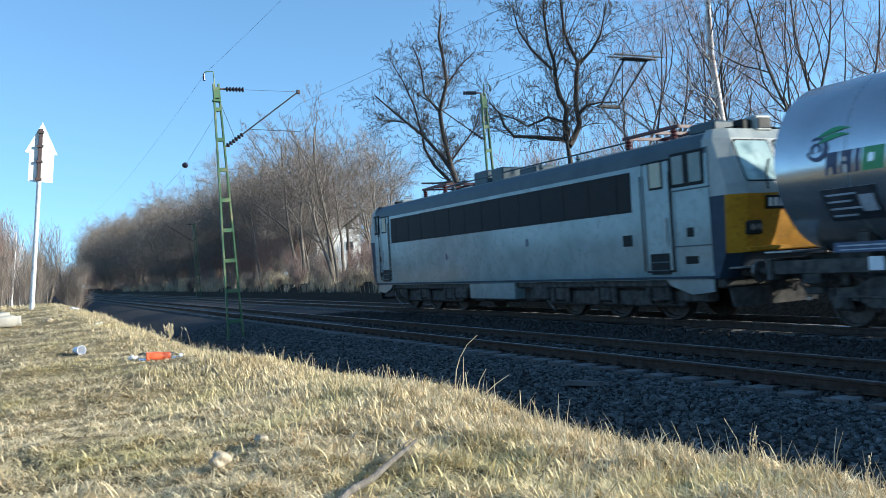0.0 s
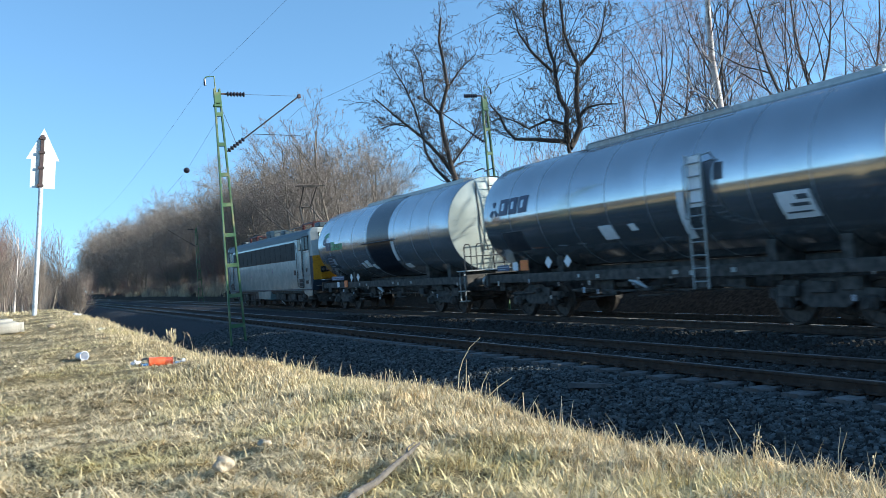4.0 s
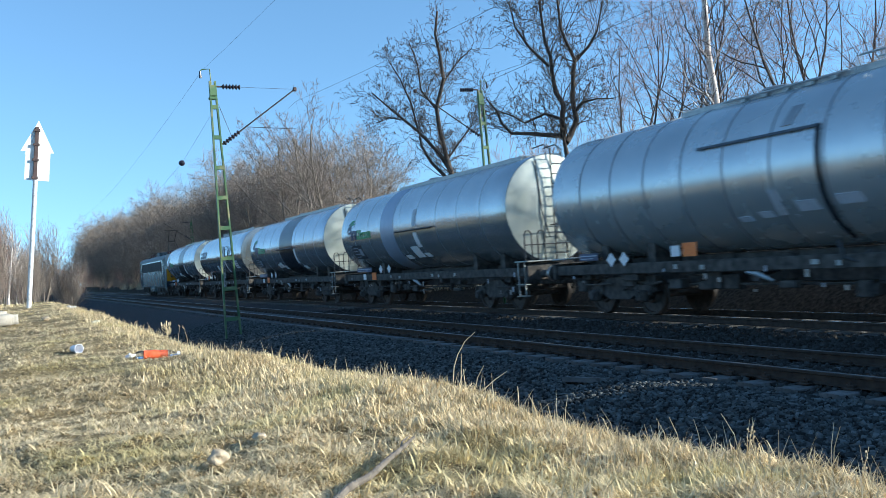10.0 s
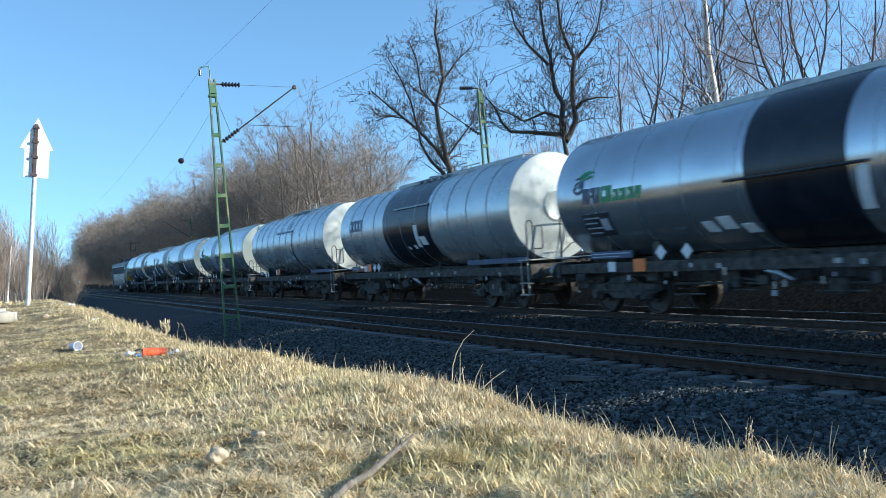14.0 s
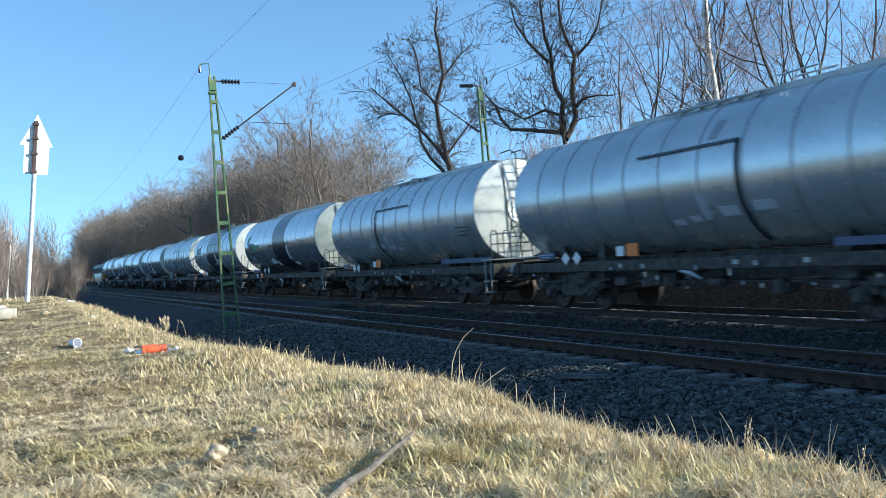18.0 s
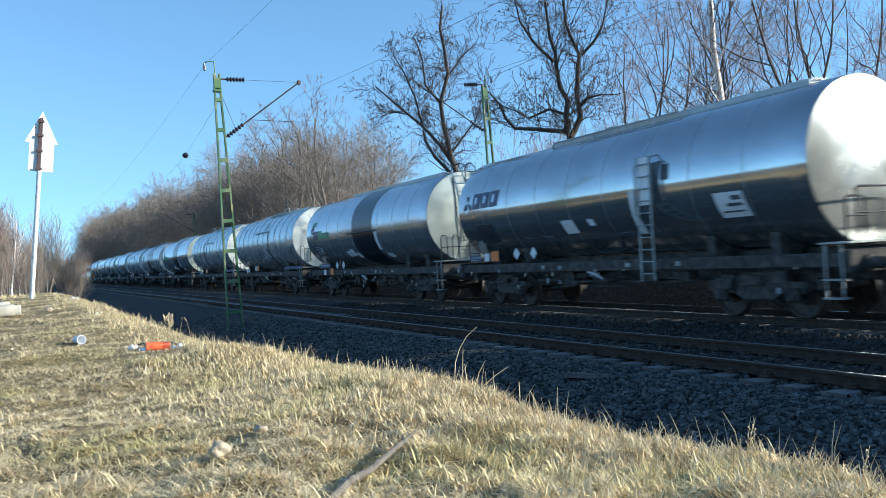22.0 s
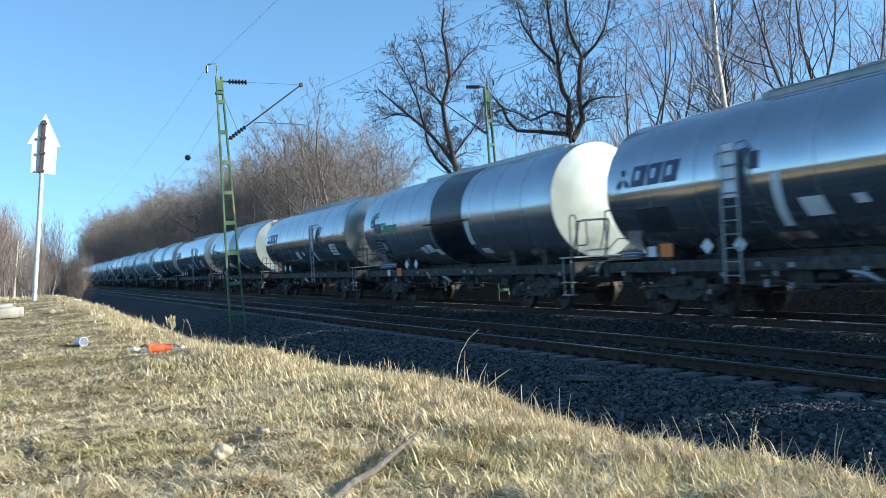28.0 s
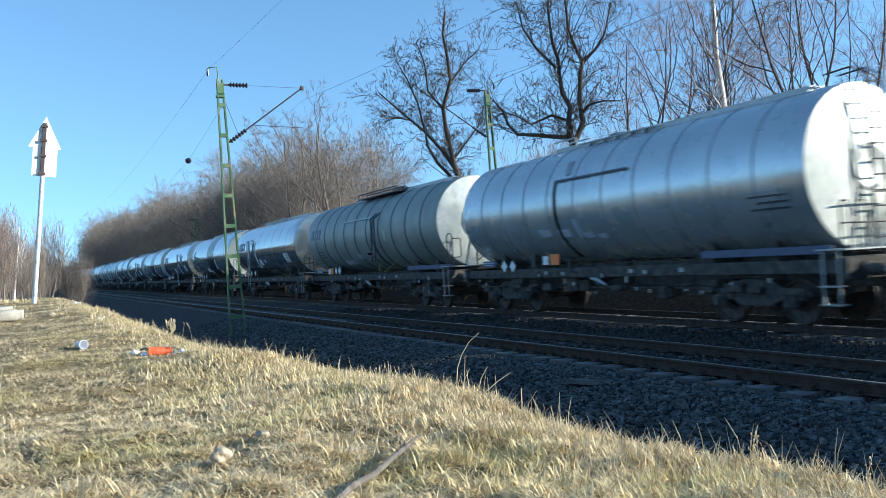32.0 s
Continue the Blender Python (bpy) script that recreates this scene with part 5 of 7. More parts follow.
    # centre sill is made deeper than real, to block light under the tank
    m.box((0, 0, 1.04), (0.5, 2 * head, 0.64), cut=0.02)
    for y in (-h + 1.3, -h + 3.0, h - 1.3, h - 3.0):
        m.plate([(-1.0, 1.2), (1.0, 1.2), (1.02, 1.70), (0.8, 1.57), (0.5, 1.44), (0, 1.36), (-0.5, 1.44), (-0.8, 1.57), (-1.02, 1.70)], "y", y - 0.12, y + 0.12)
    part("underframe", m, M_FRAME, W, "dirty black steel underframe")
    for s in (-1, 1):
        part("headstock", Mesh().box((0, s * (head - 0.06), 1.1), (2.7, 0.14, 0.42), cut=0.02), M_FRAME, W)
        part("end_platform", Mesh().box((0, s * (head - 0.32), 1.43), (2.75, 0.62, 0.04), cut=0.01), M_GALV, W, "pale steel end platform", smooth=0)
        b = part("bogie", BOGIE, None, W, at=(0, s * (head - 2.35), 0))
    # brake gear between the bogies
    m = Mesh()
    m.turned([(-0.9, 0.001), (-0.9, 0.2), (-0.85, 0.23), (0.05, 0.23), (0.1, 0.2), (0.1, 0.001)], 16, "y", (0.5, 0, 0.85), caps=False)
    m.tube([(-0.9, -head + 4, 0.72), (-0.9, head - 4, 0.72)], 0.03, 6)
    m.tube([(0.9, -head + 4, 0.75), (0.9, head - 4, 0.75)], 0.03, 6)
    m.box((-0.7, 1.6, 0.82), (0.7, 0.5, 0.4), cut=0.03)
    m.turned([(-0.25, 0.001), (-0.25, 0.22), (0.25, 0.22), (0.25, 0.001)], 16, "z", (-0.2, 0.2, 1.05), caps=False)
    part("brake_gear", m, M_FRAME, W)
    add_buffers(W, head)
    # outlet valves
    for x in (-1.05, 1.05):
        m = Mesh()
        m.tube([(0, 0.3, 1.25), (x * 0.6, 0.3, 1.0), (x * 1.1, 0.3, 0.9)], 0.08, 10)
        m.turned([(0, 0.12), (0.06, 0.12), (0.07, 0.05)], 12, "x", (x * 1.1, 0.3, 0.9))
        part("outlet_pipe", m, M_DARKPIPE, W)
    # top walkway, manhole, rails
    m = Mesh()
    for x in (-0.42, -0.28, -0.14, 0.14, 0.28, 0.42):
        m.box((x, -lc * 0.12, zc + r + 0.03), (0.05, lc * 0.66, 0.03))
    for i in range(10):
        m.box((0, -lc * 0.43 + lc * 0.07 * i, zc + r + 0.005), (1.0, 0.04, 0.05))
    for x in (-0.5, 0.5):
        m.box((x, -lc * 0.12, zc + r - 0.045), (0.025, lc * 0.66, 0.10))
    part("walkway", m, M_GALV, W, "steel grating walkway on top of the tank", smooth=0)
    if ribs and drip is not None and shell_mat is not M_DULL:
        d = 1 if drip < 0 else -1
        m = Mesh()
        for x in (-0.6, -0.1):
            m.tube([(x, drip - 0.15 * d, zc + r - 0.14), (x, drip - 0.25 * d, zc + r + 0.20), (x, drip - 1.25 * d, zc + r + 0.20), (x, drip - 1.35 * d, zc + r - 0.14)], 0.022, 6)
        m.tube([(-0.6, drip - 0.7 * d, zc + r - 0.14), (-0.6, drip - 0.7 * d, zc + r + 0.20)], 0.016, 6)
        m.tube([(-0.6, drip, zc + r - 0.02), (-0.6, drip + 3.0 * d, zc + r - 0.02)], 0.02, 6)
        for i in range(5):
            m.box((-0.55, drip + (0.3 + 0.55 * i) * d, zc + r - 0.05), (0.12, 0.10 + 0.06 * (i % 2), 0.12), cut=0.01)
        part("top_rail", m, M_GALV, W, "raised hand rail beside the manhole")
    if shell_mat is M_DULL:
        m = Mesh()
        for x in (-0.85, -0.45):
            m.tube([(x, 1.9, zc + r - 0.12), (x, 1.8, zc + r + 0.14), (x, -2.3, zc + r + 0.14), (x, -2.9, zc + r - 0.08)], 0.026, 6)
            for i in range(7):
                m.tube([(x, 1.4 - 0.6 * i, zc + r - 0.2), (x, 1.4 - 0.6 * i, zc + r + 0.14)], 0.016, 6)
        m.box((-0.72, -0.5, zc + r - 0.08), (0.5, 4.2, 0.03))
        for i in range(6):
            m.box((-0.55, -1.4 - 0.22 * i, zc + r + 0.02), (0.16, 0.09, 0.14 - 0.015 * (i % 3)), cut=0.01)
        part("top_rail", m, M_DARKPIPE, W, "dark hand rail and valves beside the walkway")
    elif ladder_y is not None:
        m = Mesh()
        x = -0.62
        m.tube([(x, -2.6, zc + r - 0.16), (x, -2.5, zc + r + 0.01), (x, 2.5, zc + r + 0.01), (x, 2.6, zc + r - 0.16)], 0.022, 6)
        for y in (-1.6, -0.8, 0, 0.8, 1.6):
            m.tube([(x, y, zc + r - 0.16), (x, y, zc + r + 0.01)], 0.018, 6)
        part("top_rail", m, M_GALV, W, "low hand rail on top of the tank")
    part("manhole", Mesh().turned([(0, 0.32), (0.10, 0.32), (0.11, 0.36), (0.15, 0.36), (0.17, 0.3), (0.19, 0.05)], 20, "z", (0, 0.4, zc + r - 0.03)), M_RIB, W, "manhole with a lid")
    # rear end: ladder to the roof and hooped hand rails
    m = Mesh()
    ye = -(h + 0.26)
    if rear_ladder:
        ladder(m, (0.1, ye, 0), 0.40, 1.45, zc + r + 0.12, 0.29, 0.022)
        for x in (-0.1, 0.3):
            m.tube([(x, ye, zc + r + 0.1), (x, ye + 0.3, zc + r + 0.28), (x, ye + 0.9, zc + r + 0.25)], 0.02, 6)
        m.tube([(-0.25, ye + 0.06, 2.1), (-0.45, ye + 0.1, 2.9), (-0.5, ye + 0.2, zc + r - 0.2)], 0.02, 6)
    part("end_ladder", m, M_DARKPIPE, W, "dark steel ladder to the roof") if rear_ladder else None
    m = Mesh()
    yy = -(head - 0.1)
    if rear_ladder:
        for x in (-1.2, -0.75, 0.65, 1.15):
            m.tube([(x - 0.12, yy, 1.45), (x - 0.12, yy, 2.2), (x - 0.06, yy, 2.3), (x + 0.06, yy, 2.3), (x + 0.12, yy, 2.2), (x + 0.12, yy, 1.45)], 0.02, 6)
    elif logo == "star":
        for x0, x1, z1 in ((-1.25, -0.75, 2.25), (-0.95, 0.85, 2.42)):
            m.tube([(x0, yy, 1.45), (x0, yy, z1 - 0.06), (x0 + 0.06, yy, z1), (x1 - 0.06, yy, z1), (x1, yy, z1 - 0.06), (x1, yy, 1.45)], 0.024, 6)
        m.tube([(-0.95, yy, 1.95), (0.85, yy, 1.95)], 0.018, 6)
        m.tube([(-1.25, yy, 1.9), (-0.75, yy, 1.9)], 0.018, 6)
    else:
        m.tube([(-1.35, yy, 1.45), (-1.35, yy, 2.45), (-1.29, yy, 2.54), (-1.19, yy, 2.54), (-1.14, yy, 2.45), (-1.14, yy, 1.45)], 0.02, 6)
        m.tube([(-1.14, yy, 2.38), (-0.86, yy, 2.38), (-0.82, yy, 2.34), (-0.82, yy, 1.78), (-0.86, yy, 1.74), (-1.14, yy, 1.74)], 0.02, 6)
        m.tube([(-0.20, yy, 1.45), (-0.18, yy, 2.58), (-0.12, yy, 2.63), (0.72, yy, 2.63), (0.78, yy, 2.55), (0.78, yy, 1.45)], 0.024, 6)
        m.tube([(-0.18, yy, 1.58), (0.2, yy, 1.86), (0.78, yy, 1.86)], 0.018, 6)
        m.tube([(0.62, yy, 1.45), (0.62, yy, 2.63)], 0.018, 6)
    if rear_ladder:
        m.tube([(-1.3, yy, 1.9), (1.3, yy, 1.9)], 0.018, 6)
        m.tube([(-0.4, yy, 2.45), (0.9, yy, 2.45)], 0.018, 6)
        m.tube([(0.9, yy, 2.45), (0.9, yy, 1.45)], 0.018, 6)
    part("hand_rail", m, M_DARKPIPE, W, "hooped hand rails on the end platform")
    for s in (-1, 1):
        m = Mesh()
        y = -(head - 0.35)
        for x in (-0.02, 0.32):
            m.box((s * 1.32, y + x - 0.15, 0.92), (0.03, 0.03, 1.0))
        for z in (0.45, 0.78):
            m.box((s * 1.28, y, z), (0.22, 0.42, 0.03))
        part("hanging_step", m, M_GALV, W, "pale hanging steps", smooth=0)
    for s in (-1, 1):
        for q in (-0.9, 0.9):
            wheelset(W, s * (head - 2.35) + q)
    return W


def locomotive():
    """Boxy electric locomotive; the origin is at its middle, forward along +y."""
    L = thing("electric_locomotive", "pale blue-grey electric locomotive with a yellow-fronted cab", "locomotive", group="freight train")
    hb = 18.27 / 2
    # body cross-section: sides lean in above the waist, rounded shoulders
    half = [(1.46, 0.94), (1.48, 1.2), (1.48, 2.5), (1.47, 3.55), (1.42, 3.80), (1.25, 3.98), (0.9, 4.08), (0.4, 4.14), (0.0, 4.15)]
    ring = half + [(-x, z) for x, z in half[-2::-1]]
    sides = [(x, z) for x, z in ring if z < 3.4]
    m = Mesh()
    n = len(ring)
    e = hb - 0.04
    vs = [(x, y, z) for y in (-e, e) for x, z in ring]
    body_f = [(i, i + 1, n + i + 1, n + i) for i in range(n - 1) if max(ring[i][1], ring[i + 1][1]) <= 3.6]
    body_f += [(n - 1, 0, n, 2 * n - 1)]
    m.add(vs, body_f)
    body = part("body", m, M_LOCO, L, "pale blue-grey painted body", smooth=25)
    m = Mesh()
    m.add(vs, [(i, i + 1, n + i + 1, n + i) for i in range(n - 1) if max(ring[i][1], ring[i + 1][1]) > 3.6])
    roof = part("roof", m, M_LOCOROOF, L, "dark blue-grey roof", smooth=30)
    # side details on both flanks
    for s in (-1, 1):
        grille = part("grille", Mesh().box((s * 1.474, 0.37, 2.985), (0.03, 14.05, 0.93), cut=0.01), M_GRILLE, L, "long black louvred grille", smooth=0)
        for k in range(13):
            part("louvre_bar", Mesh().box((s * 1.492, 0.37 - 6.5 + 13.0 * k / 12, 2.985), (0.010, 0.03, 0.92)), M_GRILLE, grille, smooth=0)
        part("waist_shadow_line", Mesh().box((s * 1.486, 0, 0.99), (0.02, 2 * e, 0.05), cut=0.005), M_LOCOBLUE, L, smooth=0)
        for q in (-1, 1):
            yd = -7.53 if q < 0 else 8.05
            part("door_gap", Mesh().box((s * 1.474, yd, 2.35), (0.03, 0.94, 2.48), cut=0.01), M_GRILLE, L, "dark seam round the door", smooth=0)
            door = part("door", Mesh().box((s * 1.480, yd, 2.35), (0.03, 0.86, 2.4), cut=0.012), M_LOCO, L, "pale cab door", smooth=0)
            part("door_window", Mesh().box((s * 1.498, yd, 3.27), (0.014, 0.46, 0.64), cut=0.006), M_GRILLE, door, "door window in a dark rubber frame", smooth=0)
            part("door_pane", Mesh().box((s * 1.503, yd, 3.27), (0.012, 0.36, 0.54), cut=0.004), M_CREAM, door, "pale door window", smooth=0)
            part("door_handle", Mesh().tube([(s * 1.53, yd + q * 0.28, 1.7), (s * 1.53, yd + q * 0.28, 2.3)], 0.018, 6), M_GALV, door)
            for dy in (-0.47, 0.47):
                part("hand_rail", Mesh().tube([(s * 1.54, yd + dy, 1.15), (s * 1.54, yd + dy, 3.3)], 0.016, 6), M_GRILLE, L)
            part("step_well", Mesh().box((s * 1.484, yd, 1.30), (0.05, 0.62, 0.46), cut=0.01), M_GRILLE, L, "dark step recess", smooth=0)
            for z in (1.16, 1.34):
                part("step_tread", Mesh().box((s * 1.50, yd, z), (0.05, 0.56, 0.03), cut=0.006), M_LOCOROOF, L, smooth=0)
            part("side_crease", Mesh().box((s * 1.486, q * 8.55, 2.86), (0.014, 1.15, 0.03), cut=0.004), M_LOCOROOF, L, smooth=0)
            part("side_crease", Mesh().box((s * 1.486, q * 8.55, 1.66), (0.014, 1.15, 0.025), cut=0.004), M_LOCOROOF, L, smooth=0)
            frame_ = part("cab_window", Mesh().box((s * 1.470, q * (8.5 if q < 0 else 8.8), 3.3), (0.05, 0.98 if q < 0 else 0.5, 0.74), cut=0.015), M_GRILLE, L, "cab side window in a dark frame", smooth=0)
            part("pane", Mesh().box((s * 1.497, q * (8.5 if q < 0 else 8.8), 3.3), (0.012, 0.84 if q < 0 else 0.4, 0.60)), M_CABIN, frame_, smooth=0)
            part("pane_bar", Mesh().box((s * 1.506, q * (8.5 if q < 0 else 8.8), 3.3), (0.012, 0.16, 0.60)), M_GRILLE, frame_, smooth=0)
            part("access_plate", Mesh().box((s * 1.484, q * 8.5, 1.95), (0.03, 0.2, 0.2), cut=0.03), M_GRILLE, L, smooth=0)
            part("step_plate", Mesh().box((s * 1.484, q * 8.5, 1.36), (0.04, 0.38, 0.16), cut=0.02), M_GRILLE, L, smooth=0)
        part("vent_plate", Mesh().box((s * 1.484, -6.44, 1.87), (0.02, 0.32, 0.26), cut=0.005), M_GRILLE, L, smooth=0)
        m = Mesh()
        for y in (-2.09, 2.9):
            m.box((s * 1.486, y, 1.85 if y > -2 else 2.05), (0.012, 0.12, 0.2), cut=0.004)
        part("emblem_marks", m, M_NAVY, L, "small dark marks", smooth=0)
        part("equipment_box", Mesh().box((s * 1.22, 0.1, 0.70), (0.5, 2.7, 0.50), cut=0.03), M_LOCO, L, "pale equipment box under the sill")
    # cab ends: yellow nose with canted corners, raked windscreens under a pale brow
    for q in (-1, 1):
        y0 = q * e

        def ring_at(corner, front, z, w=1.46, c=1.12):
            return [(-w, q * (e - 0.15), z), (-w, q * corner, z), (-c, q * front, z), (c, q * front, z), (w, q * corner, z), (w, q * (e - 0.15), z)]

        def band_mesh(*rings):
            m = Mesh()
            vs = [p for r_ in rings for p in r_]
            n6 = len(rings[0])
            fs = [(i * n6 + j, i * n6 + j + 1, (i + 1) * n6 + j + 1, (i + 1) * n6 + j) for i in range(len(rings) - 1) for j in range(n6 - 1)]
            fs += [tuple(range(n6)), tuple(range((len(rings) - 1) * n6, len(rings) * n6))]
            return m.add(vs, fs)
        foot, knee, sill, brow, cap = ring_at(9.44, 9.66, 1.46), ring_at(9.56, 9.78, 2.64), ring_at(9.54, 9.74, 2.86), ring_at(9.24, 9.40, 3.82, 1.44, 1.10), ring_at(9.13, 9.26, 4.04, 1.28, 1.0)
        part("nose", band_mesh(foot, knee), M_YELLOW if q < 0 else M_LOCOBLUE, L, "yellow cab nose" if q < 0 else "dark cab nose", smooth=0)
        part("windscreen_frame", band_mesh(knee, sill, brow, cap), M_CABWHITE, L, "off-white windscreen frame", smooth=0)
        part("corner_post", band_mesh(*[[(x * 1.004, min(abs(y), 9.50) * q if abs(x) > 1.4 else y * 0.99, z) for x, y, z in r_] for r_ in (ring_at(9.20, 9.40, 0.95), foot, knee)]), M_LOCOBLUE, L, "dark blue corner", smooth=0)

        def screen(name, x0, x1, s0, s1, lift, mat, label, parent=L):
            """A pane with rounded corners on the raked face between sill and brow."""
            pts = []
            rc = 0.09
            w, hgt = x1 - x0, (s1 - s0) * 1.02
            for cx, cz, a0 in ((x0 + rc, rc, 180), (x1 - rc, rc, 270), (x1 - rc, hgt - rc, 0), (x0 + rc, hgt - rc, 90)):
                for k in range(4):
                    t = radians(a0 + 30 * k)
                    pts.append((cx + rc * math.cos(t), s0 + (cz + rc * math.sin(t)) / 1.02))
            vs = [(x, q * (9.74 - 0.34 * u + lift + d), 2.86 + 0.96 * u) for d in (-0.02, 0.0) for x, u in pts]
            n = len(pts)
            return part(name, Mesh().add(vs, [tuple(range(n)), tuple(range(2 * n - 1, n - 1, -1))] + [(i, (i + 1) % n, n + (i + 1) % n, n + i) for i in range(n)]), mat, parent, label, smooth=0)
        for x0, x1 in ((-1.09, -0.05), (0.05, 1.09)):
            seal = screen("windscreen_seal", x0, x1, 0.02, 0.97, 0.008, M_GRILLE, "dark rubber seal round the windscreen")
            screen("windscreen", x0 + 0.035, x1 - 0.035, 0.055, 0.935, 0.016, M_SCREEN, "windscreen pane with painted pale reflections", seal)
        for x in (-0.55, 0.5):
            part("wiper", Mesh().tube([(x, q * 9.80, 2.72), (x + 0.08, q * 9.70, 3.05), (x + 0.3, q * 9.60, 3.35)], 0.014, 5), M_GRILLE, L, "thin windscreen wiper")
        for x in (-0.95, 0.95):
            lamp = part("headlight", Mesh().box((x, q * 9.72, 1.95), (0.40, 0.14, 0.28), cut=0.03), M_GRILLE, L, "dark twin headlight box", smooth=0)
            for d in (-0.09, 0.09):
                part("lens", Mesh().turned([(0, 0.001), (0.0, 0.075), (q * 0.02, 0.06), (q * 0.03, 0.001)], 14, "y", (x + d, q * 9.79, 1.95), caps=False), M_LENS, lamp)
        plate_ = part("number_plate", Mesh().box((0.0, q * 9.775, 2.45), (1.25, 0.05, 0.28), Matrix.Rotation(q * radians(-5), 3, "X"), cut=0.01), M_GRILLE, L, "black plate with pale bars", smooth=0)
        for k in range(6):
            part("plate_bar", Mesh().box((-0.52 + 0.15 * k + (0.18 if k > 2 else 0), q * 9.803, 2.45), (0.09, 0.012, 0.17)), M_WHITE, plate_, smooth=0)
        part("lower_ledge", Mesh().box((0, q * 9.72, 1.52), (2.3, 0.16, 0.10), cut=0.02), M_YELLOW if q < 0 else M_LOCOBLUE, L, "yellow ledge under the nose" if q < 0 else "", smooth=0)
        top = part("top_lamp", Mesh().box((0, q * 9.14, 4.16), (0.46, 0.36, 0.34), cut=0.03), M_CABWHITE, L, "boxed top lamp", smooth=0)
        part("lens", Mesh().box((0, q * 9.33, 4.16), (0.34, 0.02, 0.22)), M_GRILLE, top, smooth=0)
        # added black box stands in for the lamp's shaded left side
        part("brow_box", Mesh().box((-0.36, q * 9.05, 4.13), (0.26, 0.3, 0.24), cut=0.02), M_GRILLE, L, "added dark box for the shaded side of the top lamp", smooth=0)
        part("buffer_beam", Mesh().box((0, y0 + q * 0.02, 1.0), (2.7, 0.2, 0.5), cut=0.03), M_FRAME, L)
        part("front_step", Mesh().box((0, y0 + q * 0.3, 1.16), (2.6, 0.55, 0.04), cut=0.01), M_GALV, L, smooth=0)
        m = Mesh()
        m.plate([(-1.2, 0.35), (1.2, 0.35), (1.3, 0.75), (-1.3, 0.75)], "y", y0 + q * 0.2, y0 + q * 0.26)
        part("rail_guard", m, M_FRAME, L, smooth=0)
        part("bogie", LOCO_BOGIE, None, L, at=(0, q * 5.2, 0.06))
        m = Mesh()
        for s in (-1, 1):
            m = Mesh()
            m.plate([(y0 - q * 0.7, 0.62), (y0 - q * 0.05, 0.68), (y0 - q * 0.05, 1.05), (y0 - q * 1.6, 1.05), (y0 - q * 1.3, 0.8)], "x", s * 1.42 - 0.02, s * 1.42 + 0.02)
            part("corner_skirt", m, M_LOCO, L, smooth=0)
    part("underframe", Mesh().box((0, 0, 0.92), (2.7, 17.0, 0.3), cut=0.04), M_FRAME, L, "dirty black underframe")
    part("transformer_tank", Mesh().box((0, 0, 0.6), (2.2, 3.6, 0.5), cut=0.05), M_FRAME, L)
    for s in (-1, 1):
        for y in (-2.4, 2.3, -8.3, 8.3):
            part("hanging_box", Mesh().box((s * 1.15, y, 0.70), (0.4, 0.8, 0.5), cut=0.04), M_FRAME, L)
        for y in (-5.2, 5.2):
            part("spring_beam", Mesh().box((s * 1.1, y, 0.85), (0.3, 4.8, 0.22), cut=0.04), M_FRAME, L)
            part("bogie_skirt", Mesh().box((s * 1.08, y, 0.52), (0.16, 5.3, 0.42), cut=0.05), M_FRAME, L)
            for dy in (-1.95, 0.0, 1.95):
                part("axle_box", Mesh().box((s * 1.22, y + dy, 0.62), (0.16, 0.42, 0.40), cut=0.05), M_FRAME, L)
                for e in (-0.34, 0.34):
                    part("coil_spring", Mesh().tube([(s * 1.24, y + dy + e, 0.40), (s * 1.24, y + dy + e, 0.86)], 0.085, 10), M_FRAME, L)
            part("sand_pipe", Mesh().tube([(s * 1.22, y + 2.75, 0.9), (s * 1.24, y + 2.7, 0.5), (s * 1.0, y + 2.6, 0.15)], 0.03, 6), M_GALV, L)
            part("foot_step", Mesh().box((s * 1.38, y * 1.42, 0.52), (0.18, 0.5, 0.03)).box((s * 1.42, y * 1.42 - 0.22, 0.72), (0.025, 0.03, 0.42)).box((s * 1.42, y * 1.42 + 0.22, 0.72), (0.025, 0.03, 0.42)), M_FRAME, L, smooth=0)
    add_buffers(L, hb + 0.01)
    # roof equipment: two folded pantographs, one raised, insulators, boxes
    for q in (-1, 1):
        m = Mesh()
        y = -6.45 if q < 0 else 5.2
        for x in (-0.6, 0.6):
            m.box((x, y, 4.42), (0.08, 2.0, 0.08), cut=0.01)
        for dy in (-0.9, 0.0, 0.9):
            m.box((0, y + dy, 4.42), (1.3, 0.07, 0.07))
        panto = part("pantograph_base", m, M_RED, L, "red-brown pantograph frame", smooth=0)
        for x in (-0.6, 0.6):
            for dy in (-0.8, 0.8):
                part("insulator", Mesh().turned([(3.98, 0.06), (4.16, 0.09), (4.20, 0.06), (4.24, 0.09), (4.28, 0.06), (4.32, 0.09), (4.38, 0.06)], 10, "z", (x, y + dy, 0)), M_RED, panto)
        m = Mesh()
        if q < 0:
            for x in (-0.3, 0.3):
                m.tube([(x * 1.8, y + 0.9, 4.46), (x, y + 2.2, 5.50), (x * 1.2, y + 1.0, 6.50)], 0.03, 6)
            m.box((0, y + 0.88, 6.53), (1.6, 0.04, 0.04), cut=0.01)
            m.box((0, y + 1.14, 6.53), (1.6, 0.04, 0.04), cut=0.01)
            m.box((0, y + 1.01, 6.47), (0.9, 0.3, 0.03), cut=0.01)
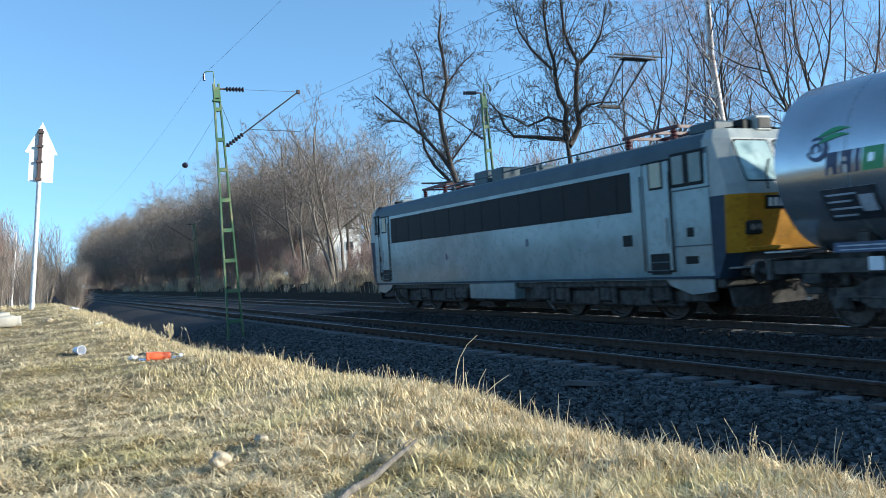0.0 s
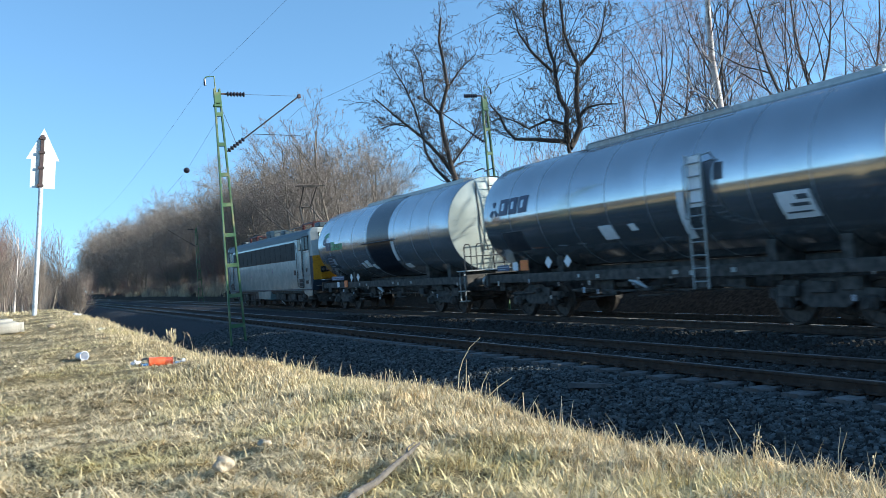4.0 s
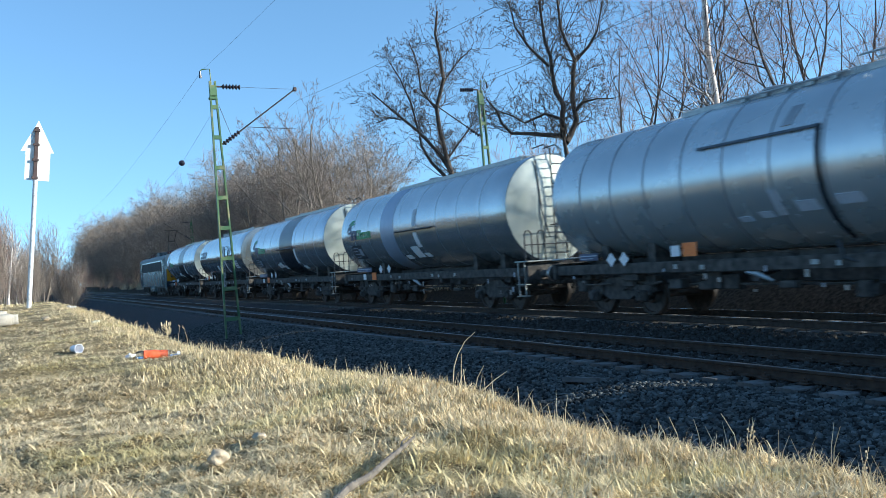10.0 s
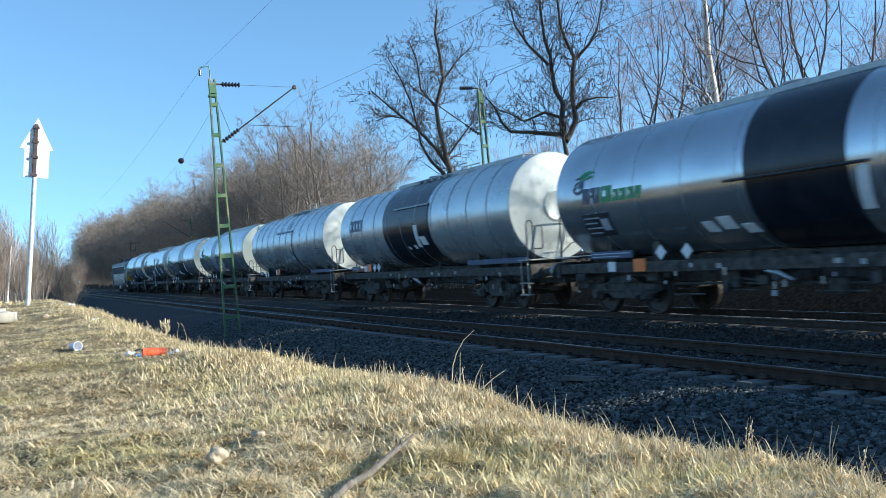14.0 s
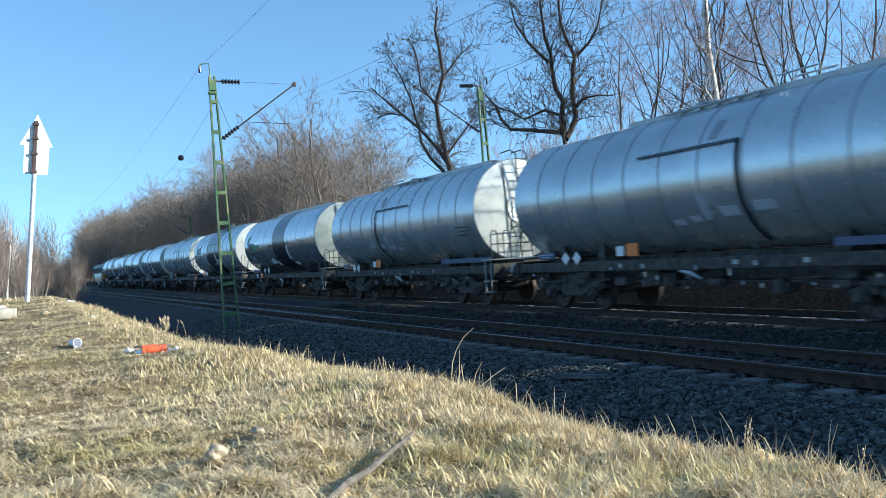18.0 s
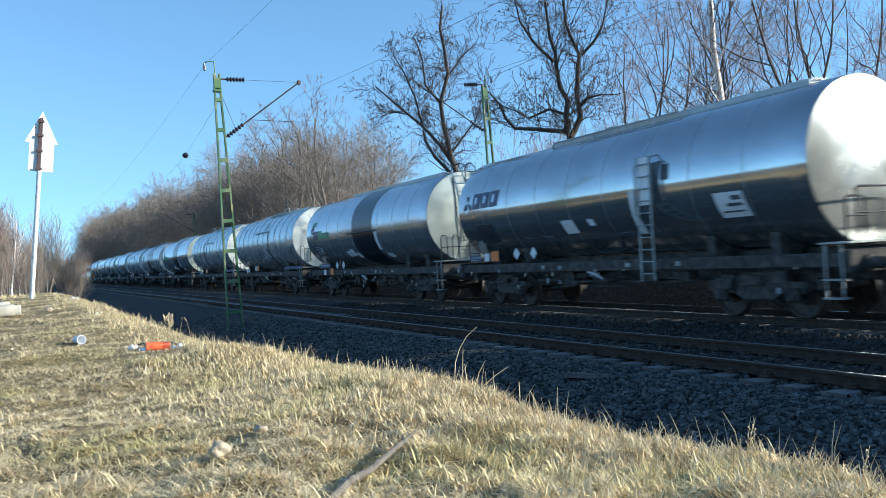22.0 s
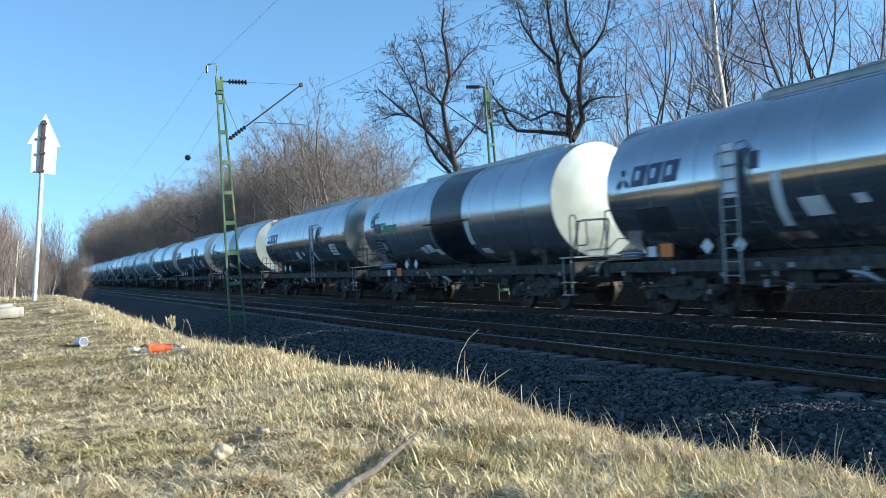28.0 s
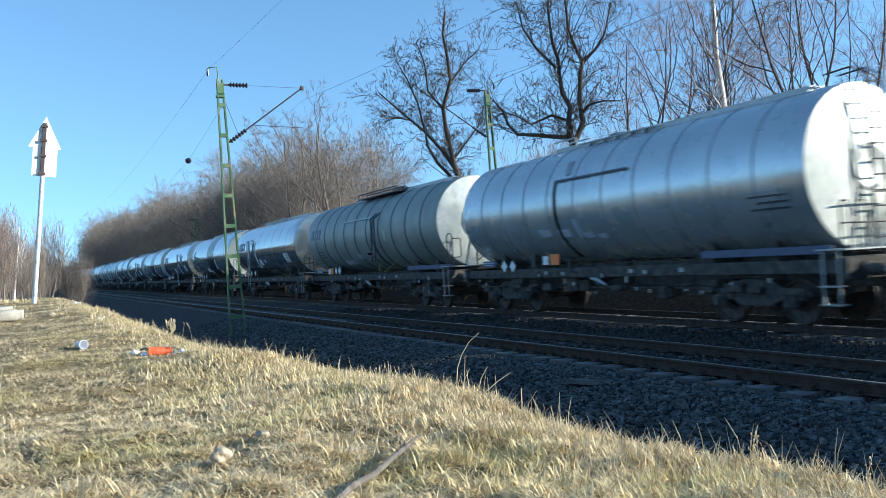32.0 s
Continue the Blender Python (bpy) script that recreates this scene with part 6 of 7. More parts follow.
            m.box((0, y + 2.2, 5.50), (0.75, 0.09, 0.09), cut=0.02)
        else:
            for x in (-0.3, 0.3):
                m.tube([(x * 1.8, y + 0.7, 4.46), (x, y - 0.8, 4.54), (x * 1.4, y + 0.55, 4.60)], 0.03, 6)
            m.box((0, y + 0.55, 4.62), (1.7, 0.06, 0.06))
        part("pantograph_arm", m, M_FRAME, panto, "raised contact arm" if q < 0 else "folded contact arm")
    for at, size in (((0.0, 2.0, 4.34), (1.0, 0.9, 0.48)), ((-0.1, 0.85, 4.32), (0.9, 0.7, 0.44)), ((0.1, -0.6, 4.24), (0.9, 0.9, 0.26)), ((-0.1, -8.2, 4.22), (1.2, 0.8, 0.24))):
        part("roof_box", Mesh().box(at, size, cut=0.04), M_LOCOROOF, L, "roof-mounted equipment box")
    m = Mesh()
    m.tube([(-0.5, 4.2, 4.34), (-0.5, 0, 4.36), (-0.5, -5.4, 4.34)], 0.022, 6)
    for y in (-3.4, -1.6, 3.9):
        m.turned([(4.08, 0.05), (4.14, 0.08), (4.18, 0.05), (4.22, 0.08), (4.26, 0.05), (4.34, 0.03)], 10, "z", (-0.5, y, 0))
    part("roof_busbar", m, M_LOCOROOF, L, "dark busbar on insulators")
    for q in (-1, 1):
        for d in (-1.95, 0.0, 1.95):
            wheelset(L, q * 5.2 + d, 0.61)
    return L


# car by car: kind and where its rear tank rim stands at the start
KINDS = {
    "swirl_black": dict(label="polished metal tank wagon with black band and green marks", length=15.97, shell_mat=M_BRIGHT, ribs=False, band=(-1.72, 0.53, M_BLACK), logo="swirl"),
    "swirl_plain_end": dict(label="polished metal tank wagon with black band and low end rails", length=15.97, shell_mat=M_BRIGHT, ribs=False, band=(-1.72, 0.53, M_BLACK), logo="swirl", rear_ladder=False),
    "swirl_blue": dict(label="polished metal tank wagon with a narrow blue-grey band", length=16.02, shell_mat=M_BRUSHED, ribs=False, band=(1.25, 2.5, M_BLUEBAND), logo="swirl"),
    "star": dict(label="mirror-bright tank wagon with a ladder on its flank", length=15.65, shell_mat=M_MIRROR, ribs=False, logo="star", rear_ladder=False, ladder_y=-2.45),
    "star_turned": dict(label="mirror-bright tank wagon with a ladder near its front", length=15.65, shell_mat=M_MIRROR, ribs=False, logo="star", rear_ladder=False, ladder_y=2.6),
    "ribbed": dict(label="satin silver ribbed tank wagon with a dark side strip", length=15.37, shell_mat=M_SATIN, ribs=True, rear_ladder=False, drip=-1.65),
    "ribbed_turned": dict(label="satin silver ribbed tank wagon with a ladder at its end", length=15.37, shell_mat=M_SATIN, ribs=True, rear_ladder=True, drip=1.4),
    "ribbed_black": dict(label="satin silver ribbed tank wagon with a broad black band", length=16.28, shell_mat=M_SATIN, ribs=True, band=(-1.55, 2.25, M_BLACK), logo="blocks", rear_ladder=False, drip=-1.65),
    "dull": dict(label="dull grey weathered ribbed tank wagon", length=16.28, shell_mat=M_DULL, ribs=True, logo="blocks", rear_ladder=False, drip=-1.28, gap=1.9),
}
# the last two wagons are unseen, added to carry the train's shadow on
ORDER = ["swirl_black", "star", "swirl_black", "swirl_blue", "ribbed", "ribbed_black", "swirl_black", "ribbed_turned", "ribbed", "swirl_black", "star", "swirl_black", "star", "swirl_plain_end", "star_turned", "dull", "ribbed_turned", "swirl_black", "star"]


def make_train():
    cars = [(locomotive(), 12.77 + 18.27 / 2, 0.61)]
    first = {}
    rear = 12.77 + 0.64
    for kind in ORDER:
        k = KINDS[kind]
        rear -= k["length"]
        middle = rear + (k["length"] - RIM_GAP) / 2 - (0.17 if kind == "dull" else 0)
        if kind in first:
            w = copy_thing(first[kind], Matrix.Identity(4))
        else:
            w = first[kind] = tank_wagon(**k)
        cars.append((w, middle, 0.46))
    return cars


TRAIN = make_train()


# ---- overhead line ----
def shed_insulator(m, a, b, r=0.085, n=6):
    """A stack of porcelain sheds from a to b."""
    a, b = Vector(a), Vector(b)
    pts, rad = [], []
    for i in range(n):
        for f, k in ((0.05, 0.45), (0.35, 1.0), (0.6, 0.95), (0.75, 0.45)):
            pts.append(a.lerp(b, (i + f) / n))
            rad.append(r * k)
    m.tube(pts, rad, 10)


def line_mast(at, side, label, lean, lift=0.0, arm_z=5.72):
    """A lattice mast of two channels joined by battens; side is +1 when its bracket reaches along +x."""
    T = thing("line_mast", label, "catenary mast", pose(*at, 0, lean, 0), "overhead line masts")
    drop = at[2] + 0.35
    top, bot = 8.25, -0.5 - drop

    def half(z):
        return 0.27 - 0.165 * (z - bot) / (top - bot)
    for s in (-1, 1):
        m = Mesh()
        vs = []
        for z in (bot, top):
            x = s * half(z)
            for a, b in ((0, -0.06), (0, 0.06), (-s * 0.05, 0.06), (-s * 0.05, 0.052), (-s * 0.008, 0.052), (-s * 0.008, -0.052), (-s * 0.05, -0.052), (-s * 0.05, -0.06)):
                vs.append((x + a, b, z))
        m.add(vs, [(i, (i + 1) % 8, 8 + (i + 1) % 8, 8 + i) for i in range(8)] + [tuple(range(8)), tuple(range(8, 16))])
        part("channel", m, M_MASTGREEN, T, smooth=0)
    z = 0.55 if drop < 0.2 else 0.05
    while z < top - 0.2:
        for y in (-0.055, 0.055):
            part("batten", Mesh().box((0, y, z), (2 * half(z) - 0.01, 0.012, 0.12), cut=0.003), M_MASTGREEN, T, smooth=0)
        z += 0.98
    for y in (-0.066, 0.066):
        part("gusset", Mesh().box((0, y, 7.95), (0.22, 0.014, 0.35), cut=0.004), M_MASTGREEN, T, "green head plate", smooth=0)
    part("footing", Mesh().box((0, 0, -0.25 - drop), (0.8, 0.6, 0.3), cut=0.03), M_SLEEPER, T, "concrete footing")
    part("clamp", Mesh().box((-side * 0.02, 0, 7.7), (0.26, 0.16, 0.10), cut=0.02), M_MASTGREEN, T, "green clamp")
    m = Mesh()
    m.tube([(-side * 0.04, 0, 8.15), (-side * 0.05, 0, 8.65), (-side * 0.30, 0, 8.63), (-side * 0.36, 0, 8.57)], 0.02, 8)
    part("top_post", m, M_MASTGREEN, T)
    m = Mesh()
    m.tube([(-side * 0.36, 0, 8.57), (-side * 0.36, 0, 8.35)], [0.03, 0.045], 8)
    part("top_insulator", m, M_INSUL, T)
    m = Mesh()
    m.tube([(side * 0.08, 0, 8.08 + lift), (side * 0.32, 0, 8.08 + lift)], 0.03, 6)
    part("tie_bracket", m, M_BRACKET, T)
    m = Mesh()
    shed_insulator(m, (side * 0.30, 0, 8.08 + lift), (side * 0.92, 0, 8.07 + lift))
    part("tie_insulator", m, M_INSUL, T, "dark ribbed insulator")
    tip = (side * 2.8, 0.2, 8.07 + lift)
    part("tie_wire", Mesh().tube([(side * 0.92, 0, 8.07 + lift), tip], 0.006, 5), M_WIRE, T)
    foot = Vector((side * 0.2, 0, 6.22 + lift))
    tv = Vector(tip)
    m = Mesh()
    m.tube([(side * 0.12, 0, 6.21 + lift), foot], 0.035, 6)
    part("strut_bracket", m, M_BRACKET, T)
    m = Mesh()
    shed_insulator(m, foot, foot.lerp(tv, 0.22), 0.08)
    part("strut_insulator", m, M_INSUL, T, "dark ribbed insulator")
    part("strut", Mesh().tube([foot.lerp(tv, 0.21), tv], 0.024, 8), M_DARKPIPE, T, "dark tubular strut")
    part("strut_clamp", Mesh().box(tip, (0.12, 0.1, 0.14), cut=0.02), M_BRACKET, T)
    reg = foot.lerp(tv, 0.3)
    m = Mesh()
    m.tube([reg, (side * 2.2, 0.1, reg.z - 0.05), (side * 2.75, 0.2, reg.z - 0.06)], 0.010, 6)
    part("registration_tube", m, M_DARKPIPE, T)
    part("steady_arm", Mesh().tube([(side * 2.3, 0.1, reg.z - 0.05), (side * 2.32, 0.1, reg.z - 0.22), (side * 3.0, 0.15, arm_z)], 0.007, 6), M_DARKPIPE, T)
    part("stay_wire", Mesh().tube([(side * 0.14, 0, 7.5 + lift), (side * 0.5, 0, 6.4 + lift)], 0.008, 4), M_WIRE, T)
    return T


line_mast((6.1, 27.2, -0.35), 1, "green lattice catenary mast with a tubular bracket arm", -1.2)
line_mast((17.3, 29.2, 0.15), -1, "green lattice catenary mast behind the train", -1.8, 0.2, 6.45)
line_mast((17.3, 94.0, -0.35), -1, "distant green lattice catenary mast at the wood edge", -0.5, 0.0, 6.90)


def wire_mesh(x, z_mast, sag, spans, r):
    """A wire that hangs from support to support along the line."""
    pts = []
    for a, b in spans:
        for i in range(21):
            f = i / 20
            pts.append((x, a + (b - a) * f, z_mast - sag * (1 - (2 * f - 1) ** 2)))
    return Mesh().tube(pts, r, 4)


def catenary(label, x_top, z_top, sag, x_low, z_low, spans):
    C = thing("overhead_line", label, "overhead wire", group="overhead wires")
    part("messenger_wire", wire_mesh(x_top, z_top, sag, spans, 0.004), M_WIRE, C, smooth=60)
    part("contact_wire", wire_mesh(x_low, z_low, 0.03, spans, 0.004), M_WIRE, C, smooth=60)
    for a, b in spans:
        for i in range(1, 8):
            f = i / 8
            u = 1 - (2 * f - 1) ** 2
            y = a + (b - a) * f
            part("dropper", Mesh().tube([(x_top, y, z_top - sag * u), (x_low, y, z_low - 0.03 * u)], 0.0025, 4), M_WIRE, C, smooth=0)
    for a, b in spans[:2]:
        part("hanger", Mesh().tube([(x_top, b, z_top), (x_low, b, z_low)], 0.003, 4), M_WIRE, C, smooth=0)


SPANS = ((-33.6, 27.4), (27.4, 92.0), (92.0, 156.0))
FAR_SPANS = ((-31.6, 29.4), (29.4, 94.2), (94.2, 158))
catenary("thin dark wires over the nearer track", 8.75, 7.37, 1.15, 9.1, 5.36, SPANS)
catenary("thin dark wires over the track of the train", 14.5, 8.1, 1.1, 14.2, 6.60, FAR_SPANS)
tagged(new("feeder_wire", wire_mesh(5.66, 8.28, 0.75, SPANS, 0.004).data("feeder_wire", M_WIRE, 60)), "thin dark feeder wire along the mast tops", "overhead wire", "overhead wires")


def ball_wire():
    m = Mesh()
    pts = [(5.95, 27.2, 7.0), (6.05, 31, 6.62), (6.2, 35.0, 6.30), (6.4, 45, 5.9), (6.6, 60, 5.6), (6.6, 92, 6.8)]
    m.tube(pts, 0.004, 5)
    W = thing("stay_wire", "thin stay wire with a round dark insulator", "overhead wire", group="overhead wires")
    part("strand", m, M_WIRE, W)
    part("ball_insulator", Mesh().turned([(-0.12, 0.001), (-0.11, 0.05), (-0.06, 0.11), (0.0, 0.13), (0.06, 0.11), (0.11, 0.05), (0.12, 0.001)], 14, "z", (6.2, 35.0, 6.30), caps=False), M_INSUL, W)


ball_wire()


# ---- the sign on the bank ----
def sign():
    S = thing("lineside_sign", "back of a white house-shaped sign on a leaning pale pole", "sign", pose(0.13, 15.5, ground_z(0.16, 15.5) - 0.1, 0, 5.7, 0))
    part("pole", Mesh().tube([(0, 0, 0), (0, 0, 2.24)], 0.037, 12), M_POLE, S, "pale painted steel pole")
    part("board", Mesh().plate([(-0.17, 2.24), (0.21, 2.24), (0.21, 2.74), (-0.17, 2.74)], "y", 0.055, 0.065), M_SIGNWHITE, S, "white sheet-metal board", smooth=0)
    part("pointed_top", Mesh().plate([(-0.245, 2.72), (0.265, 2.72), (0.01, 3.26)], "y", 0.056, 0.068), M_SIGNWHITE, S, "white triangular sheet", smooth=0)
    part("back_channel", Mesh().box((-0.01, 0.034, 2.68), (0.06, 0.042, 0.92), cut=0.006), M_BRACKET, S, "dark rusted channel", smooth=0)
    for z in (2.28, 2.58, 2.84, 3.08):
        part("clip", Mesh().box((-0.012, 0.006, z), (0.10, 0.018, 0.045), cut=0.006), M_BRACKET, S, smooth=0)


sign()


# ---- small things on the bank ----
def litter():
    x, y = 0.77, 5.58
    z = ground_z(x, y) + 0.026
    B = thing("plastic_bottle", "crushed clear plastic bottle with an orange-red label lying in grass", "bottle", pose(x, y, z, 0, 3, -4))
    B.scale = (0.8, 0.68, 0.68)
    part("bottle_body", Mesh().turned([(-0.17, 0.001), (-0.17, 0.028), (-0.15, 0.038), (-0.05, 0.036), (0.05, 0.04), (0.09, 0.036), (0.125, 0.016), (0.15, 0.014)], 16, "x", caps=False), M_BOTTLE, B)
    part("label", Mesh().turned([(-0.11, 0.037), (-0.108, 0.043), (-0.07, 0.040), (-0.03, 0.045), (0.01, 0.038), (0.05, 0.036), (0.07, 0.033), (0.072, 0.030)], 16, "x", caps=False), M_LABEL, B, "orange-red label")
    part("cap", Mesh().turned([(0.142, 0.001), (0.142, 0.018), (0.165, 0.018), (0.168, 0.001)], 14, "x", caps=False), M_CUP, B, "white screw cap")
    x, y = 0.36, 6.62
    C = thing("plastic_cup", "white plastic cup lying in the grass", "cup", pose(x, y, ground_z(x, y) + 0.034, -12, 0, -62))
    C.scale = (0.65, 0.65, 0.65)
    part("cup_wall", Mesh().turned([(-0.10, 0.001), (-0.10, 0.034), (-0.095, 0.036), (0.02, 0.050), (0.022, 0.055), (0.028, 0.055), (0.028, 0.049), (0.02, 0.047), (-0.092, 0.033), (-0.094, 0.001)], 20, "x", caps=False), M_CUP, C)
    rg = random.Random(4)
    for name, x, y, s, mat, label, cat in (("stone", 0.43, 2.19, (0.05, 0.045, 0.038), M_ROCK, "pale rounded stone in dry grass", "stone"), ("stone", 0.60, 2.42, (0.04, 0.04, 0.022), M_ROCK, "small pale stone in dry grass", "stone"), ("concrete_block", -0.27, 10.7, (0.48, 0.40, 0.21), M_BLOCK, "weathered pale concrete block on the bank", "block"),
                                           ("paper_scrap", 0.74, 10.0, (0.09, 0.06, 0.04), M_CREAM, "crumpled cream paper scrap in the grass", "litter"), ("paper_scrap", 0.70, 13.9, (0.10, 0.07, 0.05), M_CUP, "crumpled white paper scrap on the bank edge", "litter"), ("stone", 0.28, 11.0, (0.09, 0.07, 0.05), M_ROCK, "pale stone on the bank", "stone"),
                                           ("paper_scrap", 0.62, 5.75, (0.05, 0.04, 0.03), M_CUP, "tiny white scrap beside a bottle", "litter")):
        bm = bmesh.new()
        if name == "concrete_block":
            bmesh.ops.create_cube(bm, size=1)
            bmesh.ops.bevel(bm, geom=bm.edges[:], offset=0.24, segments=3, affect="EDGES")
            bmesh.ops.subdivide_edges(bm, edges=bm.edges[:], cuts=2, use_grid_fill=True)
            j = 0.05
        else:
            bmesh.ops.create_icosphere(bm, subdivisions=3, radius=0.5)
            j = 0.28 if name == "stone" else 0.5
        o = rg.random() * 50
        for v in bm.verts:
            v.co += v.co.normalized() * j * noise.noise(v.co * 2.6 + Vector((o, o, o)))
            v.co = Vector((v.co.x * s[0], v.co.y * s[1], v.co.z * s[2]))
        me = bpy.data.meshes.new(name)
        bm.to_mesh(me)
        bm.free()
        me.materials.append(mat)
        me.shade_smooth()
        ob = new(name, me)
        ob.matrix_basis = pose(x, y, ground_z(x, y) + s[2] * (0.42 if s[2] < 0.1 else 0.36) + (0.015 if y < 2.3 else 0.005 if y < 3 else 0), 0, 0, rg.uniform(0, 40))
        tagged(ob, label, cat)


litter()


def slab():
    m = Mesh().plate([(-0.34, -0.11), (-0.30, 0.12), (0.05, 0.14), (0.33, 0.09), (0.36, -0.08), (0.0, -0.13)], "z", -0.02, 0.045)
    ob = new("broken_slab", m.data("broken_slab", M_SLEEPER, 0))
    ob.matrix_basis = pose(7.02, 9.6, bed_z(7.02) + 0.05, -6, 4, -38)
    tagged(ob, "broken pale concrete slab lying on the ballast", "concrete fragment")


slab()


def stick():
    pts = [(0.46, 1.56, 0.012), (0.63, 1.77, 0.02), (0.72, 1.87, 0.026), (0.80, 1.94, 0.03), (0.88, 2.02, 0.034), (0.93, 2.07, 0.03)]
    S = thing("fallen_stick", "weathered grey stick lying in the dry grass", "stick")
    part("shaft", Mesh().tube([(x, y, ground_z(x, y) + z + 0.008) for x, y, z in pts], [0.0085, 0.009, 0.0085, 0.0075, 0.006, 0.003], 10), M_HOSE, S)
    part("side_twig", Mesh().tube([(0.86, 2.01, ground_z(0.86, 2.01) + 0.03), (0.89, 2.06, ground_z(0.89, 2.06) + 0.035), (0.93, 2.10, ground_z(0.93, 2.1) + 0.04)], [0.003, 0.0025, 0.0015], 6), M_HOSE, S, "thin side twig")


stick()


def stalks():
    rg = random.Random(9)
    vs = Mesh()
    spots = [(1.56, 2.35, 0.10), (1.58, 2.25, 0.12), (1.56, 2.2, 0.11), (1.6, 1.75, 0.09), (1.6, 1.5, 0.12), (1.58, 1.38, 0.09), (1.62, 1.25, 0.12), (1.6, 1.12, 0.10), (1.5, 6.4, 0.18), (1.46, 6.6, 0.16), (1.36, 7.3, 0.12)]
    for i in range(170):
        y = 0.9 + 9 * rg.random() ** 1.6
        spots.append((edge(y) - 0.02 + rg.gauss(0, 0.06), y, rg.uniform(0.05, 0.11)))
    for x, y, h in [(edge(y) - 0.02 + 0.3 * (x - 1.6), y, h) for x, y, h in spots[:11]] + spots[11:]:
        a, l = rg.uniform(0, 6.28), rg.uniform(0.05, 0.5) * h
        z = ground_z(x, y)
        p = [(x, y, z), (x + l * 0.3 * math.cos(a), y + l * 0.3 * math.sin(a), z + h * 0.55), (x + l * math.cos(a), y + l * math.sin(a), z + h)]
        vs.tube(p, [0.002, 0.0014, 0.0006], 4)
        if h > 0.15:
            for k in range(2):
                q = Vector(p[2]) - Vector((0, 0, 0.012 * k))
                b = a + rg.uniform(-1.2, 1.2)
                vs.tube([q, q + Vector((0.014 * math.cos(b), 0.014 * math.sin(b), 0.016))], [0.001, 0.002], 3)
    # bent stalks that stand out over the ballast: root along the brink, then steps sideways and up
    for y, steps in ((2.98, ((0, 0), (0.012, 0.10), (0.03, 0.15), (0.062, 0.20), (0.106, 0.236))), (2.95, ((0.02, 0), (0.024, 0.08), (0.03, 0.16))), (2.81, ((0, 0), (0.018, 0.07), (0.045, 0.115))), (2.75, ((0, 0.03), (0.05, 0.07), (0.10, 0.10))),
                     (2.87, ((0, 0), (-0.002, 0.05), (-0.005, 0.10))), (2.50, ((0, 0), (0.002, 0.05), (0.002, 0.10))), (2.30, ((0, 0), (-0.005, 0.05), (-0.012, 0.085)))):
        x, z = edge(y) - 0.01, ground_z(edge(y), y)
        vs.tube([(x + 0.89 * a, y - 0.45 * a, z + b) for a, b in steps], [0.0022 - 0.0002 * i for i in range(len(steps) - 1)] + [0.0012], 5)
    ob = new("dry_stalks", vs.data("dry_stalks", M_STALK, 0))
    tagged(ob, "tall dry grass stalks along the brink of the bank", "grass stalks", kind="stuff")
    # dried branching weeds
    for x, y in ((1.56, 1.50), (1.57, 1.20)):
        z = ground_z(x, y)
        m = Mesh()
        m.tube([(x, y, z), (x + 0.006, y - 0.004, z + 0.05), (x + 0.018, y - 0.01, z + 0.095)], [0.0016, 0.0012, 0.0006], 5)
        for i in range(11):
            a, f = rg.uniform(0, 6.28), rg.uniform(0.3, 1.0)
            q = Vector((x + 0.018 * f * f, y - 0.01 * f * f, z + 0.095 * f))
            e = q + Vector((0.011 * math.cos(a), 0.011 * math.sin(a), 0.008))
            m.tube([q, e], [0.0006, 0.0008], 3)
            m.tube([e, e + Vector((0.002, 0.001, 0.004))], [0.0022, 0.0016], 4)
        tagged(new("dried_weed", m.data("dried_weed", M_STALK, 0)), "dead seeding weed at the brink of the bank", "weed")
    x, y = 1.09, 7.35
    z = ground_z(x, y)
    m = Mesh()
    m.tube([(x, y, z), (x + 0.01, y, z + 0.06), (x - 0.01, y, z + 0.14)], [0.005, 0.004, 0.002], 5)
    for i in range(16):
        a, f = rg.uniform(0, 6.28), rg.uniform(0.02, 0.12)
        m.tube([(x, y, z + f), (x + 0.03 * math.cos(a), y + 0.03 * math.sin(a), z + f + 0.025), (x + 0.04 * math.cos(a), y + 0.04 * math.sin(a), z + f + 0.05)], [0.002, 0.003, 0.004], 4)
    tagged(new("dried_weed", m.data("dried_weed", M_STALK, 0)), "dead branching weed at the edge of the bank", "weed")


stalks()


# ---- white building behind the wood ----
def building():
    B = thing("house", "white rendered building glimpsed behind bare trees", "house", pose(35.4, 107, 0))
    part("wall", Mesh().box((3.1, 4.5, 4.9), (6.2, 9, 9.8), cut=0.02), M_WALL, B, "white rendered wall", smooth=0)
    part("roof", Mesh().plate([(-0.5, 9.7), (6.7, 9.7), (3.1, 11.6)], "y", -0.4, 9.4), M_ROOFTILE, B, "low gabled roof", smooth=0)
    for k in range(3):
        for j in range(2):
            w = part("window", Mesh().box((1.6 + 3.0 * j, -0.01, 2.0 + 2.9 * k), (1.3, 0.08, 1.4), cut=0.01), M_SIGNWHITE, B, smooth=0)
            part("pane", Mesh().box((1.6 + 3.0 * j, -0.055, 2.0 + 2.9 * k), (1.1, 0.02, 1.2)), M_WINDOW, w, smooth=0)
        for j in range(2):
            w = part("window", Mesh().box((-0.01, 2.4 + 3.8 * j, 2.0 + 2.9 * k), (0.08, 1.3, 1.4), cut=0.01), M_SIGNWHITE, B, smooth=0)
            part("pane", Mesh().box((-0.055, 2.4 + 3.8 * j, 2.0 + 2.9 * k), (0.02, 1.1, 1.2)), M_WINDOW, w, smooth=0)


building()


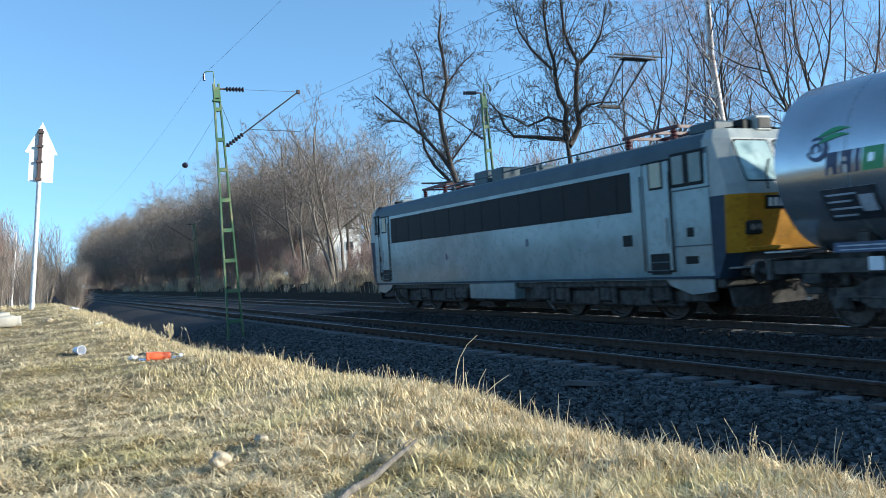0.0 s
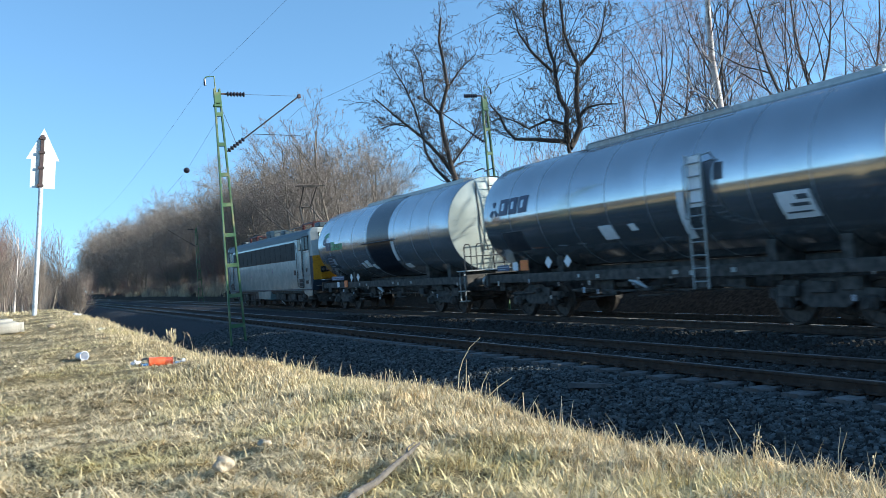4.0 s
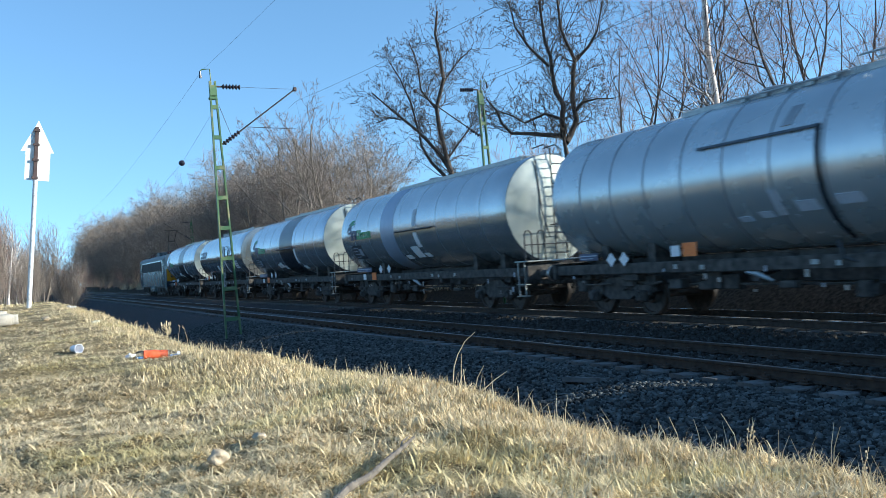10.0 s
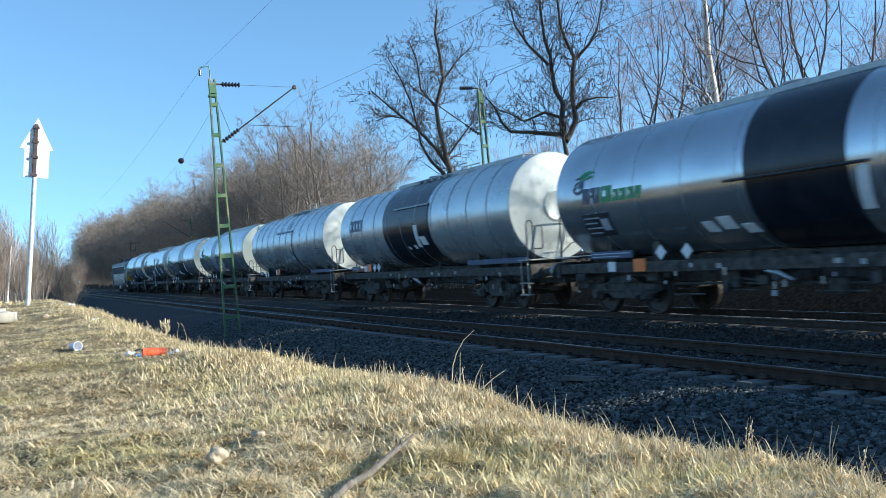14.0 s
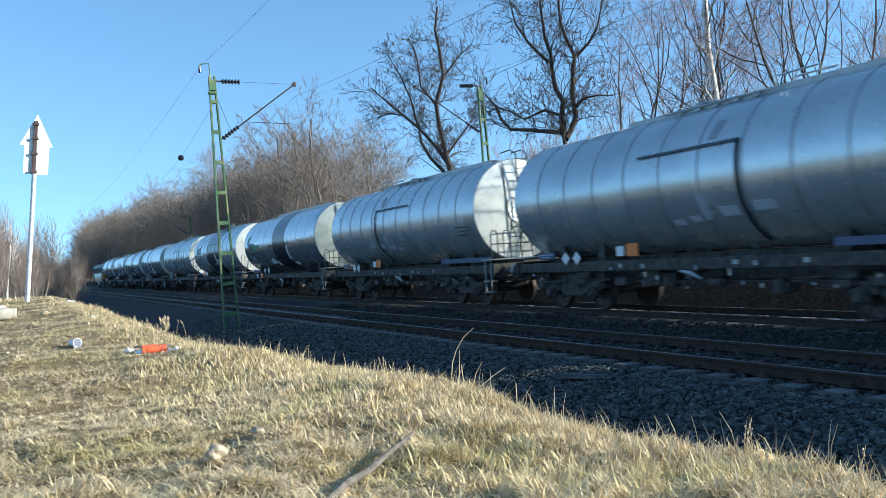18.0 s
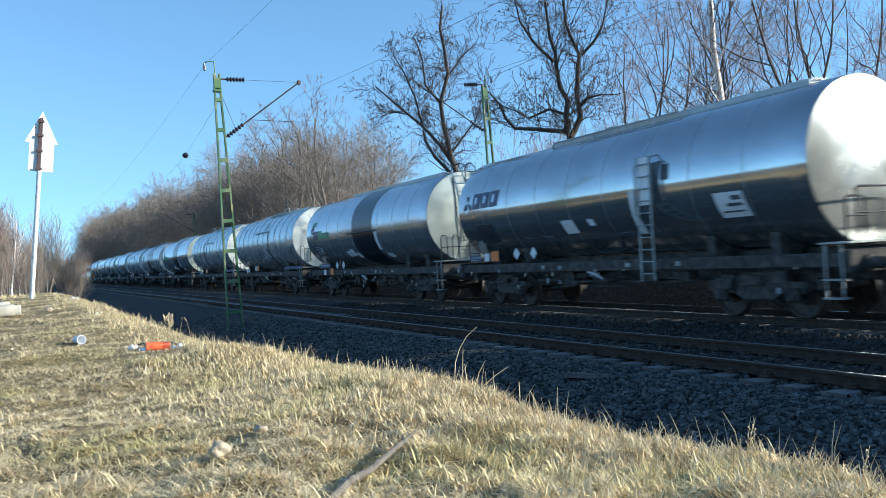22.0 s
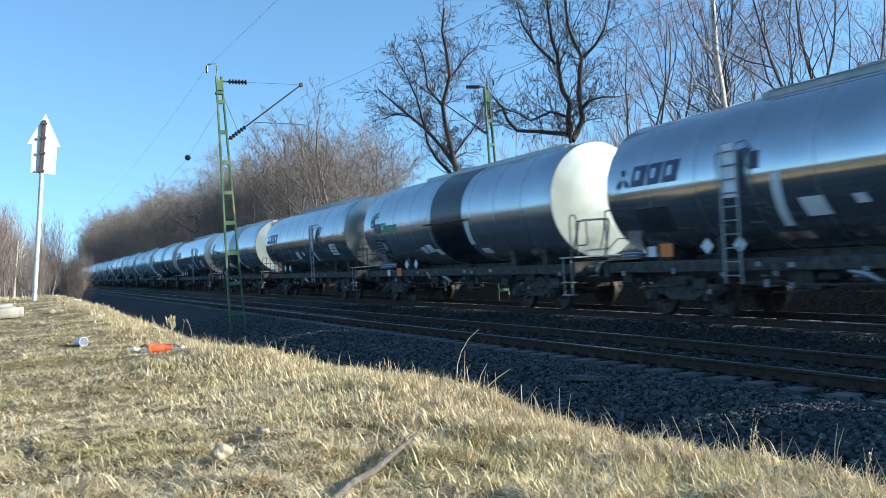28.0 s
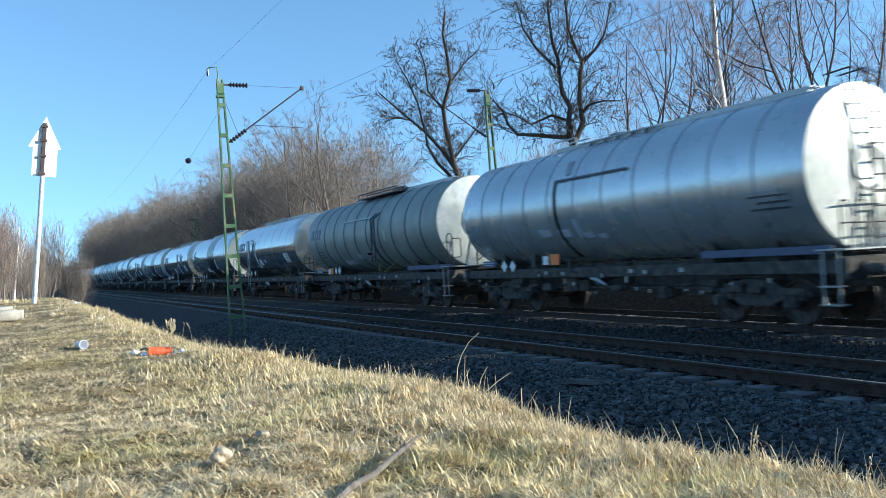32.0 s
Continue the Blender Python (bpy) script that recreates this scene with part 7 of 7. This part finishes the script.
# ---- sleepers, piece by piece ----
def lay_sleepers():
    me = sleeper_mesh()
    rg = random.Random(2)
    chair = Mesh()
    for s in (-0.755, 0.755):
        chair.box((s, 0, -0.142), (0.34, 0.16, 0.02), cut=0.004)
        for q in (-1, 1):
            chair.box((s + q * 0.10, 0, -0.118), (0.07, 0.11, 0.045), cut=0.01)
            chair.tube([(s + q * 0.12, 0, -0.14), (s + q * 0.12, 0, -0.07)], 0.014, 6)
    chair_me = chair.data("rail_fastening", M_RAIL, 0)
    for base, y0 in ((near_track, 0.0), (far_track, 0.25)):
        for i in range(145):
            y = -2 + y0 + 0.6 * i
            s = part("sleeper", me, None, base, at=(rg.uniform(-0.02, 0.02), y + rg.uniform(-0.02, 0.02), rg.uniform(-0.006, 0.004)))
            s.rotation_euler = (0, 0, radians(rg.uniform(-0.5, 0.5)))
            if i < 75 and base is near_track:
                part("rail_fastening", chair_me, None, s)
        v = np.array([p.co[:] for p in me.vertices])
        f = [tuple(p.vertices) for p in me.polygons]
        vs, fs, k = [], [], 0
        for y in [-2.6 - 0.6 * i for i in range(60)] + [-2 + 87 + 0.6 * i for i in range(330)]:
            vs += [(a, b + y + y0, c) for a, b, c in v]
            fs += [tuple(q + k for q in g) for g in f]
            k += len(v)
        m = bpy.data.meshes.new("far_sleepers")
        m.from_pydata(vs, [], fs)
        m.materials.append(M_SLEEPER)
        tagged(part("far_sleepers", m, None, base), kind="stuff")


lay_sleepers()


# ---- what moves ----
def motions():
    step = 1 / 15
    times = [round(i * 0.5, 2) for i in range(65)]
    fine = [i * step for i in range(int(32 / step) + 1)]
    far = {t: run_distance(t) for t in times}
    turn = np.interp(fine, times, [far[t] for t in times])
    for car, y, r in TRAIN:
        walk(car, [(t, pose(FAR_X, y + far[t], 0)) for t in times])
        for w in [o for o in car.children if o.name.startswith("wheelset")]:
            x0, y0, z0 = w.location
            spin = random.Random(w.name).uniform(0, 360)
            walk(w, [(t, pose(x0, y0, z0, spin - math.degrees(d / r))) for t, d in zip(fine, turn)])


motions()
